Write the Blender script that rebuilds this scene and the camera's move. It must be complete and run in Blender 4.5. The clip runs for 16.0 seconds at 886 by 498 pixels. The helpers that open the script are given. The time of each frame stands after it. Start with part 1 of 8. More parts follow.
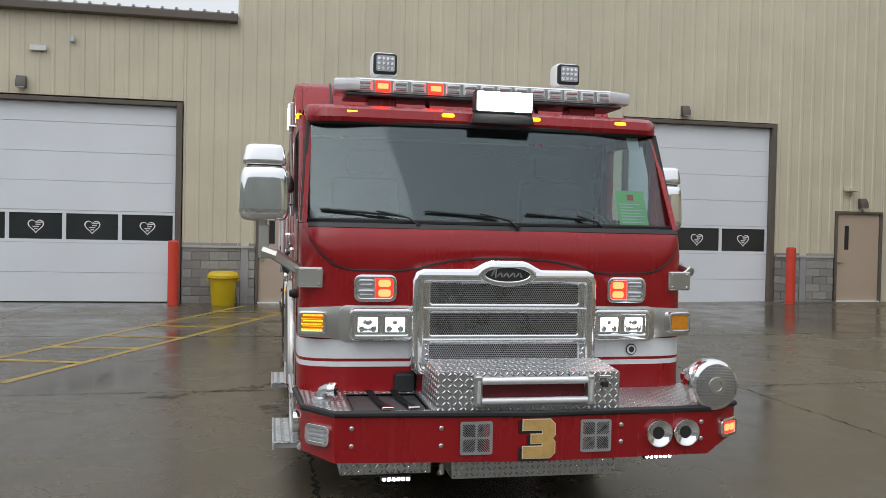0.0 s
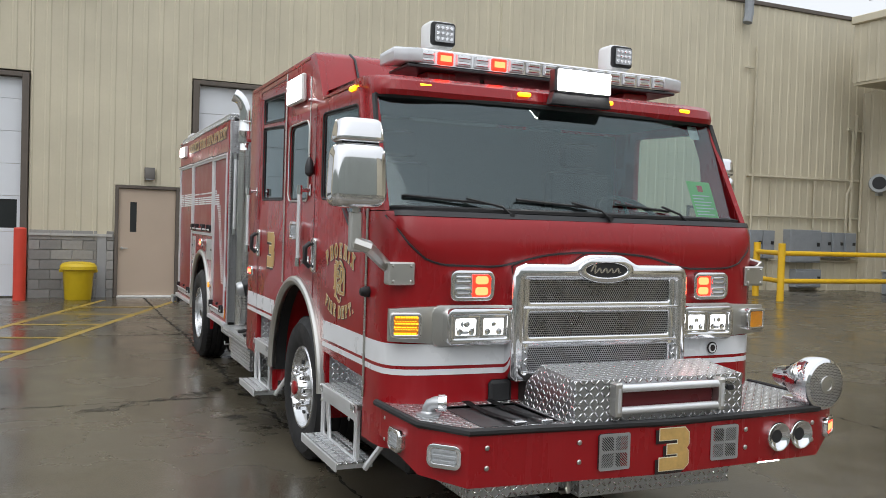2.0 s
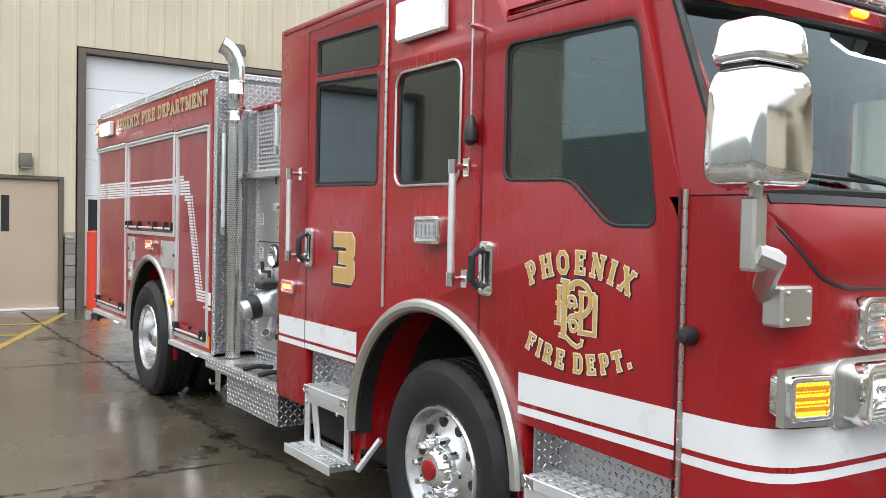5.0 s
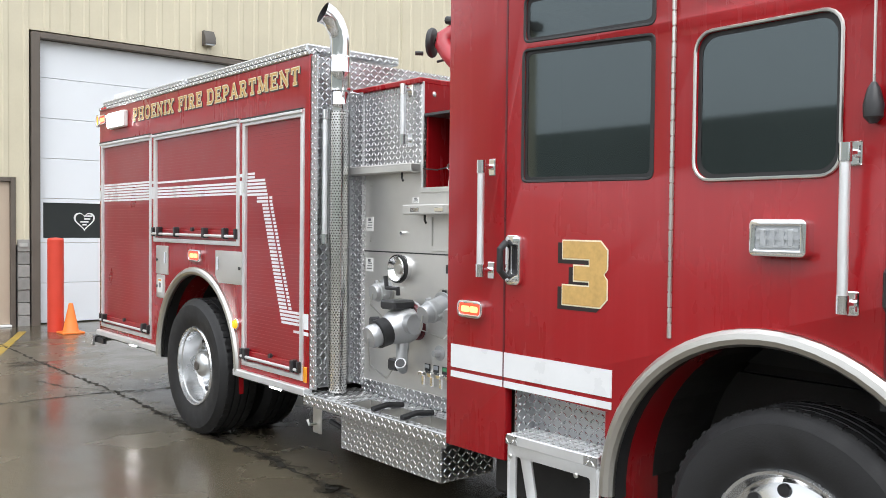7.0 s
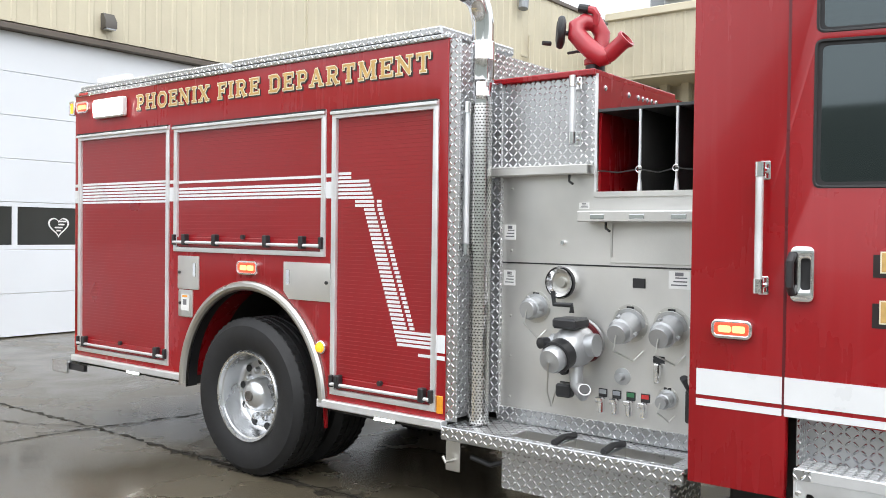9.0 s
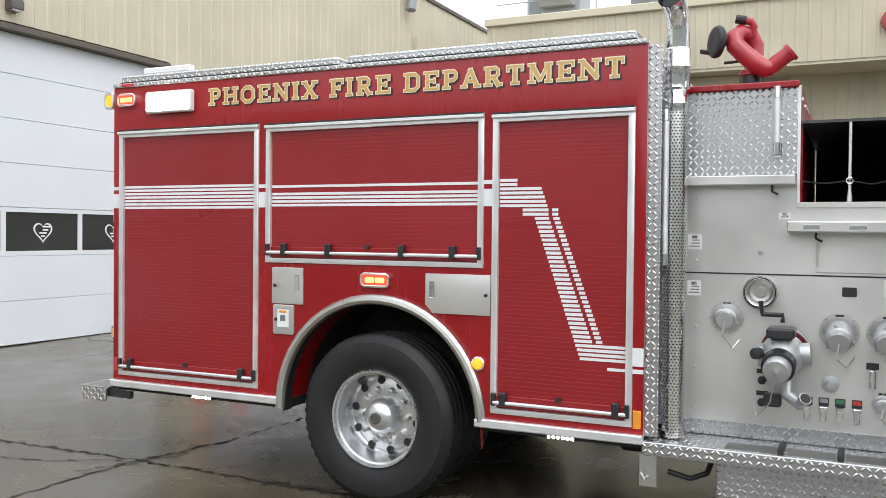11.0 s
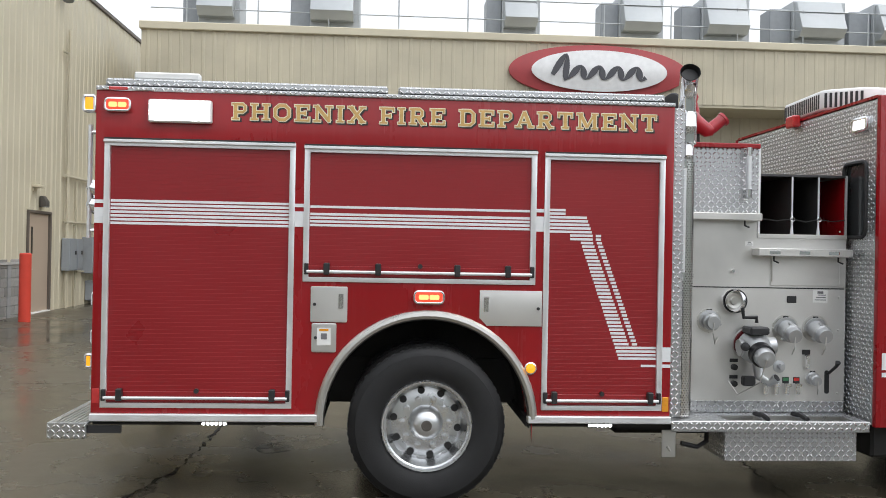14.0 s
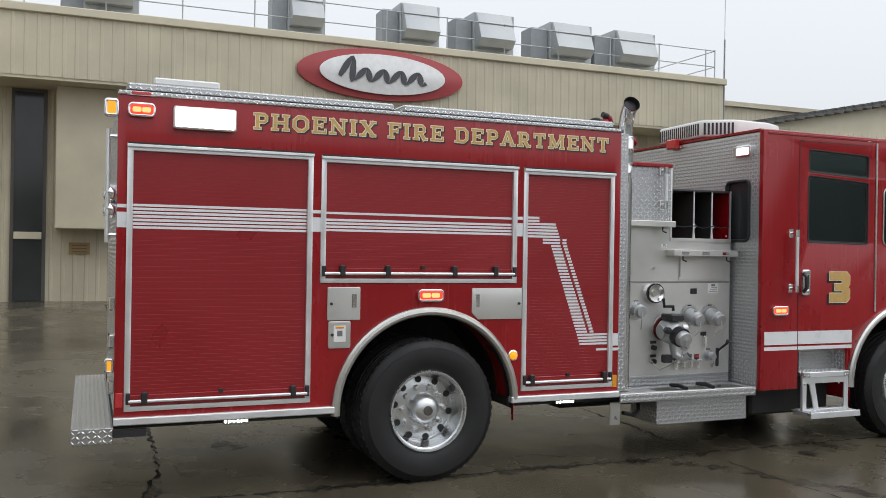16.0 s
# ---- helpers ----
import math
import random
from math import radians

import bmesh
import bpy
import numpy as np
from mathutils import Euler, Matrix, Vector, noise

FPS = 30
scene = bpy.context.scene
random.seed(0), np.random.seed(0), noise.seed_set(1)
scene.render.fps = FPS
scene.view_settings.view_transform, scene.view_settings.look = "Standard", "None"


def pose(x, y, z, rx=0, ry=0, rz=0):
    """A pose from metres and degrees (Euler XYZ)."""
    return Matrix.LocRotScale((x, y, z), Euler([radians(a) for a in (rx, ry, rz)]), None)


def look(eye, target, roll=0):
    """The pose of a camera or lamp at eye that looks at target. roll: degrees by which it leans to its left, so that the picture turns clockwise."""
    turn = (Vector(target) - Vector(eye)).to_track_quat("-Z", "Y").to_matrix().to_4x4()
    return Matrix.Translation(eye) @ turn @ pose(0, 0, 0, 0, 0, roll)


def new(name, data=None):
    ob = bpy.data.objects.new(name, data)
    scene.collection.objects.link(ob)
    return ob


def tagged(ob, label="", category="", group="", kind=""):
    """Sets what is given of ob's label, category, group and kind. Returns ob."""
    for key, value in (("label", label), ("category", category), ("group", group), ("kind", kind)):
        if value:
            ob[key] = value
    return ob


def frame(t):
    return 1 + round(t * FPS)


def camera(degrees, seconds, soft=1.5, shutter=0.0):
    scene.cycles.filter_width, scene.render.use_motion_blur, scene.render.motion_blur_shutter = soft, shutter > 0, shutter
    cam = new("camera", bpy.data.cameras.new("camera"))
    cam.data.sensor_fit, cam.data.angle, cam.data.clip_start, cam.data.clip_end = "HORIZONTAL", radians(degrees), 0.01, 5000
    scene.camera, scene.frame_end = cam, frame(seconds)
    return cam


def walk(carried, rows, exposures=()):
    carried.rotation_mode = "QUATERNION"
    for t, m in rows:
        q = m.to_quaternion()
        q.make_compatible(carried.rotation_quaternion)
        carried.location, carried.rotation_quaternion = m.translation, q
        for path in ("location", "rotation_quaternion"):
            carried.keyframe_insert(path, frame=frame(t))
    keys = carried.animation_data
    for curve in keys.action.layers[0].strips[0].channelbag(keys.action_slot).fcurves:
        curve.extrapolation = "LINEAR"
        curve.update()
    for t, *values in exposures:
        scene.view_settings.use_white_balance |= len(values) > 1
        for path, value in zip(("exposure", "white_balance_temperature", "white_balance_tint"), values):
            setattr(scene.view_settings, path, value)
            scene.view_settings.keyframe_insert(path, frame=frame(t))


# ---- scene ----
cam = camera(53.8, 16.0, 0.65)
METRES, EYE, TILT, LEAN, TURN = 16.0, 1.72, 0.0, 0.0, -11.3
ROWS = [
    (0.0, 0.0, 0.0, 0.0, 0.02, -1.14, -1.21),
    (0.5, -0.0268, 0.0074, -0.0006, -3.09, -1.36, -1.52),
    (1.0, -0.0544, 0.0146, -0.0005, -7.12, -1.47, -1.65),
    (1.5, -0.0774, 0.0284, -0.0022, -10.09, -1.63, -1.69),
    (2.0, -0.0986, 0.0468, -0.0022, -12.61, -1.51, -1.79),
    (2.5, -0.1184, 0.0667, -0.0017, -15.88, -1.12, -1.3),
    (3.0, -0.132, 0.0939, -0.0026, -17.46, -1.03, -1.07),
    (3.5, -0.1435, 0.1206, -0.0034, -18.42, -0.98, -1.1),
    (6.0, -0.197, 0.2566, -0.0043, -26.18, -2.02, -0.91),
    (6.5, -0.2154, 0.2809, -0.0042, -27.73, -1.89, -0.66),
    (7.0, -0.232, 0.3074, -0.0043, -28.8, -1.55, -0.61),
    (7.5, -0.2501, 0.3324, -0.0039, -32.27, -0.87, -0.5),
    (8.0, -0.2681, 0.3588, -0.0045, -34.82, -0.74, -0.54),
    (8.5, -0.2892, 0.3837, -0.0049, -36.86, -0.68, -0.71),
    (9.0, -0.3107, 0.4089, -0.0043, -40.93, -1.12, -0.7),
    (9.5, -0.33, 0.4361, -0.0043, -43.17, -0.76, -0.62),
    (10.0, -0.3513, 0.4615, -0.0037, -45.79, -0.75, -0.49),
    (12.5, -0.4373, 0.6019, -0.0017, -66.97, -1.17, -0.35),
    (13.0, -0.4551, 0.63, -0.0023, -71.64, -1.19, -0.15),
    (13.5, -0.4765, 0.6577, -0.0014, -77.42, -0.53, -0.79),
    (14.0, -0.4947, 0.6856, -0.0009, -82.58, 0.14, -1.05),
    (14.5, -0.5097, 0.7169, -0.0007, -87.57, 0.33, -0.97),
    (15.0, -0.5223, 0.7467, 0.0002, -91.01, 0.1, -0.77),
    (15.5, -0.5279, 0.7783, 0.0007, -95.69, 0.28, -0.94),
    (16.0, -0.5338, 0.8099, 0.001, -100.89, 0.05, -0.9),
]
EXPOSURES = [(0, 0.52), (1, 0.6), (2.5, 0.68), (3.5, 0.8), (6, 1.47), (7, 1.45), (7.5, 1.36), (8, 1.56), (9.5, 1.47), (10, 1.32), (12.5, 1.22), (13, 1.14), (14, 0.94), (14.5, 1.0), (15, 0.88), (16, 0.64)]
walk(cam, [(t, pose(0, 0, EYE, TILT, LEAN, TURN) @ pose(METRES * x, METRES * y, METRES * z, 90 + pitch, roll, yaw)) for t, x, y, z, yaw, pitch, roll in ROWS], EXPOSURES)

# ---- light ----
world = bpy.data.worlds.new("world")
scene.world = world
world.use_nodes = True
wn, wl = world.node_tree.nodes, world.node_tree.links
sky = wn.new("ShaderNodeTexSky")
sky.sky_type, sky.sun_disc = "NISHITA", False
sky.sun_elevation, sky.sun_rotation = radians(52), radians(230)
sky.air_density, sky.dust_density, sky.ozone_density = 1.0, 1.2, 1.0
cloud = wn.new("ShaderNodeHueSaturation")
cloud.inputs["Saturation"].default_value = 0.16
wl.new(sky.outputs[0], cloud.inputs["Color"])
haze = wn.new("ShaderNodeMix")
haze.data_type = "RGBA"
haze.inputs[0].default_value = 0.7
haze.inputs[7].default_value = (2.75, 2.9, 3.1, 1)
wl.new(cloud.outputs[0], haze.inputs[6])
wl.new(haze.outputs[2], wn["Background"].inputs["Color"])
# an overcast sky is about three times as bright overhead as at the horizon
wtc, wsep, wmap, wmul = wn.new("ShaderNodeTexCoord"), wn.new("ShaderNodeSeparateXYZ"), wn.new("ShaderNodeMapRange"), wn.new("ShaderNodeVectorMath")
wl.new(wtc.outputs["Generated"], wsep.inputs[0])
wl.new(wsep.outputs[2], wmap.inputs[0])
wmap.inputs[1].default_value, wmap.inputs[2].default_value, wmap.inputs[3].default_value, wmap.inputs[4].default_value = 0.0, 1.0, 0.55, 1.5
wmul.operation = "MULTIPLY"
wl.new(haze.outputs[2], wmul.inputs[0])
wl.new(wmap.outputs[0], wmul.inputs[1])
wl.new(wmul.outputs[0], wn["Background"].inputs["Color"])
wn["Background"].inputs["Strength"].default_value = 0.22
sun = new("sun", bpy.data.lights.new("sun", "SUN"))
sun.data.energy, sun.data.angle, sun.data.color = 0.25, radians(40), (1.0, 0.97, 0.92)
sun.matrix_basis = look((-14, -12, 30), (0, 8, 0))


# ---- materials ----
def mat(name, color, rough=0.5, metal=0.0, var=0.08, scale=6.0, bump=0.0, bump_scale=60.0, coat=0.0, emit=None, power=0.0, spec=None, stain=0.0):
    """A surface with large stains, fine grain, uneven gloss and relief."""
    m = bpy.data.materials.new(name)
    m.use_nodes = True
    n, l = m.node_tree.nodes, m.node_tree.links
    p = n["Principled BSDF"]
    p.inputs["Metallic"].default_value = metal
    if spec is not None:
        p.inputs["Specular IOR Level"].default_value = spec
    if coat:
        p.inputs["Coat Weight"].default_value, p.inputs["Coat Roughness"].default_value = coat, 0.06
    tc = n.new("ShaderNodeTexCoord")
    big = n.new("ShaderNodeTexNoise")
    big.inputs["Scale"].default_value, big.inputs["Detail"].default_value = scale, 6.0
    l.new(tc.outputs["Object"], big.inputs["Vector"])
    fine = n.new("ShaderNodeTexNoise")
    fine.inputs["Scale"].default_value, fine.inputs["Detail"].default_value = bump_scale, 3.0
    l.new(tc.outputs["Object"], fine.inputs["Vector"])
    mix = n.new("ShaderNodeMix")
    mix.data_type = "RGBA"
    lo = [max(0.0, c * (1 - var - stain)) for c in color[:3]]
    hi = [min(1.0, c * (1 + var)) for c in color[:3]]
    mix.inputs[6].default_value, mix.inputs[7].default_value = (*lo, 1), (*hi, 1)
    add = n.new("ShaderNodeMath")
    add.operation = "MULTIPLY_ADD"
    add.inputs[1].default_value = 0.35
    l.new(fine.outputs[0], add.inputs[0])
    sc = n.new("ShaderNodeMapRange")
    sc.inputs[1].default_value, sc.inputs[2].default_value, sc.inputs[3].default_value, sc.inputs[4].default_value = 0.3, 0.7, -0.1, 0.75
    l.new(big.outputs[0], sc.inputs[0])
    l.new(sc.outputs[0], add.inputs[2])
    l.new(add.outputs[0], mix.inputs[0])
    l.new(mix.outputs[2], p.inputs["Base Color"])
    rr = n.new("ShaderNodeMapRange")
    rr.inputs[1].default_value, rr.inputs[2].default_value = 0.3, 0.7
    rr.inputs[3].default_value, rr.inputs[4].default_value = rough * 0.8, min(1, rough * 1.25)
    l.new(big.outputs[0], rr.inputs[0])
    l.new(rr.outputs[0], p.inputs["Roughness"])
    if bump:
        b = n.new("ShaderNodeBump")
        b.inputs["Strength"].default_value, b.inputs["Distance"].default_value = bump, 0.004
        l.new(fine.outputs[0], b.inputs["Height"])
        l.new(b.outputs[0], p.inputs["Normal"])
    if emit:
        p.inputs["Emission Color"].default_value, p.inputs["Emission Strength"].default_value = (*emit, 1), power
    return m


def math_node(n, l, op, a, b=None, c=None):
    k = n.new("ShaderNodeMath")
    k.operation = op
    for i, v in enumerate((a, b, c)):
        if v is None:
            continue
        if isinstance(v, (int, float)):
            k.inputs[i].default_value = v
        else:
            l.new(v, k.inputs[i])
    return k.outputs[0]


def tread(name, axes, pitch=0.032, color=(0.80, 0.81, 0.82), rough=0.26):
    """Bright aluminium tread plate: raised lozenges that lean two ways in turn."""
    m = mat(name, color, rough, 1.0, 0.06, 5.0)
    n, l = m.node_tree.nodes, m.node_tree.links
    p = n["Principled BSDF"]
    tc, sep = n.new("ShaderNodeTexCoord"), n.new("ShaderNodeSeparateXYZ")
    l.new(tc.outputs["Object"], sep.inputs[0])
    u = math_node(n, l, "MULTIPLY", sep.outputs["XYZ".index(axes[0])], 1 / pitch)
    v = math_node(n, l, "MULTIPLY", sep.outputs["XYZ".index(axes[1])], 1 / pitch)
    fu, fv = math_node(n, l, "FLOOR", u), math_node(n, l, "FLOOR", v)
    par = math_node(n, l, "FLOORED_MODULO", math_node(n, l, "ADD", fu, fv), 2.0)
    sign = math_node(n, l, "MULTIPLY_ADD", par, 2.0, -1.0)
    a = math_node(n, l, "SUBTRACT", math_node(n, l, "SUBTRACT", u, fu), 0.5)
    b = math_node(n, l, "MULTIPLY", math_node(n, l, "SUBTRACT", math_node(n, l, "SUBTRACT", v, fv), 0.5), sign)
    d1 = math_node(n, l, "MULTIPLY", math_node(n, l, "ADD", a, b), 1 / 0.78)
    d2 = math_node(n, l, "MULTIPLY", math_node(n, l, "SUBTRACT", a, b), 1 / 0.27)
    r = math_node(n, l, "ADD", math_node(n, l, "MULTIPLY", d1, d1), math_node(n, l, "MULTIPLY", d2, d2))
    h = math_node(n, l, "MAXIMUM", math_node(n, l, "SUBTRACT", 1.0, r), 0.0)
    bp = n.new("ShaderNodeBump")
    bp.inputs["Strength"].default_value, bp.inputs["Distance"].default_value = 1.0, 0.011
    # worn tops lighter, gaps darker: glint and shade of the lozenges put into colour
    worn = n.new("ShaderNodeMix")
    worn.data_type = "RGBA"
    worn.inputs[6].default_value, worn.inputs[7].default_value = (*[c * 0.62 for c in color], 1), (*[min(1, c * 1.18) for c in color], 1)
    top = math_node(n, l, "MINIMUM", math_node(n, l, "MULTIPLY", h, 2.5), 1.0)
    l.new(top, worn.inputs[0])
    l.new(worn.outputs[2], p.inputs["Base Color"])
    l.new(math_node(n, l, "MULTIPLY_ADD", top, -0.14, rough + 0.1), p.inputs["Roughness"])
    l.new(h, bp.inputs["Height"])
    l.new(bp.outputs[0], p.inputs["Normal"])
    return m


def pattern(name, axes, pitch, hole, color, back, rough=0.3, metal=1.0, wrap=None):
    """Perforated or woven metal sheet: round openings in rows, set off by half a step. wrap: centre and radius of an upright pipe."""
    m = mat(name, color, rough, metal, 0.05)
    n, l = m.node_tree.nodes, m.node_tree.links
    p = n["Principled BSDF"]
    tc, sep = n.new("ShaderNodeTexCoord"), n.new("ShaderNodeSeparateXYZ")
    l.new(tc.outputs["Object"], sep.inputs[0])
    v = math_node(n, l, "MULTIPLY", sep.outputs["XYZ".index(axes[1])], 1.15 / pitch)
    fv = math_node(n, l, "FLOOR", v)
    if wrap:
        along = math_node(n, l, "MULTIPLY", math_node(n, l, "ARCTAN2", math_node(n, l, "SUBTRACT", sep.outputs[0], wrap[0]), math_node(n, l, "SUBTRACT", sep.outputs[1], wrap[1])), wrap[2])
    else:
        along = sep.outputs["XYZ".index(axes[0])]
    u = math_node(n, l, "ADD", math_node(n, l, "MULTIPLY", along, 1 / pitch), math_node(n, l, "MULTIPLY", fv, 0.5))
    a = math_node(n, l, "SUBTRACT", math_node(n, l, "FRACT", u), 0.5)
    b = math_node(n, l, "SUBTRACT", math_node(n, l, "SUBTRACT", v, fv), 0.5)
    r = math_node(n, l, "SQRT", math_node(n, l, "ADD", math_node(n, l, "MULTIPLY", a, a), math_node(n, l, "MULTIPLY", b, b)))
    k = math_node(n, l, "LESS_THAN", r, hole)
    mix = n.new("ShaderNodeMix")
    mix.data_type = "RGBA"
    mix.inputs[6].default_value, mix.inputs[7].default_value = (*color, 1), (*back, 1)
    l.new(k, mix.inputs[0])
    l.new(mix.outputs[2], p.inputs["Base Color"])
    l.new(math_node(n, l, "MULTIPLY", math_node(n, l, "SUBTRACT", 1.0, k), metal), p.inputs["Metallic"])
    return m


def glass(name, tint, gloss_rough=0.02, ior=1.52, film=0.0):
    """A tinted pane: clear to the eye but for its tint, glossy by Fresnel."""
    m = bpy.data.materials.new(name)
    m.use_nodes = True
    n, l = m.node_tree.nodes, m.node_tree.links
    n.remove(n["Principled BSDF"])
    tr, gl, fr, mx = n.new("ShaderNodeBsdfTransparent"), n.new("ShaderNodeBsdfGlossy"), n.new("ShaderNodeLayerWeight"), n.new("ShaderNodeMixShader")
    tr.inputs[0].default_value = (*tint, 1)
    gl.inputs["Color"].default_value, gl.inputs["Roughness"].default_value = (0.82, 0.97, 1.0, 1), gloss_rough
    f0 = ((ior - 1) / (ior + 1)) ** 2 + film
    fr.inputs[0].default_value = 0.5
    fac = math_node(n, l, "MULTIPLY_ADD", math_node(n, l, "POWER", fr.outputs["Facing"], 4.5), 1 - f0, f0)
    l.new(fac, mx.inputs[0])
    l.new(tr.outputs[0], mx.inputs[1])
    l.new(gl.outputs[0], mx.inputs[2])
    l.new(mx.outputs[0], n["Material Output"].inputs[0])
    return m


RED = mat("red_paint", (0.285, 0.0055, 0.009), 0.26, 0, 0.05, 1.6, 0.02, 400, coat=0.18, spec=0.4)
RED_DOOR = mat("red_slats", (0.255, 0.006, 0.010), 0.34, 0, 0.06, 2.0, 0.03, 300, coat=0.2)


def streak(m, strength=0.35):
    """Rain-run marks: narrow upright streaks that dull and lighten the gloss a little."""
    n, l = m.node_tree.nodes, m.node_tree.links
    p, tc, mp, nz = n["Principled BSDF"], n.new("ShaderNodeTexCoord"), n.new("ShaderNodeMapping"), n.new("ShaderNodeTexNoise")
    mp.inputs["Scale"].default_value = (26, 26, 1.3)
    l.new(tc.outputs["Object"], mp.inputs[0])
    l.new(mp.outputs[0], nz.inputs["Vector"])
    nz.inputs["Scale"].default_value, nz.inputs["Detail"].default_value = 1.0, 5.0
    src = p.inputs["Roughness"].links[0].from_socket
    k = math_node(n, l, "MAXIMUM", math_node(n, l, "MULTIPLY", math_node(n, l, "SUBTRACT", nz.outputs[0], 0.5), strength * 4), 0.0)
    l.new(math_node(n, l, "ADD", src, math_node(n, l, "MULTIPLY", k, 0.5)), p.inputs["Roughness"])
    hs = n.new("ShaderNodeHueSaturation")
    l.new(p.inputs["Base Color"].links[0].from_socket, hs.inputs["Color"])
    l.new(math_node(n, l, "MULTIPLY_ADD", k, 0.7, 1.0), hs.inputs["Value"])
    l.new(math_node(n, l, "MULTIPLY_ADD", k, -0.25, 1.0), hs.inputs["Saturation"])
    l.new(hs.outputs[0], p.inputs["Base Color"])


streak(RED, 0.07)
DARKRED = mat("dark_red", (0.10, 0.006, 0.01), 0.3, 0, 0.1)
WHITE_BAND = mat("white_band", (0.74, 0.75, 0.76), 0.3, 0, 0.04)
TREAD = (tread("tread_side", "YZ"), tread("tread_front", "XZ"), tread("tread_top", "XY"))
CHROME = mat("chrome", (0.86, 0.86, 0.87), 0.07, 1, 0.02)
STEEL = mat("brushed_steel", (0.60, 0.59, 0.56), 0.33, 1, 0.05, 3, 0.06, 180)
PANEL = mat("pump_panel_steel", (0.69, 0.68, 0.655), 0.38, 0.75, 0.07, 2.2, 0.05, 200, stain=0.08)
ALU = mat("aluminium_trim", (0.80, 0.81, 0.82), 0.4, 0.7, 0.05, 8)
ALLOY = mat("polished_alloy", (0.66, 0.67, 0.68), 0.27, 0.95, 0.04, 5)
CAST = mat("grey_cast_metal", (0.50, 0.51, 0.52), 0.38, 0.7, 0.08, 10, 0.1, 90)
BLACK = mat("black_rubber", (0.018, 0.018, 0.019), 0.55, 0, 0.2, 12, 0.1, 150)
TYRE = mat("tyre_rubber", (0.011, 0.011, 0.012), 0.62, 0, 0.25, 9, 0.2, 120, stain=0.2)
BLACKPL = mat("black_plastic", (0.022, 0.022, 0.024), 0.38, 0, 0.2)
UNDER = mat("chassis_black", (0.02, 0.019, 0.018), 0.7, 0, 0.3, 5, 0.2, 60)
TRAYGREY = mat("tray_grey", (0.07, 0.07, 0.072), 0.4, 0.3, 0.15)
WHITEPL = mat("white_plastic", (0.78, 0.78, 0.77), 0.35, 0, 0.04)
GOLD = mat("gold_leaf", (0.60, 0.38, 0.13), 0.4, 0.15, 0.12, 30)
CREAM = mat("cream_edge", (0.80, 0.74, 0.56), 0.4, 0, 0.05)
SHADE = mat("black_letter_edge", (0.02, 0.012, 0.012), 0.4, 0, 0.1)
LENS = mat("clear_lens", (0.46, 0.48, 0.50), 0.16, 0.35, 0.12, 40, 0.5, 160, coat=0.6)
LENS_BAR = mat("clear_bar_dome", (0.62, 0.64, 0.66), 0.12, 0.2, 0.08, 14, 0.06, 90, coat=0.7)
LENS_RED = mat("red_lens", (0.55, 0.03, 0.03), 0.2, 0, 0.15, 40, 0.4, 160, coat=0.6)
LIT_WHITE = mat("lit_white_led", (0.9, 0.9, 0.9), 0.3, emit=(1.0, 0.98, 0.94), power=22)
LIT_HEAD = mat("lit_headlamp", (0.9, 0.9, 0.9), 0.3, emit=(1.0, 0.99, 0.97), power=2.2)
LIT_RED = mat("lit_red_led", (0.55, 0.012, 0.01), 0.3, emit=(1.0, 0.012, 0.005), power=4.0)
LIT_HOT = mat("lit_red_core", (0.6, 0.05, 0.03), 0.3, emit=(1.0, 0.06, 0.02), power=8.0)
LIT_AMBER = mat("lit_amber", (0.9, 0.5, 0.05), 0.3, emit=(1.0, 0.38, 0.006), power=1.7)
DIM_AMBER = mat("dim_amber", (0.8, 0.35, 0.03), 0.25, emit=(1.0, 0.32, 0.008), power=0.5)
AMBER = mat("amber_lens", (0.75, 0.30, 0.02), 0.22, 0, 0.1, 40, coat=0.5)
GRILLE = pattern("grille_mesh", "XZ", 0.0135, 0.40, (0.46, 0.46, 0.47), (0.012, 0.012, 0.014))
PERF = pattern("perforated_guard", "YZ", 0.019, 0.25, (0.80, 0.79, 0.77), (0.03, 0.027, 0.024), 0.16, wrap=(0.38, 10.205, 0.0605))
SPEAK = pattern("speaker_mesh", "XZ", 0.010, 0.3, (0.68, 0.68, 0.69), (0.05, 0.05, 0.055))
GLASS_FRONT = glass("windscreen_glass", (0.68, 0.80, 0.80), 0.03, 1.52, 0.045)
GLASS_FAR = glass("clear_side_glass", (0.90, 0.95, 0.94), 0.03, 1.5, 0.01)
GLASS_SIDE = glass("tinted_side_glass", (0.50, 0.60, 0.59), 0.03, 1.5, 0.065)
GLASS_CREW = glass("crew_glass", (0.16, 0.19, 0.19), 0.04, 1.5, 0.055)
INTERIOR = mat("cab_trim_grey", (0.085, 0.10, 0.10), 0.75, 0, 0.1)
# seats, and the added sheets that keep the crew cab dim
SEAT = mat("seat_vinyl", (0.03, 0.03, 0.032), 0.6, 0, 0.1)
PAPER = mat("green_card", (0.25, 0.72, 0.22), 0.6, 0, 0.05)
REDDOT = mat("red_dot", (0.65, 0.05, 0.04), 0.6)
LABEL = mat("white_label", (0.78, 0.78, 0.76), 0.5, 0, 0.03)
INK = mat("grey_print", (0.16, 0.16, 0.17), 0.6)
GREEN = mat("green_plate", (0.05, 0.20, 0.09), 0.5)
MONITOR = mat("red_monitor_paint", (0.36, 0.02, 0.03), 0.35, 0, 0.1, coat=0.3)

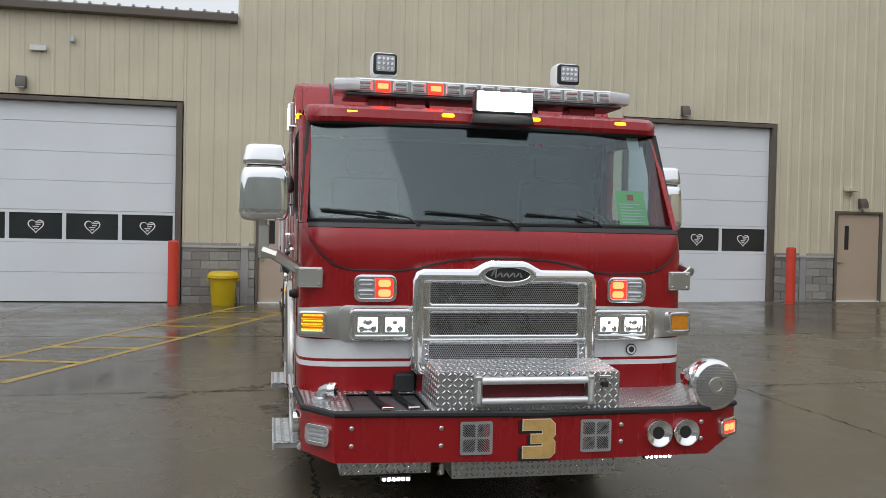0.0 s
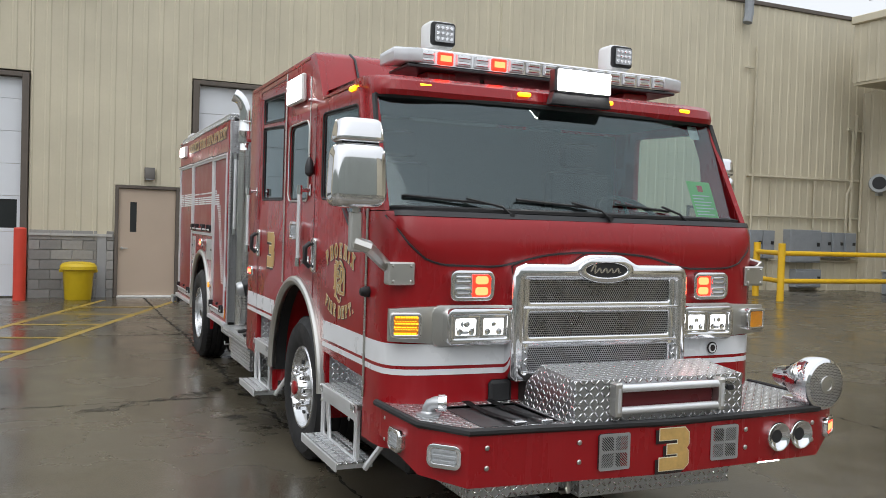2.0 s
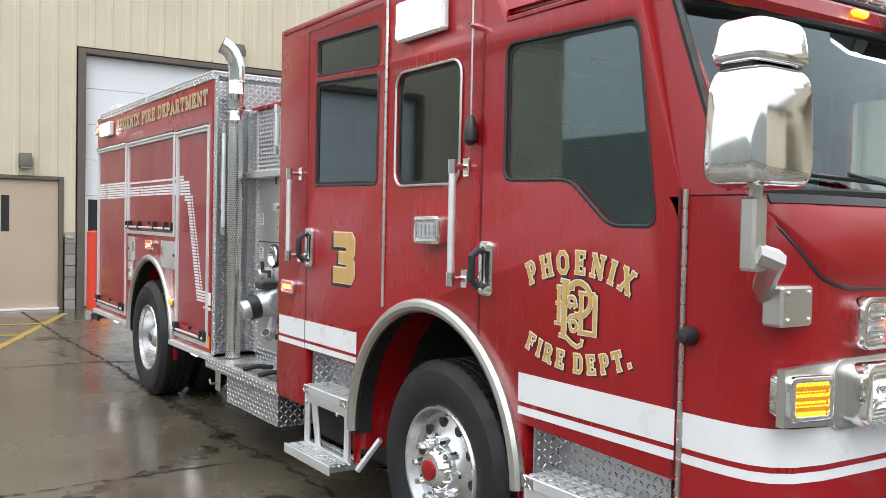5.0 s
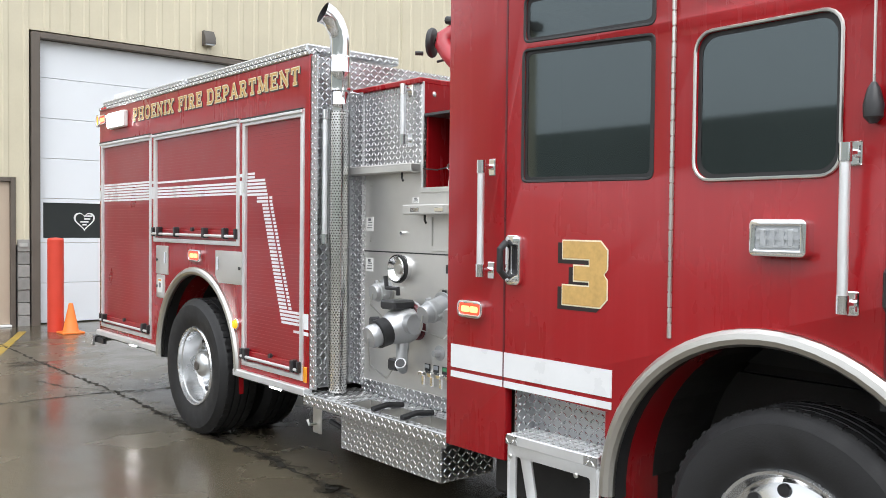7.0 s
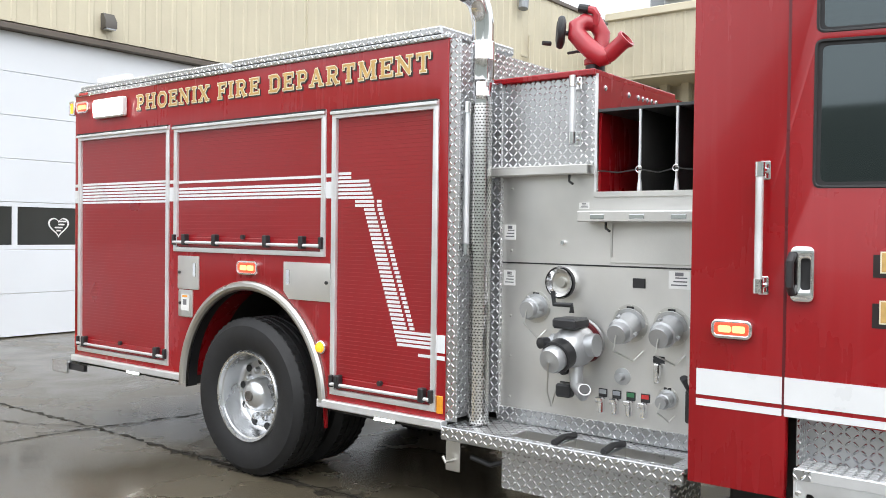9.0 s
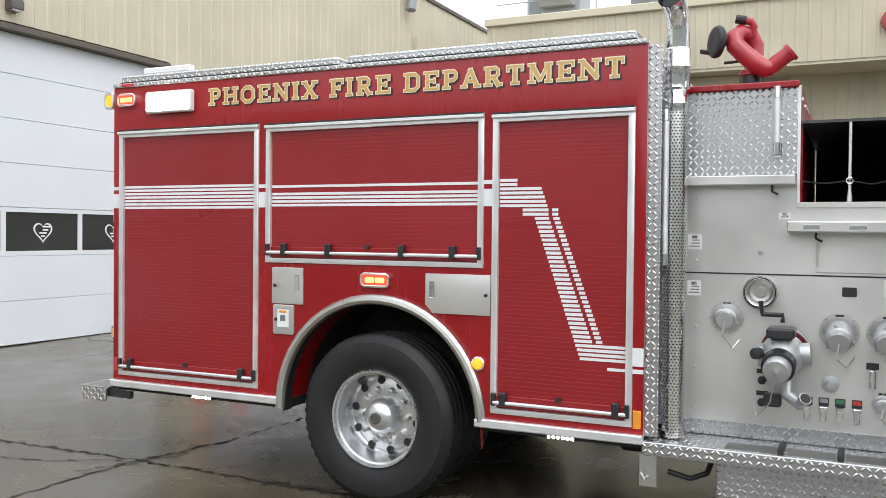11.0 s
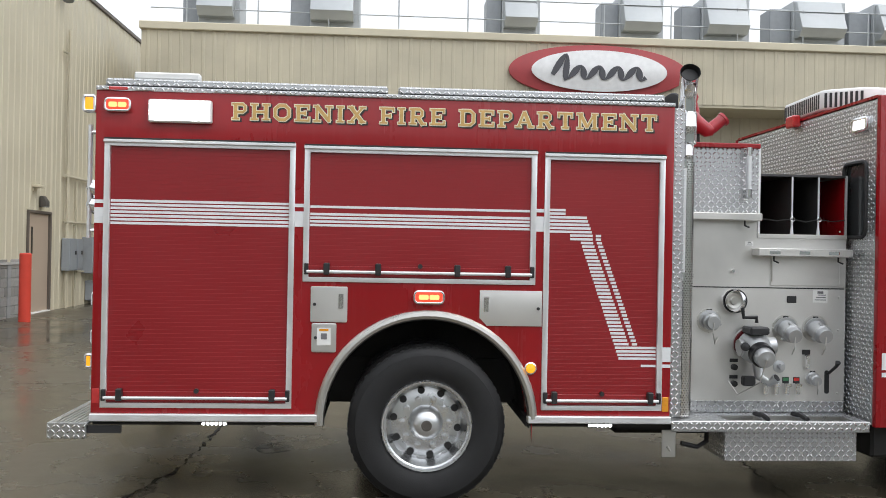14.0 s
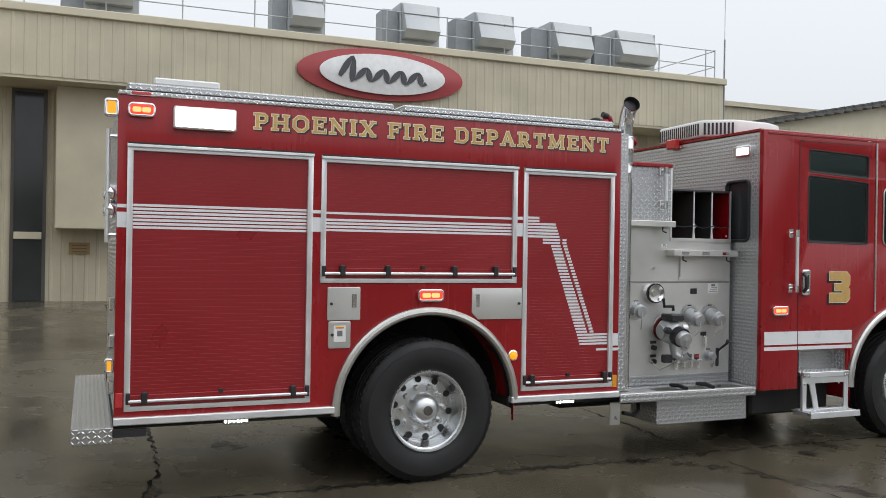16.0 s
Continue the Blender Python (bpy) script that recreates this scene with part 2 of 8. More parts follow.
SIDING = mat("cream_metal_siding", (0.60, 0.545, 0.41), 0.5, 0, 0.05, 0.9, 0.02, 30, stain=0.06)
SIDING_E = mat("weathered_cream_siding", (0.53, 0.48, 0.36), 0.55, 0, 0.08, 0.8, 0.02, 30, stain=0.10)
BROWN = mat("brown_trim", (0.115, 0.095, 0.078), 0.5, 0, 0.1)
DOORWHITE = mat("white_door_panel", (0.72, 0.745, 0.78), 0.45, 0, 0.03, 0.8)
TAN = mat("tan_steel_door", (0.47, 0.375, 0.29), 0.42, 0, 0.04, 1.5)
MORTAR = mat("mortar", (0.42, 0.41, 0.39), 0.9, 0, 0.1, 10, 0.3, 80)
WINDARK = mat("dark_window", (0.03, 0.033, 0.034), 0.12, 0, 0.2, 1.0)
BOLLARD = mat("red_bollard_sleeve", (0.62, 0.055, 0.03), 0.45, 0, 0.06)
YELLOW = mat("yellow_paint", (0.80, 0.48, 0.02), 0.42, 0, 0.06)
YBIN = mat("yellow_bin_plastic", (0.60, 0.42, 0.01), 0.45, 0, 0.05)
ORANGE = mat("orange_cone", (0.85, 0.20, 0.03), 0.5)
GALV = mat("galvanised_grey", (0.42, 0.44, 0.45), 0.5, 0.4, 0.1, 2)
ELBOX = mat("grey_enamel", (0.27, 0.29, 0.31), 0.5, 0, 0.08)
LAMPBRONZE = mat("bronze_lamp_housing", (0.10, 0.09, 0.08), 0.5, 0.2, 0.1)
SIGNRED = mat("sign_red", (0.36, 0.05, 0.055), 0.5)
SIGNWHITE = mat("sign_white", (0.74, 0.74, 0.74), 0.5)
SIGNDARK = mat("sign_charcoal", (0.06, 0.06, 0.07), 0.5)
DARKROOF = mat("dark_roof_edge", (0.10, 0.10, 0.095), 0.6, 0, 0.2)
BACKDROP = mat("far_grey_backdrop", (0.37, 0.40, 0.37), 0.8, 0, 0.1, 0.2)


def block_material():
    m = mat("concrete_block", (0.27, 0.26, 0.245), 0.85, 0, 0.12, 14, 0.4, 90)
    n, l = m.node_tree.nodes, m.node_tree.links
    p, info, hsv = n["Principled BSDF"], n.new("ShaderNodeObjectInfo"), n.new("ShaderNodeHueSaturation")
    src = p.inputs["Base Color"].links[0].from_socket
    l.new(src, hsv.inputs["Color"])
    l.new(math_node(n, l, "MULTIPLY_ADD", info.outputs["Random"], 0.4, 0.8), hsv.inputs["Value"])
    l.new(hsv.outputs[0], p.inputs["Base Color"])
    return m


BLOCK = block_material()


def wet_concrete():
    """Rain-wet concrete: brownish grey, with shiny film patches and drier islands."""
    m = bpy.data.materials.new("wet_concrete")
    m.use_nodes = True
    n, l = m.node_tree.nodes, m.node_tree.links
    p = n["Principled BSDF"]
    tc = n.new("ShaderNodeTexCoord")

    def nz(scale, detail, rough=0.55):
        k = n.new("ShaderNodeTexNoise")
        k.inputs["Scale"].default_value, k.inputs["Detail"].default_value, k.inputs["Roughness"].default_value = scale, detail, rough
        l.new(tc.outputs["Object"], k.inputs["Vector"])
        return k.outputs[0]

    big, mid, fine = nz(0.22, 5), nz(1.3, 6), nz(38, 4)
    ramp = n.new("ShaderNodeValToRGB")
    e = ramp.color_ramp.elements
    e[0].position, e[0].color = 0.34, (0.052, 0.044, 0.030, 1)
    e[1].position, e[1].color = 0.68, (0.128, 0.109, 0.076, 1)
    l.new(math_node(n, l, "ADD", math_node(n, l, "MULTIPLY", big, 0.5), math_node(n, l, "ADD", math_node(n, l, "MULTIPLY", mid, 0.35), math_node(n, l, "MULTIPLY", fine, 0.15))), ramp.inputs[0])
    l.new(ramp.outputs[0], p.inputs["Base Color"])
    rg = n.new("ShaderNodeMapRange")
    rg.inputs[1].default_value, rg.inputs[2].default_value, rg.inputs[3].default_value, rg.inputs[4].default_value = 0.36, 0.62, 0.10, 0.38
    l.new(math_node(n, l, "ADD", math_node(n, l, "MULTIPLY", big, 0.6), math_node(n, l, "MULTIPLY", mid, 0.4)), rg.inputs[0])
    l.new(rg.outputs[0], p.inputs["Roughness"])
    b = n.new("ShaderNodeBump")
    b.inputs["Strength"].default_value, b.inputs["Distance"].default_value = 0.12, 0.004
    l.new(math_node(n, l, "ADD", fine, math_node(n, l, "MULTIPLY", mid, 2.0)), b.inputs["Height"])
    l.new(b.outputs[0], p.inputs["Normal"])
    return m


CONCRETE = wet_concrete()
SEALANT = mat("black_joint_sealant", (0.026, 0.024, 0.02), 0.7, 0, 0.4, 9, 0.2, 60, spec=0.2)
WETSTAIN = mat("dark_wet_stain", (0.034, 0.03, 0.024), 0.3, 0, 0.3, 3, spec=0.3)


def fray(m, scale, low, high):
    """Breaks a thin stain up into patches, clear in between."""
    n, l = m.node_tree.nodes, m.node_tree.links
    tc, nz, rg, tr, mx = n.new("ShaderNodeTexCoord"), n.new("ShaderNodeTexNoise"), n.new("ShaderNodeMapRange"), n.new("ShaderNodeBsdfTransparent"), n.new("ShaderNodeMixShader")
    nz.inputs["Scale"].default_value, nz.inputs["Detail"].default_value = scale, 5.0
    l.new(tc.outputs["Object"], nz.inputs["Vector"])
    rg.inputs[1].default_value, rg.inputs[2].default_value = low, high
    l.new(nz.outputs[0], rg.inputs[0])
    l.new(rg.outputs[0], mx.inputs[0])
    l.new(tr.outputs[0], mx.inputs[1])
    l.new(n["Principled BSDF"].outputs[0], mx.inputs[2])
    l.new(mx.outputs[0], n["Material Output"].inputs[0])


fray(WETSTAIN, 5.0, 0.42, 0.66)
fray(SEALANT, 9.0, 0.30, 0.52)
LINE = mat("worn_yellow_line", (0.40, 0.27, 0.045), 0.4, 0, 0.2, 7, stain=0.25)


# ---- mesh helpers ----
def box(bm, x0, x1, y0, y1, z0, z1, bev=0.0, seg=1):
    r = bmesh.ops.create_cube(bm, size=1)
    bmesh.ops.scale(bm, vec=(abs(x1 - x0), abs(y1 - y0), abs(z1 - z0)), verts=r["verts"])
    bmesh.ops.translate(bm, vec=((x0 + x1) / 2, (y0 + y1) / 2, (z0 + z1) / 2), verts=r["verts"])
    if bev:
        es = list({e for v in r["verts"] for e in v.link_edges})
        bmesh.ops.bevel(bm, geom=es, offset=bev, segments=seg, profile=0.5, affect="EDGES")
    return bm


def rod(bm, a, b, r, seg=12, r2=None, caps=True):
    a, b = Vector(a), Vector(b)
    d = b - a
    m = Matrix.Translation((a + b) / 2) @ d.to_track_quat("Z", "Y").to_matrix().to_4x4()
    bmesh.ops.create_cone(bm, cap_ends=caps, segments=seg, radius1=r, radius2=r if r2 is None else r2, depth=d.length, matrix=m)
    return bm


def tube(bm, pts, r, seg=10, caps=True):
    """A round bar swept along a line of points; r may be a list."""
    pts = [Vector(p) for p in pts]
    rs = r if isinstance(r, (list, tuple)) else [r] * len(pts)
    rings, up = [], None
    for i, p in enumerate(pts):
        t = (pts[min(i + 1, len(pts) - 1)] - pts[max(i - 1, 0)]).normalized()
        if up is None:
            up = t.orthogonal().normalized()
        up = (up - t * up.dot(t)).normalized()
        side = t.cross(up)
        rings.append([bm.verts.new(p + (up * math.cos(k * math.tau / seg) + side * math.sin(k * math.tau / seg)) * rs[i]) for k in range(seg)])
    for a, b in zip(rings, rings[1:]):
        for k in range(seg):
            bm.faces.new((a[k], a[(k + 1) % seg], b[(k + 1) % seg], b[k]))
    if caps:
        bm.faces.new(rings[0][::-1])
        bm.faces.new(rings[-1])
    return bm


def lathe(bm, profile, origin, axis, seg=32, closed=False):
    """A turned form: profile of (radius, height) along axis from origin."""
    axis = Vector(axis).normalized()
    u = axis.orthogonal().normalized()
    v = axis.cross(u)
    o = Vector(origin)
    rings = []
    for r, h in profile:
        rings.append([bm.verts.new(o + axis * h + (u * math.cos(k * math.tau / seg) + v * math.sin(k * math.tau / seg)) * max(r, 1e-4)) for k in range(seg)])
    pairs = list(zip(rings, rings[1:])) + ([(rings[-1], rings[0])] if closed else [])
    for a, b in pairs:
        for k in range(seg):
            bm.faces.new((a[k], a[(k + 1) % seg], b[(k + 1) % seg], b[k]))
    return bm


def rrect(x0, y0, x1, y1, r, n=5):
    pts = []
    for cx, cy, a0 in ((x1 - r, y1 - r, 0), (x0 + r, y1 - r, 90), (x0 + r, y0 + r, 180), (x1 - r, y0 + r, 270)):
        pts += [(cx + r * math.cos(radians(a0 + 90 * i / n)), cy + r * math.sin(radians(a0 + 90 * i / n))) for i in range(n + 1)]
    return pts


def rounded(poly, r, n=4):
    """A polygon with its corners rounded."""
    out = []
    for i, p in enumerate(poly):
        p, a, b = Vector(p), Vector(poly[i - 1]), Vector(poly[(i + 1) % len(poly)])
        k = min(r, (a - p).length * 0.45, (b - p).length * 0.45)
        s, e = p + (a - p).normalized() * k, p + (b - p).normalized() * k
        for j in range(n + 1):
            t = j / n
            q = s * (1 - t) ** 2 + p * 2 * t * (1 - t) + e * t * t
            out.append((q.x, q.y))
    return out


def ellipse(cx, cy, a, b, n=40):
    return [(cx + a * math.cos(i * math.tau / n), cy + b * math.sin(i * math.tau / n)) for i in range(n)]


def plate(outline, holes, depth, m, bev=0.0):
    """A flat sheet with openings, depth thick behind its face, set at m (x right, y up, z out of the face)."""
    cu = bpy.data.curves.new("sheet", "CURVE")
    cu.dimensions, cu.fill_mode, cu.extrude = "2D", "BOTH", max(depth / 2 - bev, 0.0001)
    cu.bevel_depth, cu.bevel_resolution = bev, 1
    for pts in (outline, *holes):
        s = cu.splines.new("POLY")
        s.points.add(len(pts) - 1)
        for q, p in zip(s.points, pts):
            q.co = (p[0], p[1], 0, 1)
        s.use_cyclic_u = True
    return curve_bm(cu, m @ Matrix.Translation((0, 0, -depth / 2)))


def curve_bm(cu, m):
    ob = bpy.data.objects.new("temp", cu)
    scene.collection.objects.link(ob)
    bpy.context.view_layer.update()
    me = bpy.data.meshes.new_from_object(ob.evaluated_get(bpy.context.evaluated_depsgraph_get()))
    bpy.data.objects.remove(ob)
    bpy.data.curves.remove(cu)
    bm = bmesh.new()
    bm.from_mesh(me)
    bpy.data.meshes.remove(me)
    bmesh.ops.transform(bm, matrix=m, verts=bm.verts)
    bmesh.ops.remove_doubles(bm, verts=bm.verts, dist=1e-5)
    bmesh.ops.recalc_face_normals(bm, faces=bm.faces)
    return bm


def slab(body, height, m, grow=0.0, wide=1.0, word=None):
    """Slab-serif capitals built from flat strokes; grow fattens every stroke for an outline."""
    T, S, F = 0.20, 0.12, 0.10
    foot = lambda x, y, r=0.17: ([(x - r, y), (x + r, y)], F)
    stem = lambda x, w=T: [([(x, 0.0), (x, 1.0)], w), foot(x, F / 2), foot(x, 1 - F / 2)]
    tick = lambda x, y0, y1: ([(x, y0), (x, y1)], 0.09)
    P = [([(0.22, 0.94), (0.56, 0.94), (0.67, 0.82), (0.67, 0.58), (0.56, 0.46), (0.22, 0.46)], 0.15)]
    glyphs = {
        "P": (0.78, stem(0.22) + P), "R": (0.90, stem(0.22) + P + [([(0.46, 0.46), (0.70, 0.0)], T), foot(0.74, F / 2, 0.12)]),
        "H": (0.98, stem(0.21) + stem(0.77) + [([(0.2, 0.5), (0.78, 0.5)], S)]), "I": (0.44, stem(0.22)),
        "O": (0.88, [([(0.77, 0.72), (0.58, 0.93), (0.30, 0.93), (0.11, 0.72), (0.11, 0.28), (0.30, 0.07), (0.58, 0.07), (0.77, 0.28), (0.77, 0.72)], 0.18)]),
        "D": (0.88, stem(0.22) + [([(0.22, 0.94), (0.60, 0.94), (0.76, 0.76), (0.76, 0.24), (0.60, 0.06), (0.22, 0.06)], 0.16)]),
        "E": (0.80, stem(0.22) + [([(0.2, 0.945), (0.72, 0.945)], S), ([(0.2, 0.5), (0.56, 0.5)], S), ([(0.2, 0.055), (0.74, 0.055)], S), tick(0.71, 0.74, 1.0), tick(0.73, 0.0, 0.26), tick(0.55, 0.38, 0.62)]),
        "F": (0.76, stem(0.22) + [([(0.2, 0.945), (0.72, 0.945)], S), ([(0.2, 0.5), (0.56, 0.5)], S), tick(0.71, 0.74, 1.0), tick(0.55, 0.38, 0.62)]),
        "N": (0.98, [([(0.2, 0.0), (0.2, 1.0)], 0.12), ([(0.78, 0.0), (0.78, 1.0)], 0.12), ([(0.17, 0.97), (0.80, 0.05)], T), foot(0.2, F / 2), foot(0.16, 1 - F / 2, 0.12), foot(0.78, 1 - F / 2)]),
        "X": (0.92, [([(0.16, 0.02), (0.76, 0.98)], 0.13), ([(0.16, 0.98), (0.76, 0.02)], T)] + [foot(x, y, 0.15) for x in (0.18, 0.74) for y in (F / 2, 1 - F / 2)]),
        "A": (0.94, [([(0.16, 0.02), (0.45, 0.98)], 0.13), ([(0.45, 0.98), (0.78, 0.02)], T), ([(0.27, 0.32), (0.66, 0.32)], 0.10), foot(0.16, F / 2, 0.15), foot(0.78, F / 2, 0.15)]),
        "T": (0.84, [([(0.42, 0.0), (0.42, 1.0)], T), foot(0.42, F / 2), ([(0.06, 0.945), (0.78, 0.945)], S), tick(0.095, 0.70, 1.0), tick(0.745, 0.70, 1.0)]),
        "M": (1.14, [([(0.2, 0.0), (0.2, 1.0)], 0.12), ([(0.94, 0.0), (0.94, 1.0)], T), ([(0.2, 0.97), (0.57, 0.12)], T), ([(0.57, 0.12), (0.92, 0.97)], 0.12)] + [foot(x, y, 0.15) for x in (0.2, 0.94) for y in (F / 2, 1 - F / 2)]),
        ".": (0.36, [([(0.18, 0.0), (0.18, 0.2)], T)]),
    }
    total = sum(0.5 if c == " " else glyphs[c][0] + 0.12 for c in body) - 0.12
    bm, x0, k, wi = bmesh.new(), -total / 2, 0, 0
    for c in body:
        if c == " ":
            x0, wi = x0 + 0.5, wi + 1
            continue
        w, strokes = glyphs[c]
        for pts, th in strokes if word is None or wi == word else ():
            k = (k + 1) % 12
            ps = [Vector(((x0 + x) * wide * height, y * height, 0)) for x, y in pts]
            closed = (ps[0] - ps[-1]).length < 1e-5
            prev = None
            for i, p in enumerate(ps):
                a, b = (ps[i - 1] if i else ps[-2] if closed else p), (ps[i + 1] if i < len(ps) - 1 else ps[1] if closed else p)
                t = (b - a).normalized()
                nrm = Vector((-t.y, t.x, 0)) * (th * height / 2 + grow)
                e = t * (0 if closed else -grow if i == 0 else grow if i == len(ps) - 1 else 0)
                v = [bm.verts.new(m @ (p + e + nrm * q + Vector((0, 0, 0.00012 * k)))) for q in (1, -1)]
                if prev:
                    bm.faces.new((prev[0], prev[1], v[1], v[0]))
                prev = v
        x0 += w + 0.12
    return bm


def SIDE(x, y, z):
    """On a face that looks towards -x: local x runs towards -y, local y up."""
    return Matrix(((0, 0, -1, x), (-1, 0, 0, y), (0, 1, 0, z), (0, 0, 0, 1)))


def FRONT(x, y, z):
    """On a face that looks towards -y: local x runs towards +x, local y up."""
    return Matrix(((1, 0, 0, x), (0, 0, -1, y), (0, 1, 0, z), (0, 0, 0, 1)))


def yz(points):
    """Points (y, z) of a side face as local points of SIDE(x, 0, 0)."""
    return [(-y, z) for y, z in points]


def join(*bms):
    out = bms[0]
    for b in bms[1:]:
        me = bpy.data.meshes.new("join")
        b.to_mesh(me)
        b.free()
        out.from_mesh(me)
        bpy.data.meshes.remove(me)
    return out


def finish(name, bm, material, sharp=35):
    me = bpy.data.meshes.new(name)
    bmesh.ops.recalc_face_normals(bm, faces=bm.faces)
    mats = material if isinstance(material, (tuple, list)) else (material,)
    for k in mats:
        me.materials.append(k)
    if len(mats) == 3:
        for f in bm.faces:
            a = [abs(c) for c in f.normal]
            f.material_index = a.index(max(a))
    bm.to_mesh(me)
    bm.free()
    me.polygons.foreach_set("use_smooth", [True] * len(me.polygons))
    me.set_sharp_from_angle(angle=radians(sharp))
    return me


def root(name, at, label, category, group="", kind=""):
    ob = new(name)
    ob.empty_display_size = 0.2
    ob.matrix_basis = Matrix.Translation(at)
    return tagged(ob, label, category, group, kind)


def part(name, bm, material, parent, label="", sharp=35):
    """Links a bmesh as one mesh object under a thing or under a part."""
    ob = new(name, finish(name, bm, material, sharp))
    ob.parent = parent
    if parent.parent is None and parent.type == "EMPTY":
        ob.matrix_parent_inverse = parent.matrix_basis.inverted()
    elif parent.parent is None:
        ob.matrix_parent_inverse = parent.matrix_basis.inverted()
    return tagged(ob, label)


def thing(name, bm, material, label="", category="", group="", kind="", sharp=35):
    """One mesh as a thing of its own, with its origin at its foot."""
    me = finish(name, bm, material, sharp)
    co = np.empty(len(me.vertices) * 3, dtype=np.float32)
    me.vertices.foreach_get("co", co)
    co = co.reshape(-1, 3)
    lo, hi = co.min(0), co.max(0)
    at = Vector((float(lo[0] + hi[0]) / 2, float(lo[1] + hi[1]) / 2, float(lo[2])))
    if kind != "structure":
        me.transform(Matrix.Translation(-at))
    ob = new(name, me)
    if kind != "structure":
        ob.matrix_basis = Matrix.Translation(at)
    return tagged(ob, label, category, group, kind)


B = bmesh.new

# ---- setting: ground ----
def rise(x, y):
    """The yard lifts a little towards the far corner."""
    s = min(1.0, max(0.0, (x - 4.0) / 11.0))
    return 0.12 * s * s * (3 - 2 * s)


bm = B()
xs = [-600, -200, -80, -40, -20, -10, -5, 0, 2, 4, 5, 6, 7, 8, 9, 10, 11, 12, 13, 14, 15, 16, 18, 20, 24, 30, 60, 200, 600]
ys = [-600, -200, -80, -40, -20, -10, -5, 0, 5, 10, 15, 20, 24, 40, 80, 200, 600]
grid = [[bm.verts.new((x, y, rise(x, y))) for x in xs] for y in ys]
for r0, r1 in zip(grid, grid[1:]):
    for i in range(len(xs) - 1):
        bm.faces.new((r0[i], r0[i + 1], r1[i + 1], r1[i]))
GROUND = thing("ground", bm, CONCRETE, "rain-wet brownish grey concrete yard with shiny patches", "ground", kind="structure")


def strip(bm, pts, w, wander=0.02, step=0.12, lift=0.004, taper=True):
    """A ragged flat strip along a line on the ground."""
    rnd = random.Random(int(pts[0][0] * 1000 + pts[0][1] * 77))
    line = []
    for a, b in zip(pts, pts[1:]):
        a, b = Vector((*a, 0)), Vector((*b, 0))
        k = max(1, int((b - a).length / step))
        line += [a.lerp(b, i / k) for i in range(k)]
    line.append(Vector((*pts[-1], 0)))
    prev = None
    for i, p in enumerate(line):
        t = (line[min(i + 1, len(line) - 1)] - line[max(i - 1, 0)]).normalized()
        nrm = Vector((-t.y, t.x, 0))
        c = p + nrm * rnd.uniform(-wander, wander)
        h = w * (0.5 if not taper else rnd.uniform(0.12, 0.62))
        a, b = c + nrm * h, c - nrm * h
        v = [bm.verts.new((q.x, q.y, rise(q.x, q.y) + lift)) for q in (a, b)]
        if prev:
            bm.faces.new((prev[0], prev[1], v[1], v[0]))
        prev = v
    return bm


bm = B()
for pts, w in (
    ([(0.30, 20.0), (0.28, 16.5), (0.34, 14.1), (0.30, 12.4), (0.34, 11.2), (0.29, 10.1), (0.36, 9.3), (0.33, 4.6), (0.35, -6)], 0.04),
    ([(-14, 14.1), (-5, 14.2), (-0.7, 14.1), (0.3, 14.05), (1.2, 13.84), (5.3, 13.8), (19, 13.9)], 0.03),
    ([(-14, 9.2), (-3, 9.3), (-0.55, 9.38), (0.32, 9.4), (1.5, 9.3), (5.4, 9.2), (19, 9.3)], 0.02),
    ([(5.34, 20), (5.30, 14), (5.33, 7.3), (5.38, 4.7), (5.3, -6)], 0.016),
    ([(10.6, 20), (10.9, 14.4), (10.5, 10.8), (10.4, -6)], 0.016),
    ([(-14, 4.5), (0.3, 4.6), (8, 4.6), (19, 4.5)], 0.014),
    ([(-4.6, 20), (-4.7, 9), (-4.6, -6)], 0.014),
    ([(3.0, 18.6), (9.0, 18.7), (18, 18.6)], 0.014),
    ([(0.30, 14.1), (0.05, 14.6), (-0.1, 15.1)], 0.02),
):
    strip(bm, pts, w, 0.02, 0.06)
thing("joint", bm, SEALANT, "dark sealed joints and cracks in the concrete", "joint", kind="structure")

bm = B()
for pts, w in (
    ([(0.33, 12.9), (0.30, 12.0), (0.34, 11.0), (0.28, 10.0), (0.34, 9.3)], 0.16),
    ([(0.30, 10.2), (0.10, 9.8), (-0.25, 9.5), (-0.7, 9.3), (-1.2, 9.0)], 0.20),
    ([(-0.1, 14.15), (0.3, 14.02), (0.7, 13.9)], 0.14),
    ([(0.0, 8.6), (0.2, 7.8)], 0.18),
):
    strip(bm, pts, w, 0.03, 0.05, 0.0025)
for cx, cy, a, b in ((1.9, 13.2, 0.20, 0.16), (0.1, 16.3, 0.26, 0.2)):
    bm.faces.new([bm.verts.new((cx + a * math.cos(t) * (1 + 0.12 * math.sin(3 * t)), cy + b * math.sin(t), rise(cx, cy) + 0.0035)) for t in [k * math.tau / 20 for k in range(20)]])
thing("wet_patch", bm, WETSTAIN, "dark wet seepage stains along the cracks", "stain", kind="structure")

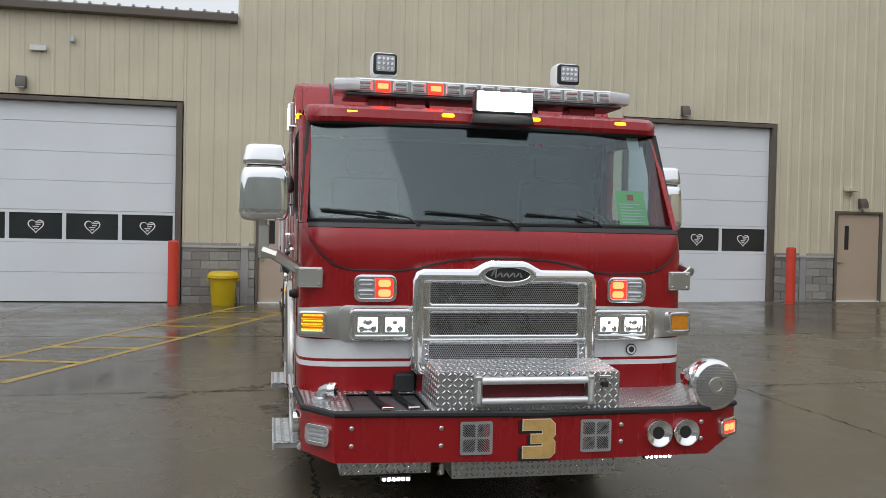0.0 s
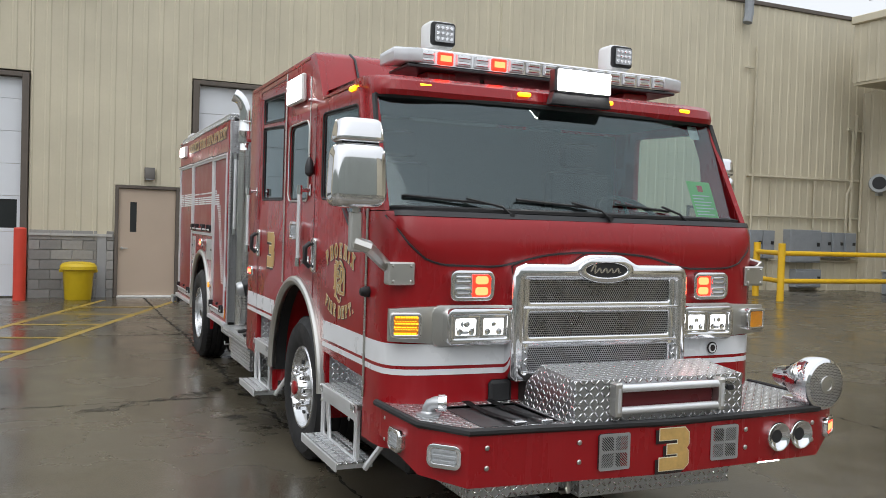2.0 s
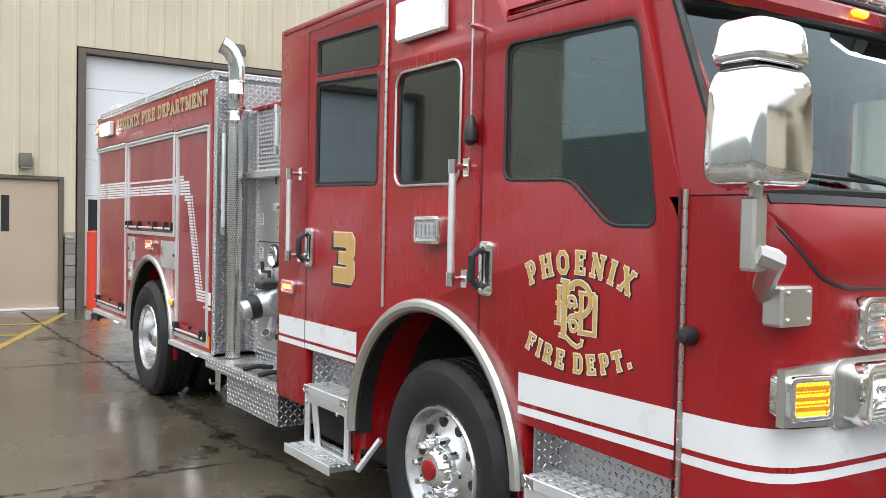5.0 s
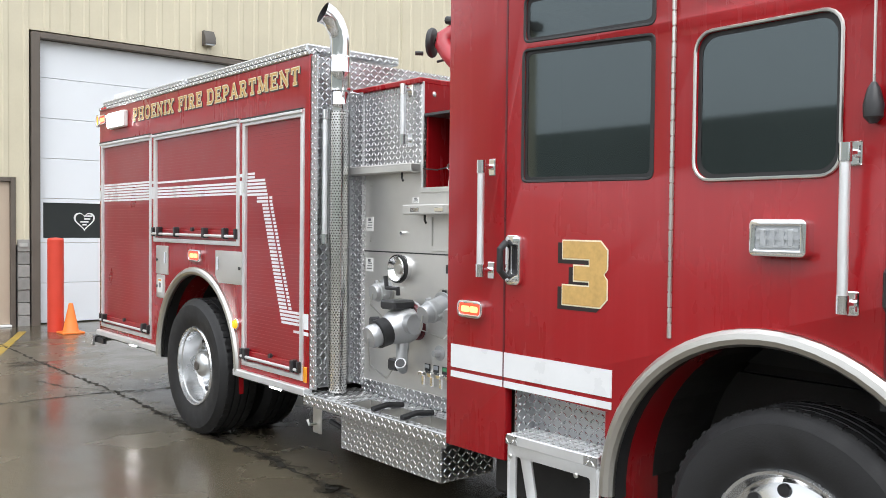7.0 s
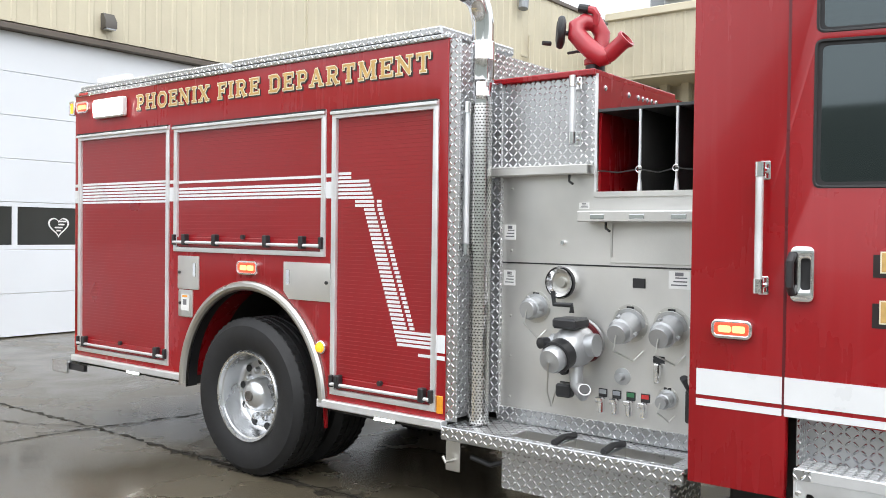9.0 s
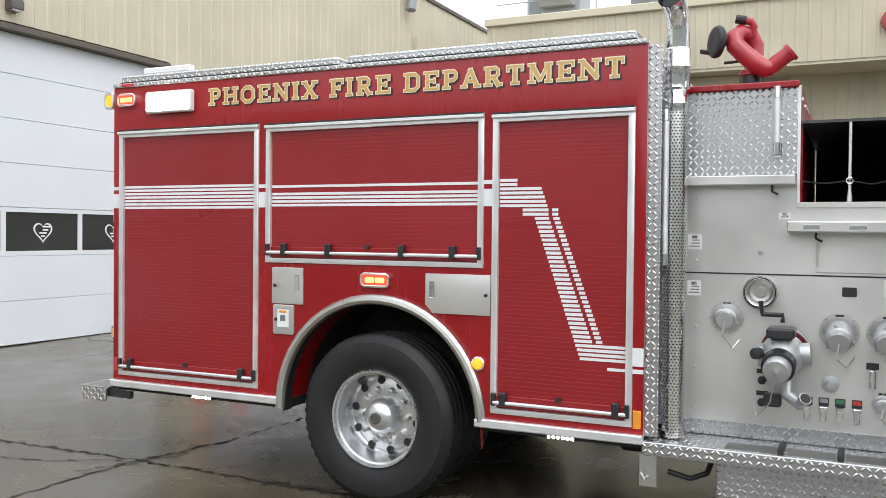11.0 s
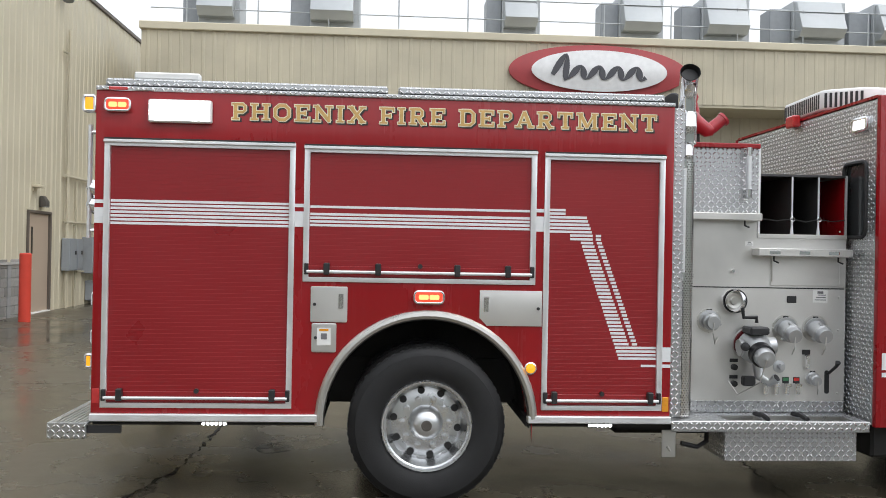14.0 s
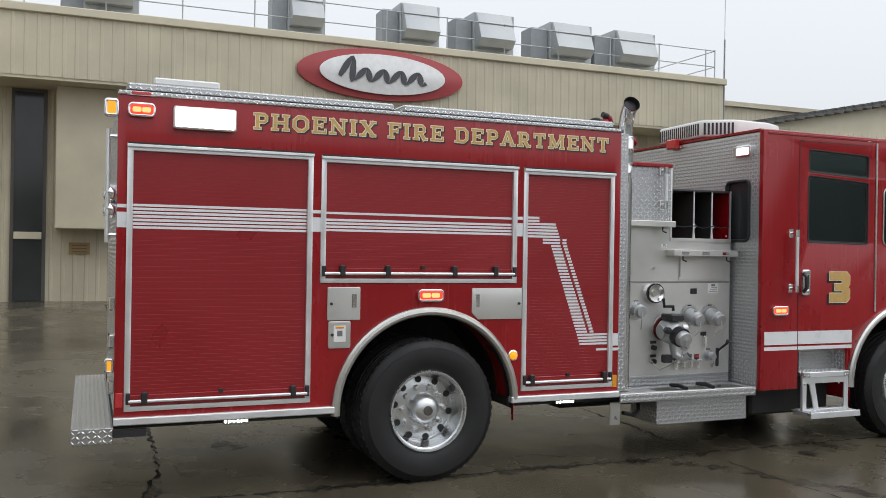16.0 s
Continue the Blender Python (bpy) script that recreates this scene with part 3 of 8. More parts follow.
bm = B()
strip(bm, [(-2.77, 10.06), (0.90, 19.5)], 0.11, 0.004, 0.3, 0.003, False)
strip(bm, [(-3.6, 11.2), (-0.50, 19.6)], 0.11, 0.004, 0.3, 0.003, False)
for a, b in (((-3.3, 11.75), (-2.21, 11.45)), ((-3.02, 12.95), (-1.71, 12.75)), ((-2.5, 14.2), (-1.24, 13.95)), ((-2.0, 15.62), (-0.68, 15.4)), ((-1.45, 17.07), (-0.12, 16.85)), ((-1.0, 18.2), (0.36, 18.1))):
    strip(bm, [a, b], 0.15, 0.004, 0.3, 0.0034, False)
strip(bm, [(-4.3, 11.1), (-3.3, 11.75)], 0.13, 0.004, 0.3, 0.0034, False)
strip(bm, [(-3.6, 11.2), (-5.6, 5.0)], 0.11, 0.004, 0.3, 0.003, False)
thing("road_marking", bm, LINE, "worn yellow hatched walkway lines painted on concrete", "marking", kind="structure")

# ---- setting: the shed behind ----
WY = 20.25


def siding(name, x0, x1, z0, z1, material, m, pitch=0.305, depth=0.016, kind_label=""):
    """Ribbed sheet: a trapezoid rib each step, in the local plane of m, backed by a wall 0.2 thick."""
    bm = B()
    k = math.floor(x0 / pitch)
    pts = []
    while k * pitch < x1:
        c = k * pitch
        pts += [(c, 0.0), (c + pitch * 0.62, 0.0), (c + pitch * 0.70, depth), (c + pitch * 0.90, depth), (c + pitch * 0.98, 0.0)]
        k += 1
    pts = [p for p in pts if x0 < p[0] < x1]
    pts = [(x0, 0.0)] + pts + [(x1, 0.0)]
    for (a, h), (b, g) in zip(pts, pts[1:]):
        v = [bm.verts.new(m @ Vector(q)) for q in ((a, z0, h), (b, z0, g), (b, z1, g), (a, z1, h))]
        bm.faces.new(v)
    bmesh.ops.remove_doubles(bm, verts=bm.verts, dist=1e-5)
    back = [bm.verts.new(m @ Vector(q)) for q in ((x0, z0, -0.2), (x1, z0, -0.2), (x1, z1, -0.2), (x0, z1, -0.2))]
    bm.faces.new(back[::-1])
    for i, (p, q) in enumerate((((x0, z0), (x1, z0)), ((x1, z0), (x1, z1)), ((x1, z1), (x0, z1)), ((x0, z1), (x0, z0)))):
        f = [bm.verts.new(m @ Vector((*p, -0.002))), bm.verts.new(m @ Vector((*q, -0.002)))]
        bm.faces.new((f[0], f[1], back[(i + 1) % 4], back[i]))
    return bm


NW = FRONT(0, WY, 0)
WALL_LABEL = "cream ribbed metal siding of a large industrial shed"
spans = (  # x0, x1, z0, z1
    (-12.0, -8.1, 1.28, 6.3), (-8.1, -1.9, 4.5, 6.3), (-1.9, -0.75, 1.28, 6.3), (-0.75, -0.29, 1.28, 8.2), (-0.29, 1.0, 2.33, 8.2), (1.0, 1.2, 1.28, 8.2),
    (1.2, 7.36, 4.65, 8.2), (7.36, 8.5, 1.28, 8.2), (8.5, 12.68, 4.65, 8.2), (12.68, 14.4, 1.28, 8.2), (14.4, 15.8, 2.47, 8.2), (15.8, 26.0, 0.0, 8.2))
wall = None
for s in spans:
    b = siding("wall", *s, SIDING, NW)
    wall = b if wall is None else join(wall, b)
thing("wall_north", wall, SIDING, WALL_LABEL, "wall", kind="structure", sharp=20)
bm = B()
box(bm, -12.2, -0.75, WY - 0.22, WY + 0.3, 6.28, 6.46, 0.02)
box(bm, -0.78, 26, WY - 0.06, WY + 0.3, 8.2, 8.32, 0.015)
thing("trim_eave", bm, BROWN, "dark brown eave gutter along the shed roof", "gutter", kind="structure")
bm = B()
k = -12.0
while k < -0.8:
    box(bm, k, k + 0.06, WY - 0.2, WY + 0.25, 6.46, 6.52)
    k += 0.3
box(bm, -12.2, -0.75, WY - 0.2, WY + 8, 6.44, 6.475)
thing("roof_low", bm, GALV, "low ribbed metal roof edge", "roof", kind="structure")
bm = B()
box(bm, -0.75, 26, WY + 8, WY + 8.2, 0, 8.2)
box(bm, -12, -0.75, WY + 8, WY + 8.2, 0, 6.4)
box(bm, -0.75, -0.6, WY + 0.21, WY + 8, 6.4, 8.1)
box(bm, -0.75, 26, WY + 0.2, WY + 8, 8.1, 8.19)
box(bm, -12.2, -12, WY, WY + 8.2, 0, 6.4)
thing("wall_back", bm, SIDING, "plain rear shell of the shed", "wall", kind="structure")
# base flashing over the block courses
bm = B()
for a, b in ((-12, -8.1), (-1.9, -0.33), (1.04, 1.16), (7.42, 8.44), (12.74, 14.36)):
    box(bm, a, b, WY - 0.05, WY, 1.25, 1.30)
    box(bm, a, b, WY + 0.01, WY + 0.19, -0.05, 1.25)
thing("baseboard", bm, MORTAR, "mortar bed behind the concrete blocks", "base", kind="structure")


def garage_door(name, x0, x1, ztop, nwin, label, pitch=0.0):
    """A white sectional door of stacked panels, one row glazed, in a brown steel frame."""
    r = root(name, ((x0 + x1) / 2, WY, 0), label, "garage door", kind="structure")
    bm = B()
    f = 0.13
    box(bm, x0, x0 + f, WY - 0.05, WY + 0.22, -0.02, ztop, 0.008)
    box(bm, x1 - f, x1, WY - 0.05, WY + 0.22, -0.02, ztop, 0.008)
    box(bm, x0 + f, x1 - f, WY - 0.05, WY + 0.22, ztop - f * 0.7, ztop, 0.008)
    part("door_frame", bm, BROWN, r, "brown steel jambs and lintel")
    a, b = x0 + f, x1 - f
    zs = [0.02, 0.66, 1.31, 2.02, 2.66, 3.30, 3.94, ztop - f * 0.7]
    w = pitch or (b - a - 0.06) / nwin
    for i, (z0, z1) in enumerate(zip(zs, zs[1:])):
        if i != 2:
            part("door_panel", box(B(), a, b, WY + 0.10, WY + 0.15, z0, z1 - 0.006, 0.004), DOORWHITE, r)
            continue
        holes = [[(a + 0.05 + w * k + 0.03, 1.38), (a + w * (k + 1), 1.38), (a + w * (k + 1), 1.95), (a + 0.05 + w * k + 0.03, 1.95)] for k in range(nwin)]
        p = part("glazed_panel", plate([(a, z0), (b, z0), (b, z1 - 0.006), (a, z1 - 0.006)], holes, 0.05, FRONT(0, WY + 0.10, 0)), DOORWHITE, r)
        for k, h in enumerate(holes):
            part("pane", box(B(), h[0][0] - 0.01, h[1][0] + 0.01, WY + 0.118, WY + 0.128, 1.37, 1.96), WINDARK, p, "dark glazing")
            cx, cz, s = (h[0][0] + h[1][0]) / 2, 1.67, 0.17
            hp = [(cx + s * 0.0625 * 16 * math.sin(t) ** 3, cz + s * 0.0625 * (13 * math.cos(t) - 5 * math.cos(2 * t) - 2 * math.cos(3 * t) - math.cos(4 * t))) for t in [i * math.tau / 28 for i in range(28)]]
            hi = [(cx + (q[0] - cx) * 0.84, cz + (q[1] - cz) * 0.84) for q in hp]
            d = plate(hp, [hi], 0.004, FRONT(0, WY + 0.112, 0))
            for j in range(4):
                zz = cz + s * (0.42 - 0.28 * j)
                hw = s * (0.72 - 0.17 * j)
                box(d, cx - hw * (0.05 if j < 2 else 1), cx + hw, WY + 0.112, WY + 0.115, zz - 0.012, zz + 0.012)
            part("decal", d, SIGNWHITE, p, "white heart-shaped window decal")
    return r


garage_door("door_1", -8.04, -1.92, 4.46, 5, "wide white sectional garage door with one glazed row")
garage_door("door_2", 1.22, 7.34, 4.62, 4, "wide white sectional garage door behind the truck", 1.37)
garage_door("door_3", 8.52, 12.66, 4.62, 3, "white sectional garage door with dark panes")


def steel_door(name, x0, x1, z0, z1, hinge_right):
    r = root(name, ((x0 + x1) / 2, WY, z0), "closed tan steel door with narrow window in brown frame", "door", kind="structure")
    bm = B()
    box(bm, x0, x0 + 0.07, WY - 0.04, WY + 0.2, z0, z1, 0.006)
    box(bm, x1 - 0.07, x1, WY - 0.04, WY + 0.2, z0, z1, 0.006)
    box(bm, x0 + 0.07, x1 - 0.07, WY - 0.04, WY + 0.2, z1 - 0.06, z1, 0.006)
    part("door_frame", bm, BROWN, r)
    part("threshold", box(B(), x0 + 0.06, x1 - 0.06, WY - 0.06, WY + 0.1, z0, z0 + 0.035, 0.005), LABEL, r)
    wx0 = x0 + 0.30
    leaf = part("door_leaf", plate([(x0 + 0.075, z0 + 0.04), (x1 - 0.075, z0 + 0.04), (x1 - 0.075, z1 - 0.065), (x0 + 0.075, z1 - 0.065)],
                [[(wx0, z0 + 1.36), (wx0 + 0.13, z0 + 1.36), (wx0 + 0.13, z0 + 1.98), (wx0, z0 + 1.98)]], 0.045, FRONT(0, WY + 0.02, 0)), TAN, r)
    part("pane", box(B(), wx0 - 0.005, wx0 + 0.135, WY + 0.03, WY + 0.04, z0 + 1.355, z0 + 1.985), WINDARK, leaf)
    bm = B()
    rod(bm, (x0 + 0.15, WY + 0.02, z0 + 1.02), (x0 + 0.15, WY - 0.04, z0 + 1.02), 0.03, 14)
    rod(bm, (x0 + 0.15, WY - 0.045, z0 + 1.02), (x0 + 0.26, WY - 0.045, z0 + 1.02), 0.011, 8)
    part("door_handle", bm, STEEL, leaf, "steel lever handle")
    return r


steel_door("door_4", -0.29, 0.99, 0.0, 2.32, True)
steel_door("door_5", 14.41, 15.79, 0.11, 2.46, False)


def wall_lamp(x, y, z, w=0.20, h=0.24, face=FRONT):
    r = root("wall_lamp", (x, y, z), "bronze wall-pack lamp fixed on metal siding", "wall lamp", "wall lamps")
    bm = plate([(0, 0), (0.14, 0.02), (0.14, h * 0.5), (0.06, h), (0, h)], [], w, Matrix.Translation((x - w / 2, y, z)) @ Matrix(((0, 0, -1, 0), (-1, 0, 0, 0), (0, 1, 0, 0), (0, 0, 0, 1))), 0.008)
    part("housing", bm, LAMPBRONZE, r)
    part("lens", box(B(), x - w * 0.4, x + w * 0.4, y - 0.135, y - 0.03, z - 0.012, z + 0.01), LENS, r)


for x, z in ((-5.25, 4.62), (4.15, 4.80), (10.1, 4.72), (0.37, 2.46), (15.15, 2.56)):
    wall_lamp(x, WY - 0.03, z)
r = root("security_light", (14.75, WY, 2.95), "small cream hooded light above a steel door", "wall lamp")
part("hood", box(B(), 14.62, 14.9, WY - 0.22, WY - 0.02, 2.98, 3.05, 0.01), SIDING, r)
part("back_plate", box(B(), 14.66, 14.86, WY - 0.04, WY - 0.005, 2.9, 3.0, 0.005), SIDING, r)
r = root("vent_cover", (-4.9, WY, 5.4), "small weathered vent box on the siding", "vent")
part("cover", box(B(), -5.1, -4.75, WY - 0.09, WY - 0.03, 5.42, 5.56, 0.012), STEEL, r)
part("hood", box(B(), -4.28, -4.18, WY - 0.12, WY - 0.03, 5.64, 5.78, 0.02), CAST, r)

# concrete blocks, running bond
blk = {}


def blocks(x0, x1, z1, parent):
    course, n = 0, 0
    z = -0.03
    while z < z1 - 0.05:
        x = x0 - (0.2 if course % 2 else 0.0)
        while x < x1 - 0.03:
            a, b = max(x, x0), min(x + 0.39, x1)
            if b - a > 0.05:
                key = round(b - a, 3)
                if key not in blk:
                    blk[key] = finish("block", box(B(), -key / 2, key / 2, -0.02, 0.03, 0, 0.19, 0.006), BLOCK)
                ob = new("block", blk[key])
                ob.parent = parent
                ob.matrix_basis = Matrix.Translation(((a + b) / 2, WY - 0.005 + 0.003 * ((n * 7) % 3), z))
            x += 0.40
            n += 1
        z += 0.20
        course += 1


# ---- setting: east building ----
EX = 19.2
EW = SIDE(EX, 0, 0)
bm = siding("east", -19.15, 6.5, 6.1, 7.75, SIDING_E, EW)
bm = join(bm, siding("east_end", EX + 0.02, 26, 6.1, 7.75, SIDING_E, Matrix(((1, 0, 0, 0), (0, 0, 1, 19.15), (0, 1, 0, 0), (0, 0, 0, 1)))))
thing("wall_east_upper", bm, SIDING_E, "weathered cream siding band overhanging the dock wall", "wall", kind="structure", sharp=20)
bm = siding("east_low", -20.2, 6.5, 0.0, 6.1, SIDING_E, SIDE(20.9, 0, 0))
thing("wall_east", bm, SIDING_E, "cream ribbed siding set back under the overhang", "wall", kind="structure", sharp=20)
bm = box(B(), EX + 0.02, 26, -6.5, 19.13, 6.02, 6.1)
box(bm, EX + 0.05, 27, -6.48, 19.1, 7.7, 7.76)
box(bm, 26, 26.2, -6.5, 20, 0, 7.7)
box(bm, 20.9, 26, -6.5, -6.3, 0, 7.7)
thing("ceiling_overhang", bm, SIDING_E, "cream soffit and flat roof of the dock building", "roof", kind="structure")
bm = box(B(), EX - 0.10, EX + 0.35, -6.6, 19.2, 7.74, 7.96, 0.02)
thing("trim_parapet", bm, SIDING, "cream parapet cap along the flat roof", "trim", kind="structure")


def dock_strip(y0, y1):
    r = root("dock_window", (20.9, (y0 + y1) / 2, 0.12), "tall dark glazed strip in a brown frame", "window", kind="structure")
    bm = plate([(-y1, 0.12), (-y0, 0.12), (-y0, 6.0), (-y1, 6.0)], [[(-y1 + 0.1, 0.16), (-y0 - 0.1, 0.16), (-y0 - 0.1, 5.9), (-y1 + 0.1, 5.9)]], 0.12, SIDE(20.84, 0, 0))
    part("window_frame", bm, LAMPBRONZE, r)
    part("pane", box(B(), 20.80, 20.83, y0 + 0.09, y1 - 0.09, 0.15, 5.91), WINDARK, r)
    part("rail", box(B(), 20.70, 20.80, y0 + 0.1, y1 - 0.1, 1.85, 2.05, 0.01), SIDING, r)


dock_strip(15.45, 16.35)
dock_strip(18.2, 18.9)
bm = box(B(), 20.0, 20.88, 12.2, 15.2, 2.15, 6.02, 0.02)
thing("dock_hood", bm, SIDING_E, "cream box hood hung over the dock door", "hood", kind="structure")
bm = B()
for y in (17.35, 18.0):
    box(bm, 20.5, 20.75, y - 0.12, y + 0.12, 0, 6.05, 0.02)
thing("column", bm, SIDING_E, "cream boxed steel columns at the dock", "column", kind="structure")
r = root("notice_plate", (20.86, 14.6, 1.4), "small brown notice plate on the dock wall", "sign")
part("plate", box(B(), 20.84, 20.86, 14.3, 14.85, 1.45, 1.78), mat("notice_brown", (0.30, 0.19, 0.06), 0.5), r)
for k in range(3):
    part("bar", box(B(), 20.832, 20.838, 14.38, 14.78, 1.50 + 0.09 * k, 1.535 + 0.09 * k), BROWN, r)

# oval wall sign, its name drawn as a plain flourish
r = root("wall_sign", (EX, 6.2, 6.2), "red and white oval sign with dark flourish on siding", "sign")
part("board", plate(ellipse(-6.25, 6.93, 2.59, 0.75, 56), [], 0.10, SIDE(EX - 0.14, 0, 0), 0.01), SIGNRED, r, "dark red oval board")
part("panel", plate(ellipse(-6.25, 6.93, 1.96, 0.585, 56), [], 0.03, SIDE(EX - 0.245, 0, 0), 0.005), SIGNWHITE, r, "white oval face")


def flourish(m, w, h, t, depth, waves=5):
    """One slanted wavy ribbon with a tall first stroke, in place of a brand name."""
    n = 14 * waves
    mid = []
    for i in range(n + 1):
        f = i / n
        amp = h * (0.52 if f < 0.16 else 0.25)
        y = amp * math.sin(f * waves * math.tau - 0.6) + (h * 0.12 if f < 0.16 else -h * 0.05)
        mid.append(Vector((-w / 2 + w * f + y * 0.35, y)))
    up, dn = [], []
    for i, p in enumerate(mid):
        d = (mid[min(i + 1, n)] - mid[max(i - 1, 0)]).normalized()
        q = Vector((-d.y, d.x)) * t * (0.5 + 0.28 * math.sin(i * 0.9))
        up.append((p + q)[:])
        dn.append((p - q)[:])
    bm = B()
    va = [[bm.verts.new(m @ Vector((x, y, z))) for x, y in row] for row, z in ((up, 0.0), (dn, 0.0), (dn, -depth), (up, -depth))]
    for a, b in zip(va, va[1:] + va[:1]):
        for i in range(n):
            bm.faces.new((a[i], a[i + 1], b[i + 1], b[i]))
    for i in (0, n):
        bm.faces.new([r_[i] for r_ in va])
    return bm


part("flourish", flourish(SIDE(EX - 0.285, 6.22, 6.91), 2.7, 0.72, 0.12, 0.03), SIGNDARK, r, "charcoal flourish")

# roof units and railing
def roof_unit(y0, y1, label):
    r = root("rooftop_unit", (20.8, (y0 + y1) / 2, 7.76), label, "air handler", "rooftop units")
    d = y1 - y0
    part("cabinet", box(B(), 19.85, 20.95, y0 + d * 0.06, y1 - d * 0.28, 7.76, 9.42, 0.02), GALV, r)
    part("rear_section", box(B(), 20.0, 20.7, y1 - d * 0.28, y1 - 0.03, 7.76, 9.2, 0.02), ELBOX, r)
    m = Matrix(((1, 0, 0, 19.85), (0, 0, -1, y1 - d * 0.30), (0, 1, 0, 0), (0, 0, 0, 1)))
    part("intake_hood", plate([(0, 9.36), (-0.12, 9.36), (-0.5, 8.5), (-0.3, 8.28), (0, 8.28)], [], d * 0.56, m @ Matrix.Translation((0, 0, d * 0.56)), 0.01), GALV, r)
    for k in (0.2, 0.65):
        part("curb_leg", box(B(), 20.0, 20.2, y0 + d * k, y0 + d * k + 0.12, 7.74, 7.78), ELBOX, r)
    return r


for y0, y1 in ((7.74, 9.44), (4.02, 6.02), (1.38, 3.57), (-1.6, 0.85), (-4.2, -1.62), (13.0, 15.17), (16.45, 18.24)):
    roof_unit(y0, y1, "grey rooftop air handler with a sloped intake hood")
k = root("roof_railing", (19.6, 6, 7.9), "thin grey pipe railing along the roof edge", "railing")
for y in range(-6, 20, 2):
    part("post", rod(B(), (19.55, y, 7.9), (19.55, y, 9.05), 0.02, 8), GALV, k)
for z in (8.45, 9.02):
    part("rail", rod(B(), (19.55, -6.4, z), (19.55, 19.0, z), 0.018, 8), GALV, k)
    part("rail", rod(B(), (19.55, -6.4, z), (23.5, -6.4, z), 0.018, 8), GALV, k)
part("post", rod(B(), (19.55, -6.4, 7.9), (19.55, -6.4, 9.05), 0.02, 8), GALV, k)
r = root("antenna_mast", (19.3, -6.7, 6.6), "slim whip antenna clamped at the roof corner", "antenna")
part("mast", rod(B(), (19.3, -6.62, 6.5), (19.3, -6.62, 9.4), 0.03, 8), ELBOX, r)
part("whip", rod(B(), (19.3, -6.62, 9.4), (19.3, -6.62, 13.5), 0.012, 6), GALV, r)

# lower building beyond; plain walls, unseen, added to close the yard and dim reflections
bm = siding("far", 6.6, 60, 0, 9.5, SIDING_E, SIDE(31, 0, 0))
box(bm, 30.8, 44, -60, -6.6, 9.5, 9.75)
thing("wall_far_east", bm, SIDING_E, "distant cream shed wall with a flat eave", "wall", kind="structure", sharp=20)
r = root("far_shed", (26, -24, 0), "cream shed with a dark ribbed roof edge", "shed", kind="structure")
part("wall", join(plate([(14.2, 0), (40, 0), (40, 12.65), (14.2, 7.72)], [], 0.3, SIDE(26.0, 0, 0)), siding("shed", 14.3, 39, 0, 7.7, SIDING, SIDE(25.96, 0, 0))), SIDING, r, "", 20)
bm = B()
for i in range(44):
    y0 = -14.1 - i * 0.6
    z0 = 7.74 + (-14.1 - y0) * 0.191
    box(bm, 25.5, 30, y0 - 0.60, y0, z0, z0 + 0.14)
    box(bm, 25.45, 30, y0 - 0.2, y0, z0 + 0.14, z0 + 0.2)
part("roof", bm, DARKROOF, r, "dark ribbed roof edge")
# unseen block that stands in for a wooded hillside in the window reflections
bm = box(B(), -48, -34, -60, 60, 0, 7)
thing("wall_west", bm, BACKDROP, "plain grey unseen backdrop in place of a wooded hillside", "wall", kind="structure")
# unseen wall, added to darken what the truck's front reflects
bm = box(B(), -60, 22, -34, -32, 0, 10)
thing("wall_south", bm, BACKDROP, "plain grey unseen wall added far behind to darken reflections", "wall", kind="structure")

# ---- yard things ----
def bollard(x, y, h=1.4):
    z = rise(x, y)
    r = root("bollard", (x, y, z), "red plastic-sleeved steel bollard on wet concrete", "bollard", "bollards")
    part("sleeve", lathe(B(), [(0, 0), (0.115, 0), (0.115, h - 0.02), (0.10, h), (0, h + 0.01)], (x, y, z), (0, 0, 1), 24), BOLLARD, r)


for x, y in ((-2.02, 19.72), (1.30, 19.25), (6.50, 18.80), (7.28, 18.66), (12.75, 19.6)):
    bollard(x, y)
r = root("waste_bin", (-0.97, 19.82, 0), "yellow plastic round bin with a lid", "bin")
part("body", lathe(B(), [(0, 0), (0.24, 0), (0.25, 0.02), (0.29, 0.58), (0.30, 0.60), (0, 0.60)], (-0.97, 19.82, 0), (0, 0, 1), 28), YBIN, r)
part("lid", lathe(B(), [(0.30, 0.59), (0.345, 0.60), (0.345, 0.66), (0.30, 0.72), (0.2, 0.745), (0, 0.75)], (-0.97, 19.82, 0), (0, 0, 1), 28), YBIN, r)
for s in (-1, 1):
    part("handle", box(B(), -0.97 + s * 0.31 - 0.045, -0.97 + s * 0.31 + 0.045, 19.74, 19.90, 0.54, 0.60, 0.01), YBIN, r)
part("bar", box(B(), -1.1, -0.84, 19.50, 19.51, 0.615, 0.64), SHADE, r)
r = root("traffic_cone", (1.42, 18.93, 0), "orange rubber traffic cone beside a bollard", "traffic cone")
part("cone", lathe(B(), [(0.13, 0.02), (0.11, 0.05), (0.03, 0.44), (0, 0.45)], (1.42, 18.93, 0), (0, 0, 1), 20), ORANGE, r)
part("base", box(B(), 1.26, 1.58, 18.77, 19.09, 0, 0.025, 0.006), ORANGE, r)

r = root("guard_rail", (15.3, 17.5, 0.1), "yellow pipe guard rail before the electrical boxes", "guard rail")
for x, y in ((15.3, 18.5), (14.75, 17.1), (19.3, 17.1)):
    part("post", rod(B(), (x, y, rise(x, y) - 0.01), (x, y, 1.52), 0.085, 16), YELLOW, r)
for z in (0.6, 1.28):
    part("rail", rod(B(), (15.3, 18.5, z), (14.75, 17.1, z), 0.06, 14), YELLOW, r)
    part("rail", rod(B(), (14.75, 17.1, z), (19.3, 17.1, z), 0.06, 14), YELLOW, r)

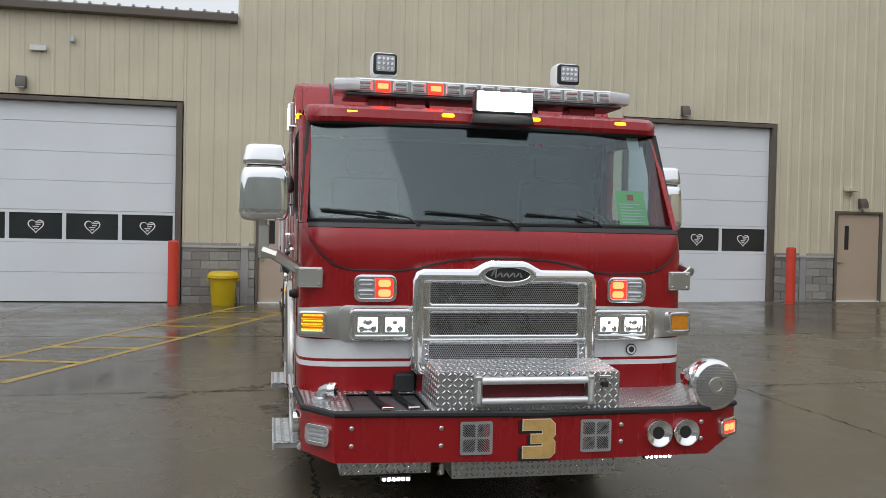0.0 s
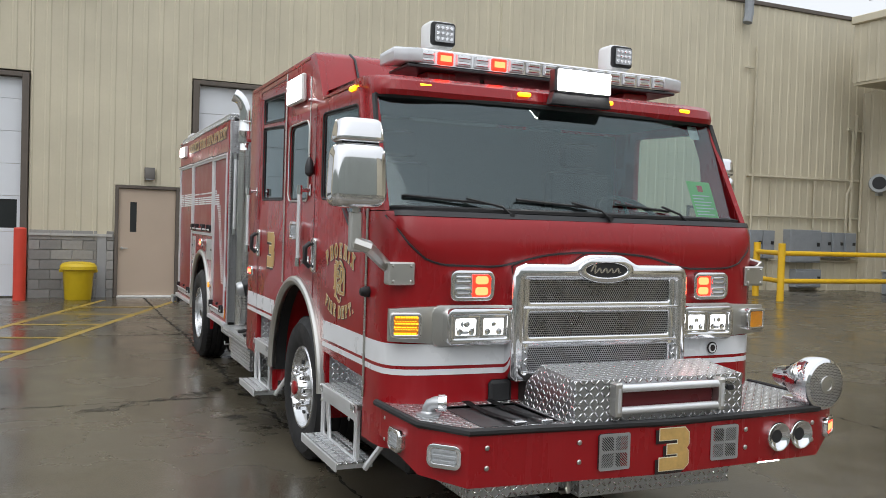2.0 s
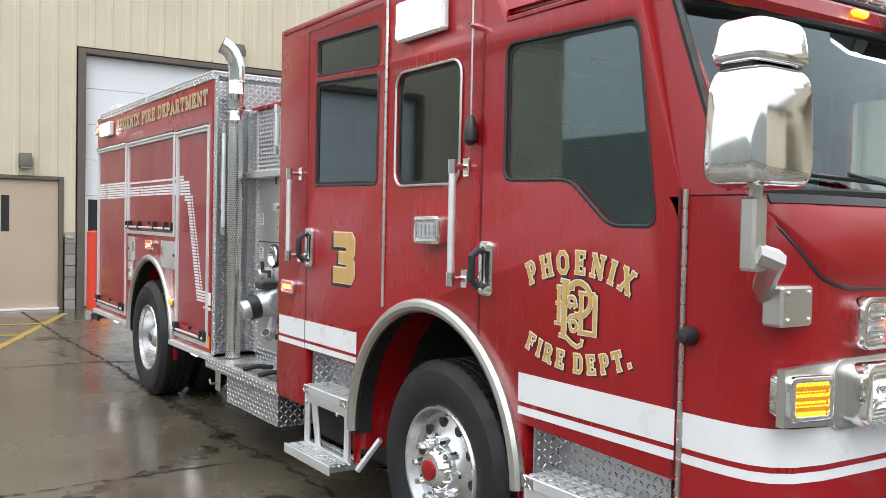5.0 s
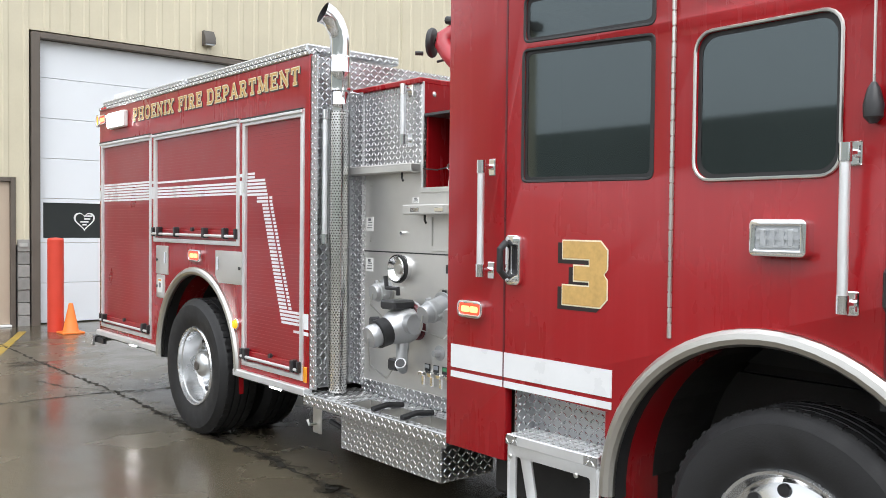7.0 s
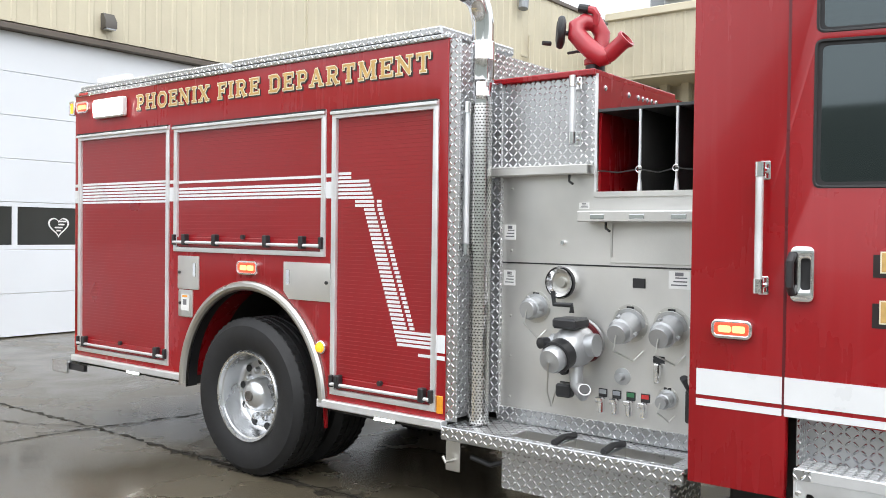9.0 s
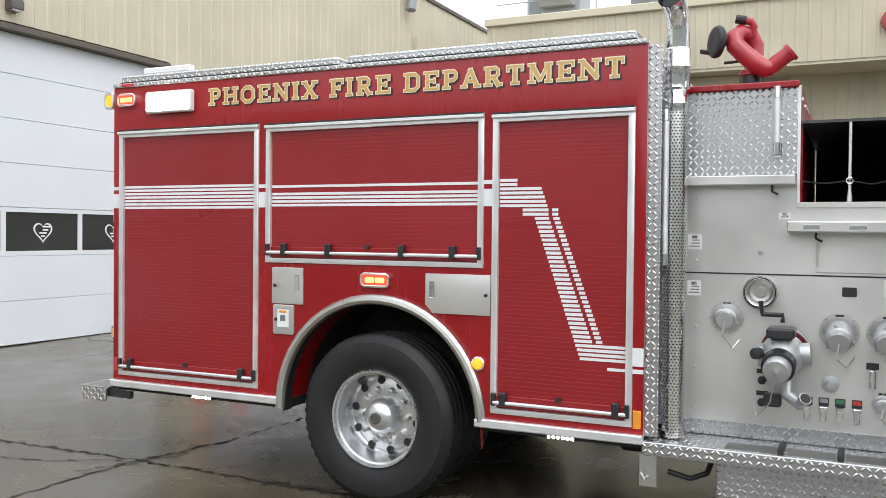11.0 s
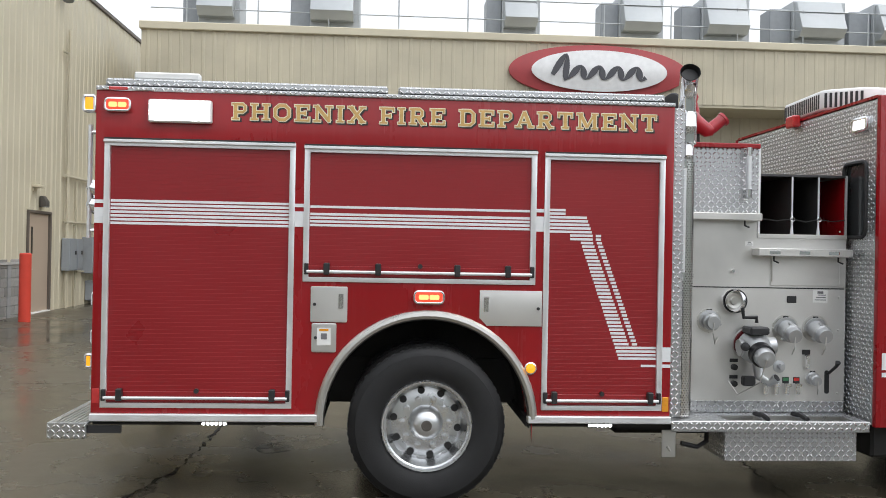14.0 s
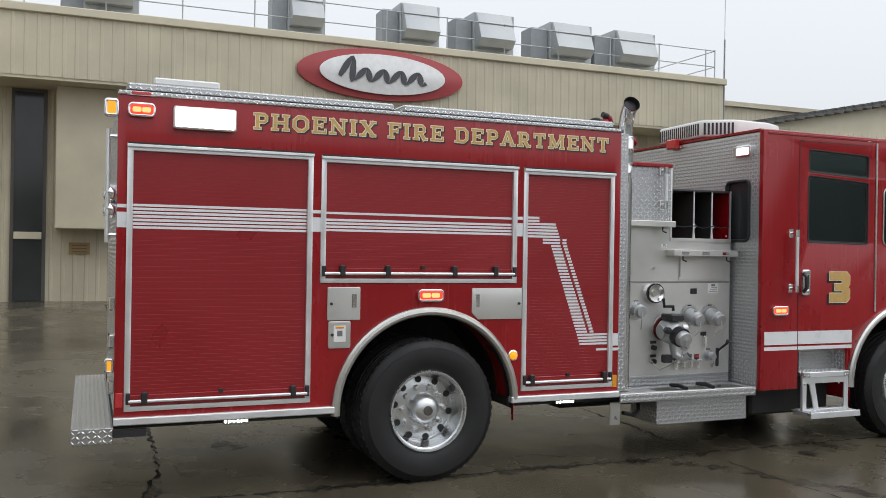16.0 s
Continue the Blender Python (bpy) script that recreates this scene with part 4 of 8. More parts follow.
g = "electrical boxes"
for x0, x1, z0, z1, d in ((16.45, 16.95, 1.05, 1.85, 0.2), (16.98, 17.4, 1.05, 1.85, 0.2), (17.9, 19.1, 0.95, 1.9, 0.28), (19.13, 19.6, 1.1, 1.85, 0.22), (19.63, 20.1, 1.1, 1.85, 0.22), (20.13, 20.6, 1.1, 1.85, 0.22), (18.2, 19.2, 0.22, 0.75, 0.25)):
    y = WY - 0.03
    r = root("electrical_box", ((x0 + x1) / 2, y, z0), "grey enamel electrical cabinet on the shed wall", "electrical box", g)
    part("body", box(B(), x0, x1, y - d, y, z0, z1, 0.012), ELBOX, r)
    part("cover", box(B(), x0 + 0.03, x1 - 0.03, y - d - 0.014, y - d - 0.001, z0 + 0.04, z1 - 0.06, 0.004), ELBOX, r)
    part("latch", box(B(), x1 - 0.16, x1 - 0.06, y - d - 0.03, y - d - 0.014, z0 + (z1 - z0) * 0.5, z0 + (z1 - z0) * 0.62), BLACKPL, r)
r = root("conduit", (16.6, WY, 0.1), "cream painted conduit and pipe runs on siding", "conduit")
for pts, rad in (([(16.6, WY - 0.1, 0.1), (16.6, WY - 0.1, 7.0)], 0.035), ([(17.3, WY - 0.08, 0.1), (17.3, WY - 0.08, 3.3)], 0.025), ([(19.0, WY - 0.08, 1.9), (19.0, WY - 0.08, 3.35)], 0.03),
                 ([(20.3, WY - 0.1, 1.8), (20.3, WY - 0.1, 3.0), (20.45, WY - 0.1, 3.25), (20.6, WY - 0.1, 5.4)], 0.05), ([(16.4, WY - 0.09, 3.38), (21.2, WY - 0.09, 3.42)], 0.035), ([(16.45, WY - 0.09, 2.25), (21.2, WY - 0.09, 2.28)], 0.03),
                 ([(17.4, WY - 0.08, 1.0), (21.0, WY - 0.08, 1.0)], 0.025), ([(16.5, WY - 0.1, 6.4), (16.2, WY - 0.1, 6.4)], 0.03)):
    part("pipe", tube(B(), pts, rad, 8), SIDING_E, r)
r = root("downspout", (16.15, WY, 7.5), "grey sheet-metal downspout below the eave", "downspout")
part("spout", tube(B(), [(16.15, WY - 0.2, 8.3), (16.15, WY - 0.2, 7.9), (16.08, WY - 0.22, 7.6)], 0.13, 10), ELBOX, r)
r = root("wall_fan", (20.85, 19.45, 3.0), "round grey wall fan on the dock corner", "wall fan")
part("drum", rod(B(), (20.88, 19.55, 3.34), (20.62, 19.3, 3.34), 0.27, 20), GALV, r)
part("mouth", rod(B(), (20.625, 19.305, 3.34), (20.61, 19.29, 3.34), 0.19, 20), BLACKPL, r)
part("bracket", box(B(), 20.7, 20.92, 19.4, 19.5, 2.98, 3.15, 0.01), GALV, r)
r = root("riser_pipe", (20.7, 19.9, 2.0), "pair of cream riser pipes at the shed corner", "pipe")
for x in (20.45, 20.85):
    part("pipe", tube(B(), [(x, WY - 0.12, 1.9), (x, WY - 0.12, 4.8), (x - 0.06, WY - 0.12, 4.92), (x - 0.25, WY - 0.12, 4.95)], 0.045, 8), SIDING, r)
r = root("storage_crate", (20.45, 18.4, 0.12), "grey lidded plastic crate by the dock wall", "crate")
part("tub", box(B(), 20.15, 20.75, 18.1, 18.7, 0.12, 0.75, 0.03), ELBOX, r)
part("lid", box(B(), 20.12, 20.78, 18.07, 18.73, 0.75, 0.82, 0.02), GALV, r)

# ---- the fire engine ----
TRUCK = root("fire_engine", (1.44, 9.4, 0), "red pumper fire engine with white stripes and lit lamps", "fire engine")
CX, CABX, BODX = 1.44, 0.185, 0.245
FARX = 2 * CX - CABX


def tp(name, bm, material, label="", parent=None, sharp=35):
    return part(name, bm, material, parent or TRUCK, label, sharp)


def arc(cy, cz, r, a0, a1, n=24):
    return [(cy + r * math.cos(radians(a0 + (a1 - a0) * i / n)), cz + r * math.sin(radians(a0 + (a1 - a0) * i / n))) for i in range(n + 1)]


# cab side sheets with window openings (y, z)
FW = rounded([(6.60, 2.395), (5.87, 2.375), (5.765, 1.655), (5.985, 1.655), (6.20, 1.825), (6.60, 1.835)], 0.05)
CW = rrect(6.915, 1.83, 7.475, 2.385, 0.07)
RW1 = rounded([(8.385, 2.49), (8.385, 2.69), (7.665, 2.665), (7.665, 2.455)], 0.03)
RW2 = rounded([(8.39, 1.855), (8.39, 2.455), (7.665, 2.415), (7.665, 1.845)], 0.03)
HUBF, HUBR, HZ = 7.10, 12.0, 0.53
SIDE_OUT = [(8.902, 0.55), (8.49, 0.55), (8.49, 0.90), (7.86, 0.885), (7.86, 0.56)] + arc(7.16, 0.56, 0.70, 0, 180, 28)[1:-1] + [(6.46, 0.56), (6.44, 0.86), (5.66, 0.83), (5.66, 1.76), (5.87, 2.44), (5.90, 2.47), (6.62, 2.49), (6.80, 2.80), (6.86, 2.83), (8.902, 2.83)]
for s, x in (("near", CABX), ("far", FARX)):
    m = SIDE(x, 0, 0) if s == "near" else SIDE(x - 0.05, 0, 0)
    tp("cab_side", plate(yz(SIDE_OUT), [yz(FW), yz(CW), yz(RW1), yz(RW2)], 0.05, m, 0.006), RED)

# front shell, swept round the plan from one side to the other
half = [(0.185, 5.80), (0.185, 5.654), (0.185, 5.52), (0.188, 5.45), (0.20, 5.385), (0.232, 5.335), (0.29, 5.297), (0.40, 5.272), (0.60, 5.262), (0.87, 5.252), (1.15, 5.245), (1.44, 5.24)]
PLAN = half + [(2 * CX - x, y) for x, y in half[-2::-1]]
IN0 = 5.24


def ring(z, flat=1.0, back=0.0, shrink=0.0, lo=0, hi=None):
    out = []
    for x, y in PLAN[lo:hi]:
        out.append((CX + (x - CX) * (1 - shrink), IN0 + (y - IN0) * flat + back, z))
    return out


def loft(rings, thick=0.03):
    bm = B()
    vs = [[bm.verts.new(p) for p in r] for r in rings]
    for a, b in zip(vs, vs[1:]):
        for i in range(len(a) - 1):
            bm.faces.new((a[i], a[i + 1], b[i + 1], b[i]))
    bmesh.ops.recalc_face_normals(bm, faces=bm.faces)
    if sum(f.normal.y for f in bm.faces) > 0:
        bmesh.ops.reverse_faces(bm, faces=bm.faces)
    if thick:
        bmesh.ops.solidify(bm, geom=list(bm.faces), thickness=thick)
    return bm


BULGE = ((0.50, 0.0), (0.62, 0.0), (0.9, 0.0), (1.2, 0.0), (1.46, 0.0), (1.52, 0.0), (1.58, -0.002), (1.63, 0.004), (1.68, 0.016), (1.725, 0.036), (1.755, 0.058))
tp("front_panel", loft([ring(z, 1.0, k, 0.0, 1, -1) for z, k in BULGE], 0.02), RED)
SORTED = sorted(p for p in PLAN if p[1] < 5.7)


def skin_y(x, z):
    """The front panel's depth at a place across and up."""
    return float(np.interp(x, [p[0] for p in SORTED], [p[1] for p in SORTED])) + float(np.interp(z, [q[0] for q in BULGE], [q[1] for q in BULGE]))


def seam_z(x):
    """Lower edge of the raised hood panel: level over the grille, sweeping up to both pillars."""
    k = abs(x - CX)
    ks = (0.0, 0.14, 0.26, 0.36, 0.45, 0.53, 0.60, 0.68, 0.94, 1.00, 1.06, 1.14, 1.20, 1.235)
    zz = (1.562, 1.56, 1.552, 1.54, 1.52, 1.50, 1.483, 1.475, 1.48, 1.49, 1.512, 1.58, 1.67, 1.74)
    return float(np.interp(k, ks, zz))

bm = B()
cols = []
for i in range(57):
    x = CX + (i / 28 - 1) * 1.235
    z0 = min(seam_z(x), 1.735)
    col = []
    for j in range(8):
        f = j / 7
        z = z0 + (1.757 - z0) * f
        out = 0.0 if j == 0 else 0.013 if j < 7 else 0.006
        col.append(bm.verts.new((x, skin_y(x, z) - out - 0.001, z)))
    cols.append(col)
for a, c in zip(cols, cols[1:]):
    for j in range(7):
        bm.faces.new((a[j], c[j], c[j + 1], a[j + 1]))
tp("hood_panel", bm, RED, "raised red hood panel", sharp=50)
tp("hood_seam", tube(B(), [(CX + (i / 28 - 1) * 1.235, skin_y(CX + (i / 28 - 1) * 1.235, seam_z(CX + (i / 28 - 1) * 1.235)) - 0.0015, min(seam_z(CX + (i / 28 - 1) * 1.235), 1.735) - 0.003) for i in range(57)], 0.006, 6), BLACKPL)
tp("cowl", loft([ring(1.735, 0.95, 0.028, 0.0, 5, -5), ring(1.762, 0.9, 0.045, 0.0, 5, -5)], 0.01), BLACKPL, "black cowl strip below the windscreen")
def ws(z, lo=None, hi=None, out=0.0):
    f = (z - 1.76) / (2.43 - 1.76)
    return [(x, y - out, z) for x, y, z in ring(z, 0.92 - 0.25 * f, 0.05 + 0.37 * f, 0.03 * f, lo, hi)]


def pane(z, out=0.0, n=28):
    """The windscreen at one height: a bow that wraps back towards both pillars."""
    r = ws(z, 4, len(PLAN) - 4)
    (xa, ya, _), (xb, yb, _) = r[0], r[-1]
    yc = min(p[1] for p in r)
    return [(xa + (xb - xa) * i / n, yc + (ya + 0.05 * (2.43 - z) / 0.67 - yc) * abs(2 * i / n - 1) ** 2.2 - out, z) for i in range(n + 1)]


zs = [1.76, 1.93, 2.10, 2.27, 2.43]
tp("windscreen_pillar", loft([ws(z, 1, 5) for z in zs], 0.03), RED)
tp("windscreen_pillar", loft([ws(z, len(PLAN) - 5, -1) for z in zs], 0.03), RED)
bm = B()
prev = None
for x, y, z in pane(1.776):
    v = (bm.verts.new((x, min(skin_y(x, 1.755) - 0.012, y), 1.7585)), bm.verts.new((x, y + 0.03, 1.772)))
    if prev:
        bm.faces.new((prev[0], v[0], v[1], prev[1]))
    prev = v
tp("cowl_shelf", bm, BLACKPL, "black cowl below the windscreen")
gl = tp("windscreen", loft([pane(z, -0.006) for z in zs], 0.0), GLASS_FRONT, "dark reflective windscreen")
gl.visible_shadow = False
bm = B()
edge = [Vector(p) for p in pane(2.42, 0.002)] + [Vector(p) for p in pane(1.775, 0.002)[::-1]]
tube(bm, edge + edge[:1], 0.016, 6)
tp("windscreen_gasket", bm, BLACK)
BROW = [[(x, y, z) for x, y, z in ws(2.42)], [(x, y - 0.02, 2.45) for x, y, z in ws(2.43)], [(x, y + 0.0, 2.505) for x, y, z in ws(2.43)], [(x, y + 0.05, 2.535) for x, y, z in ws(2.43)], [(x, max(y + 0.12, 5.9), 2.545) for x, y, z in ws(2.43)], [(x, 6.7, 2.55) for x, y, z in ws(2.43)]]
tp("roof_front", loft(BROW, 0.02), RED)
bm = B()
sec = [(6.62, 2.49), (6.80, 2.80), (6.90, 2.85), (8.90, 2.85)]
w0, w1 = CABX + 0.005, FARX - 0.005
rr = [[(x, y, z - (0.03 if i in (0, 4) else 0)) for i, x in enumerate((w0, w0 + 0.05, CX, w1 - 0.05, w1))] for y, z in sec]
tp("raised_roof", loft(rr, 0.02), RED)
tp("roof_seam", box(B(), 0.44, 0.47, 6.66, 6.9, 2.55, 2.56), DARKRED)
tp("roof_seam", tube(B(), [(0.45, 6.615, 2.52), (0.45, 6.79, 2.80), (0.45, 6.9, 2.853)], 0.009, 6), BLACKPL)
for x in (CABX - 0.006, FARX - 0.01):
    tp("drip_rail", box(B(), x, x + 0.016, 5.86, 6.6, 2.485, 2.505, 0.003), RED)
    tp("drip_rail", box(B(), x, x + 0.016, 6.95, 8.86, 2.80, 2.82, 0.003), RED)

# cab rear wall of tread plate, floor and interior
tp("cab_rear_wall", plate([(0.236, 0.55), (FARX - 0.052, 0.55), (FARX - 0.052, 2.82), (0.236, 2.82)], [rrect(0.36, 1.86, 0.66, 2.40, 0.05)], 0.03, Matrix(((1, 0, 0, 0), (0, 0, 1, 8.90), (0, 1, 0, 0), (0, 0, 0, 1)))), TREAD, "bright tread plate rear wall of the cab")
tp("rear_lining", box(B(), 0.72, FARX - 0.06, 8.86, 8.872, 1.05, 2.75), INTERIOR)
tp("rear_window", box(B(), 0.35, 0.67, 8.88, 8.885, 1.85, 2.41), WINDARK)
tp("rear_window_gasket", tube(B(), [(x, 8.905, z) for x, z in rrect(0.36, 1.86, 0.66, 2.40, 0.05) + [(0.66, 2.35)]], 0.014, 6), BLACK)
for x0, x1, y0, y1 in ((0.24, FARX - 0.06, 5.42, 6.42), (0.96, 1.92, 6.42, 7.90), (0.24, FARX - 0.06, 7.90, 8.86)):
    tp("cab_floor", box(B(), x0, x1, y0, y1, 1.0, 1.05), INTERIOR)
for x0, x1 in ((0.42, 0.90), (2.0, 2.46)):
    for y0, y1 in ((5.55, 6.42), (7.88, 8.80)):
        tp("frame_box", box(B(), x0, x1, y0, y1, 0.28, 0.90, 0.02), UNDER, "black underbody box behind the steps")
tp("cab_lining", box(B(), 0.26, FARX - 0.07, 6.72, 6.76, 1.05, 1.75), INTERIOR)
tp("cab_headliner", box(B(), 0.26, FARX - 0.08, 5.78, 6.75, 2.44, 2.47), INTERIOR)
tp("dashboard", box(B(), 0.28, FARX - 0.09, 5.47, 5.86, 1.35, 1.74, 0.05, 2), INTERIOR, "dark grey dashboard")
tp("engine_cover", box(B(), 1.05, 1.85, 5.9, 7.5, 1.05, 1.62, 0.08, 2), INTERIOR)
for cx in (0.72, 2.2):
    s = tp("cab_seat", box(B(), cx - 0.26, cx + 0.26, 6.25, 6.72, 1.3, 1.48, 0.05, 2), SEAT)
    tp("seat_back", box(B(), cx - 0.26, cx + 0.26, 6.62, 6.76, 1.46, 2.12, 0.05, 2), SEAT, parent=s)
    tp("head_rest", box(B(), cx - 0.15, cx + 0.15, 6.62, 6.73, 2.15, 2.33, 0.04, 2), SEAT, parent=s)
bm = B()
c, ax = Vector((2.18, 6.0, 1.80)), Vector((0, -0.55, 0.83)).normalized()
u = ax.orthogonal().normalized()
v = ax.cross(u)
tube(bm, [c + (u * math.cos(a) + v * math.sin(a)) * 0.22 for a in [i * math.tau / 28 for i in range(29)]], 0.016, 8)
for a in (0.4, 2.5, 4.6):
    rod(bm, c, c + (u * math.cos(a) + v * math.sin(a)) * 0.22, 0.012, 6)
rod(bm, c, c - ax * 0.35, 0.03, 10)
tp("steering_wheel", bm, SEAT)

# side glazing
for s, x in ((1, CABX), (-1, FARX)):
    mm = SIDE(x + 0.012 if s == 1 else x - 0.008, 0, 0)
    for nm, poly, g in (("front_door_window", FW, GLASS_SIDE), ("mid_window", CW, GLASS_CREW), ("crew_window", RW1, GLASS_CREW), ("crew_window", RW2, GLASS_CREW)):
        cy, cz = sum(p[0] for p in poly) / len(poly), sum(p[1] for p in poly) / len(poly)
        big = [(cy + (y - cy) * 1.02, cz + (z - cz) * 1.02) for y, z in poly]
        o = tp(nm, plate(yz(big), [], 0.006, mm), GLASS_FAR if s < 0 and nm == "front_door_window" else g, "dark tinted glass")
        o.visible_shadow = False
        if s == 1:
            inner = [(cy + (y - cy) * (1 - 0.022 / (max(p[0] for p in poly) - cy)), cz + (z - cz) * (1 - 0.022 / (max(p[1] for p in poly) - cz))) for y, z in poly]
            tp("window_gasket", plate(yz(poly), [yz(inner)], 0.004, SIDE(x + 0.0095, 0, 0)), BLACK, "black rubber window gasket")
            ring_pts = [(x - (0.004 if nm == "mid_window" else -0.004), y, z) for y, z in poly + poly[:1]]
            tp("window_trim", tube(B(), ring_pts, 0.007 if nm == "mid_window" else 0.008, 6), STEEL if nm == "mid_window" else BLACK)
    # added dark sheet just inside, so that the crew space stays dim
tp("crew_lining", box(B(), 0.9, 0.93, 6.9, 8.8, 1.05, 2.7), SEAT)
# added sheet that hides the bright rear windows from the windscreen
tp("cab_partition", box(B(), 0.30, FARX - 0.10, 6.78, 6.82, 1.05, 2.42), SEAT, "added dark sheet blocking the view behind the front seats")

# door seams and hinges
for y, z0, z1 in ((8.495, 0.9, 2.76), (6.755, 1.1, 2.46), (5.665, 0.84, 1.78)):
    tp("door_seam", box(B(), CABX - 0.002, CABX + 0.01, y - 0.006, y + 0.006, z0, z1), DARKRED)
for y, z0, z1 in ((7.57, 1.22, 2.79), (5.635, 0.72, 1.78)):
    bm = B()
    k = int((z1 - z0) / 0.06)
    pts = [(CABX - 0.006, y, z0 + (z1 - z0) * (i // 4 + (0.02, 0.06, 0.94, 0.98)[i % 4]) / k) for i in range(4 * k)]
    tube(bm, pts, [(0.006, 0.009, 0.009, 0.006)[i % 4] for i in range(4 * k)], 8)
    tp("door_hinge", bm, STEEL, "steel piano hinge")
for y0, y1 in ((7.63, 8.50),):
    tp("door_seam", box(B(), CABX - 0.002, CABX + 0.01, y0, y1, 2.755, 2.765), DARKRED)

# white belt stripes round the cab
def belt(z0, z1, name):
    bm = B()
    e = 0.002
    vs = [[bm.verts.new((x + (-e if x < CX else e) * (1 if y > 5.5 else 0), y - e * 1.5, z)) for x, y in PLAN[1:-1]] for z in (z0, z1)]
    for i in range(len(vs[0]) - 1):
        if 9 <= i + 1 <= len(PLAN) - 11:
            continue
        bm.faces.new((vs[0][i], vs[0][i + 1], vs[1][i + 1], vs[1][i]))
    bmesh.ops.delete(bm, geom=[v for v in bm.verts if not v.link_faces], context="VERTS")
    left = bm.copy()
    for b, keep in ((bm, -1), (left, 1)):
        bmesh.ops.delete(b, geom=[f for f in b.faces if (f.calc_center_median().x - CX) * keep < 0], context="FACES")
        tp("front_" + name, b, WHITE_BAND, "white reflective stripe")
    for ya, yb, nm in ((5.66, 6.47, "front_door"), (7.85, 8.49, "crew_door"), (8.50, 8.872, "cab_corner")):
        tp(nm + "_" + name, box(B(), CABX - 0.0035, CABX - 0.0008, ya, yb, z0, z1), WHITE_BAND, "white reflective stripe")


belt(0.942, 1.058, "wide_stripe")
belt(0.893, 0.924, "thin_stripe")

# wheel arches
def arch_trim(cy, cz, r, x, name="arch_trim"):
    pts = [(x, cy + r * math.cos(radians(a)), cz + r * math.sin(radians(a))) for a in range(-2, 183, 6)]
    tp(name, tube(B(), pts, 0.034, 10), STEEL, "polished steel wheel-arch trim")


arch_trim(7.16, 0.56, 0.705, CABX - 0.005)
arch_trim(12.0, 0.56, 0.715, BODX - 0.005)
for cy, x, r in ((7.16, CABX, 0.70), (12.0, BODX, 0.71)):
    bm = B()
    a = arc(cy, 0.56, r, 0, 180, 24)
    for (y0, z0), (y1, z1) in zip(a, a[1:]):
        bm.faces.new([bm.verts.new(p) for p in ((x + 0.30, y0, z0), (x + 0.30, y1, z1), (x + 0.75, y1, z1), (x + 0.75, y0, z0))])
    bm.faces.new([bm.verts.new((x + 0.75, y, z)) for y, z in a])
    tp("wheel_well", bm, UNDER, "black wheel-well liner")
    bm = B()
    a = arc(cy, 0.56, r, 0, 180, 24)
    a = [(a[0][0], 0.42)] + a + [(a[-1][0], 0.42)] if x == CABX else a
    for (y0, z0), (y1, z1) in zip(a, a[1:]):
        bm.faces.new([bm.verts.new(p) for p in ((x + 0.005, y0, z0), (x + 0.005, y1, z1), (x + 0.30, y1, z1), (x + 0.30, y0, z0))])
    bmesh.ops.remove_doubles(bm, verts=bm.verts, dist=1e-4)
    tp("well_cheek", bm, RED, "red painted outer wheel well")
    bm = B()
    a = arc(cy, 0.56, r - 0.012, -4, 184, 28)
    for (y0, z0), (y1, z1) in zip(a, a[1:]):
        bm.faces.new([bm.verts.new(p) for p in ((x + 0.0, y0, z0), (x + 0.0, y1, z1), (x + 0.10, y1, z1), (x + 0.10, y0, z0))])
    bmesh.ops.remove_doubles(bm, verts=bm.verts, dist=1e-4)
    tp("arch_flange", bm, BLACK, "black rubber arch flange")


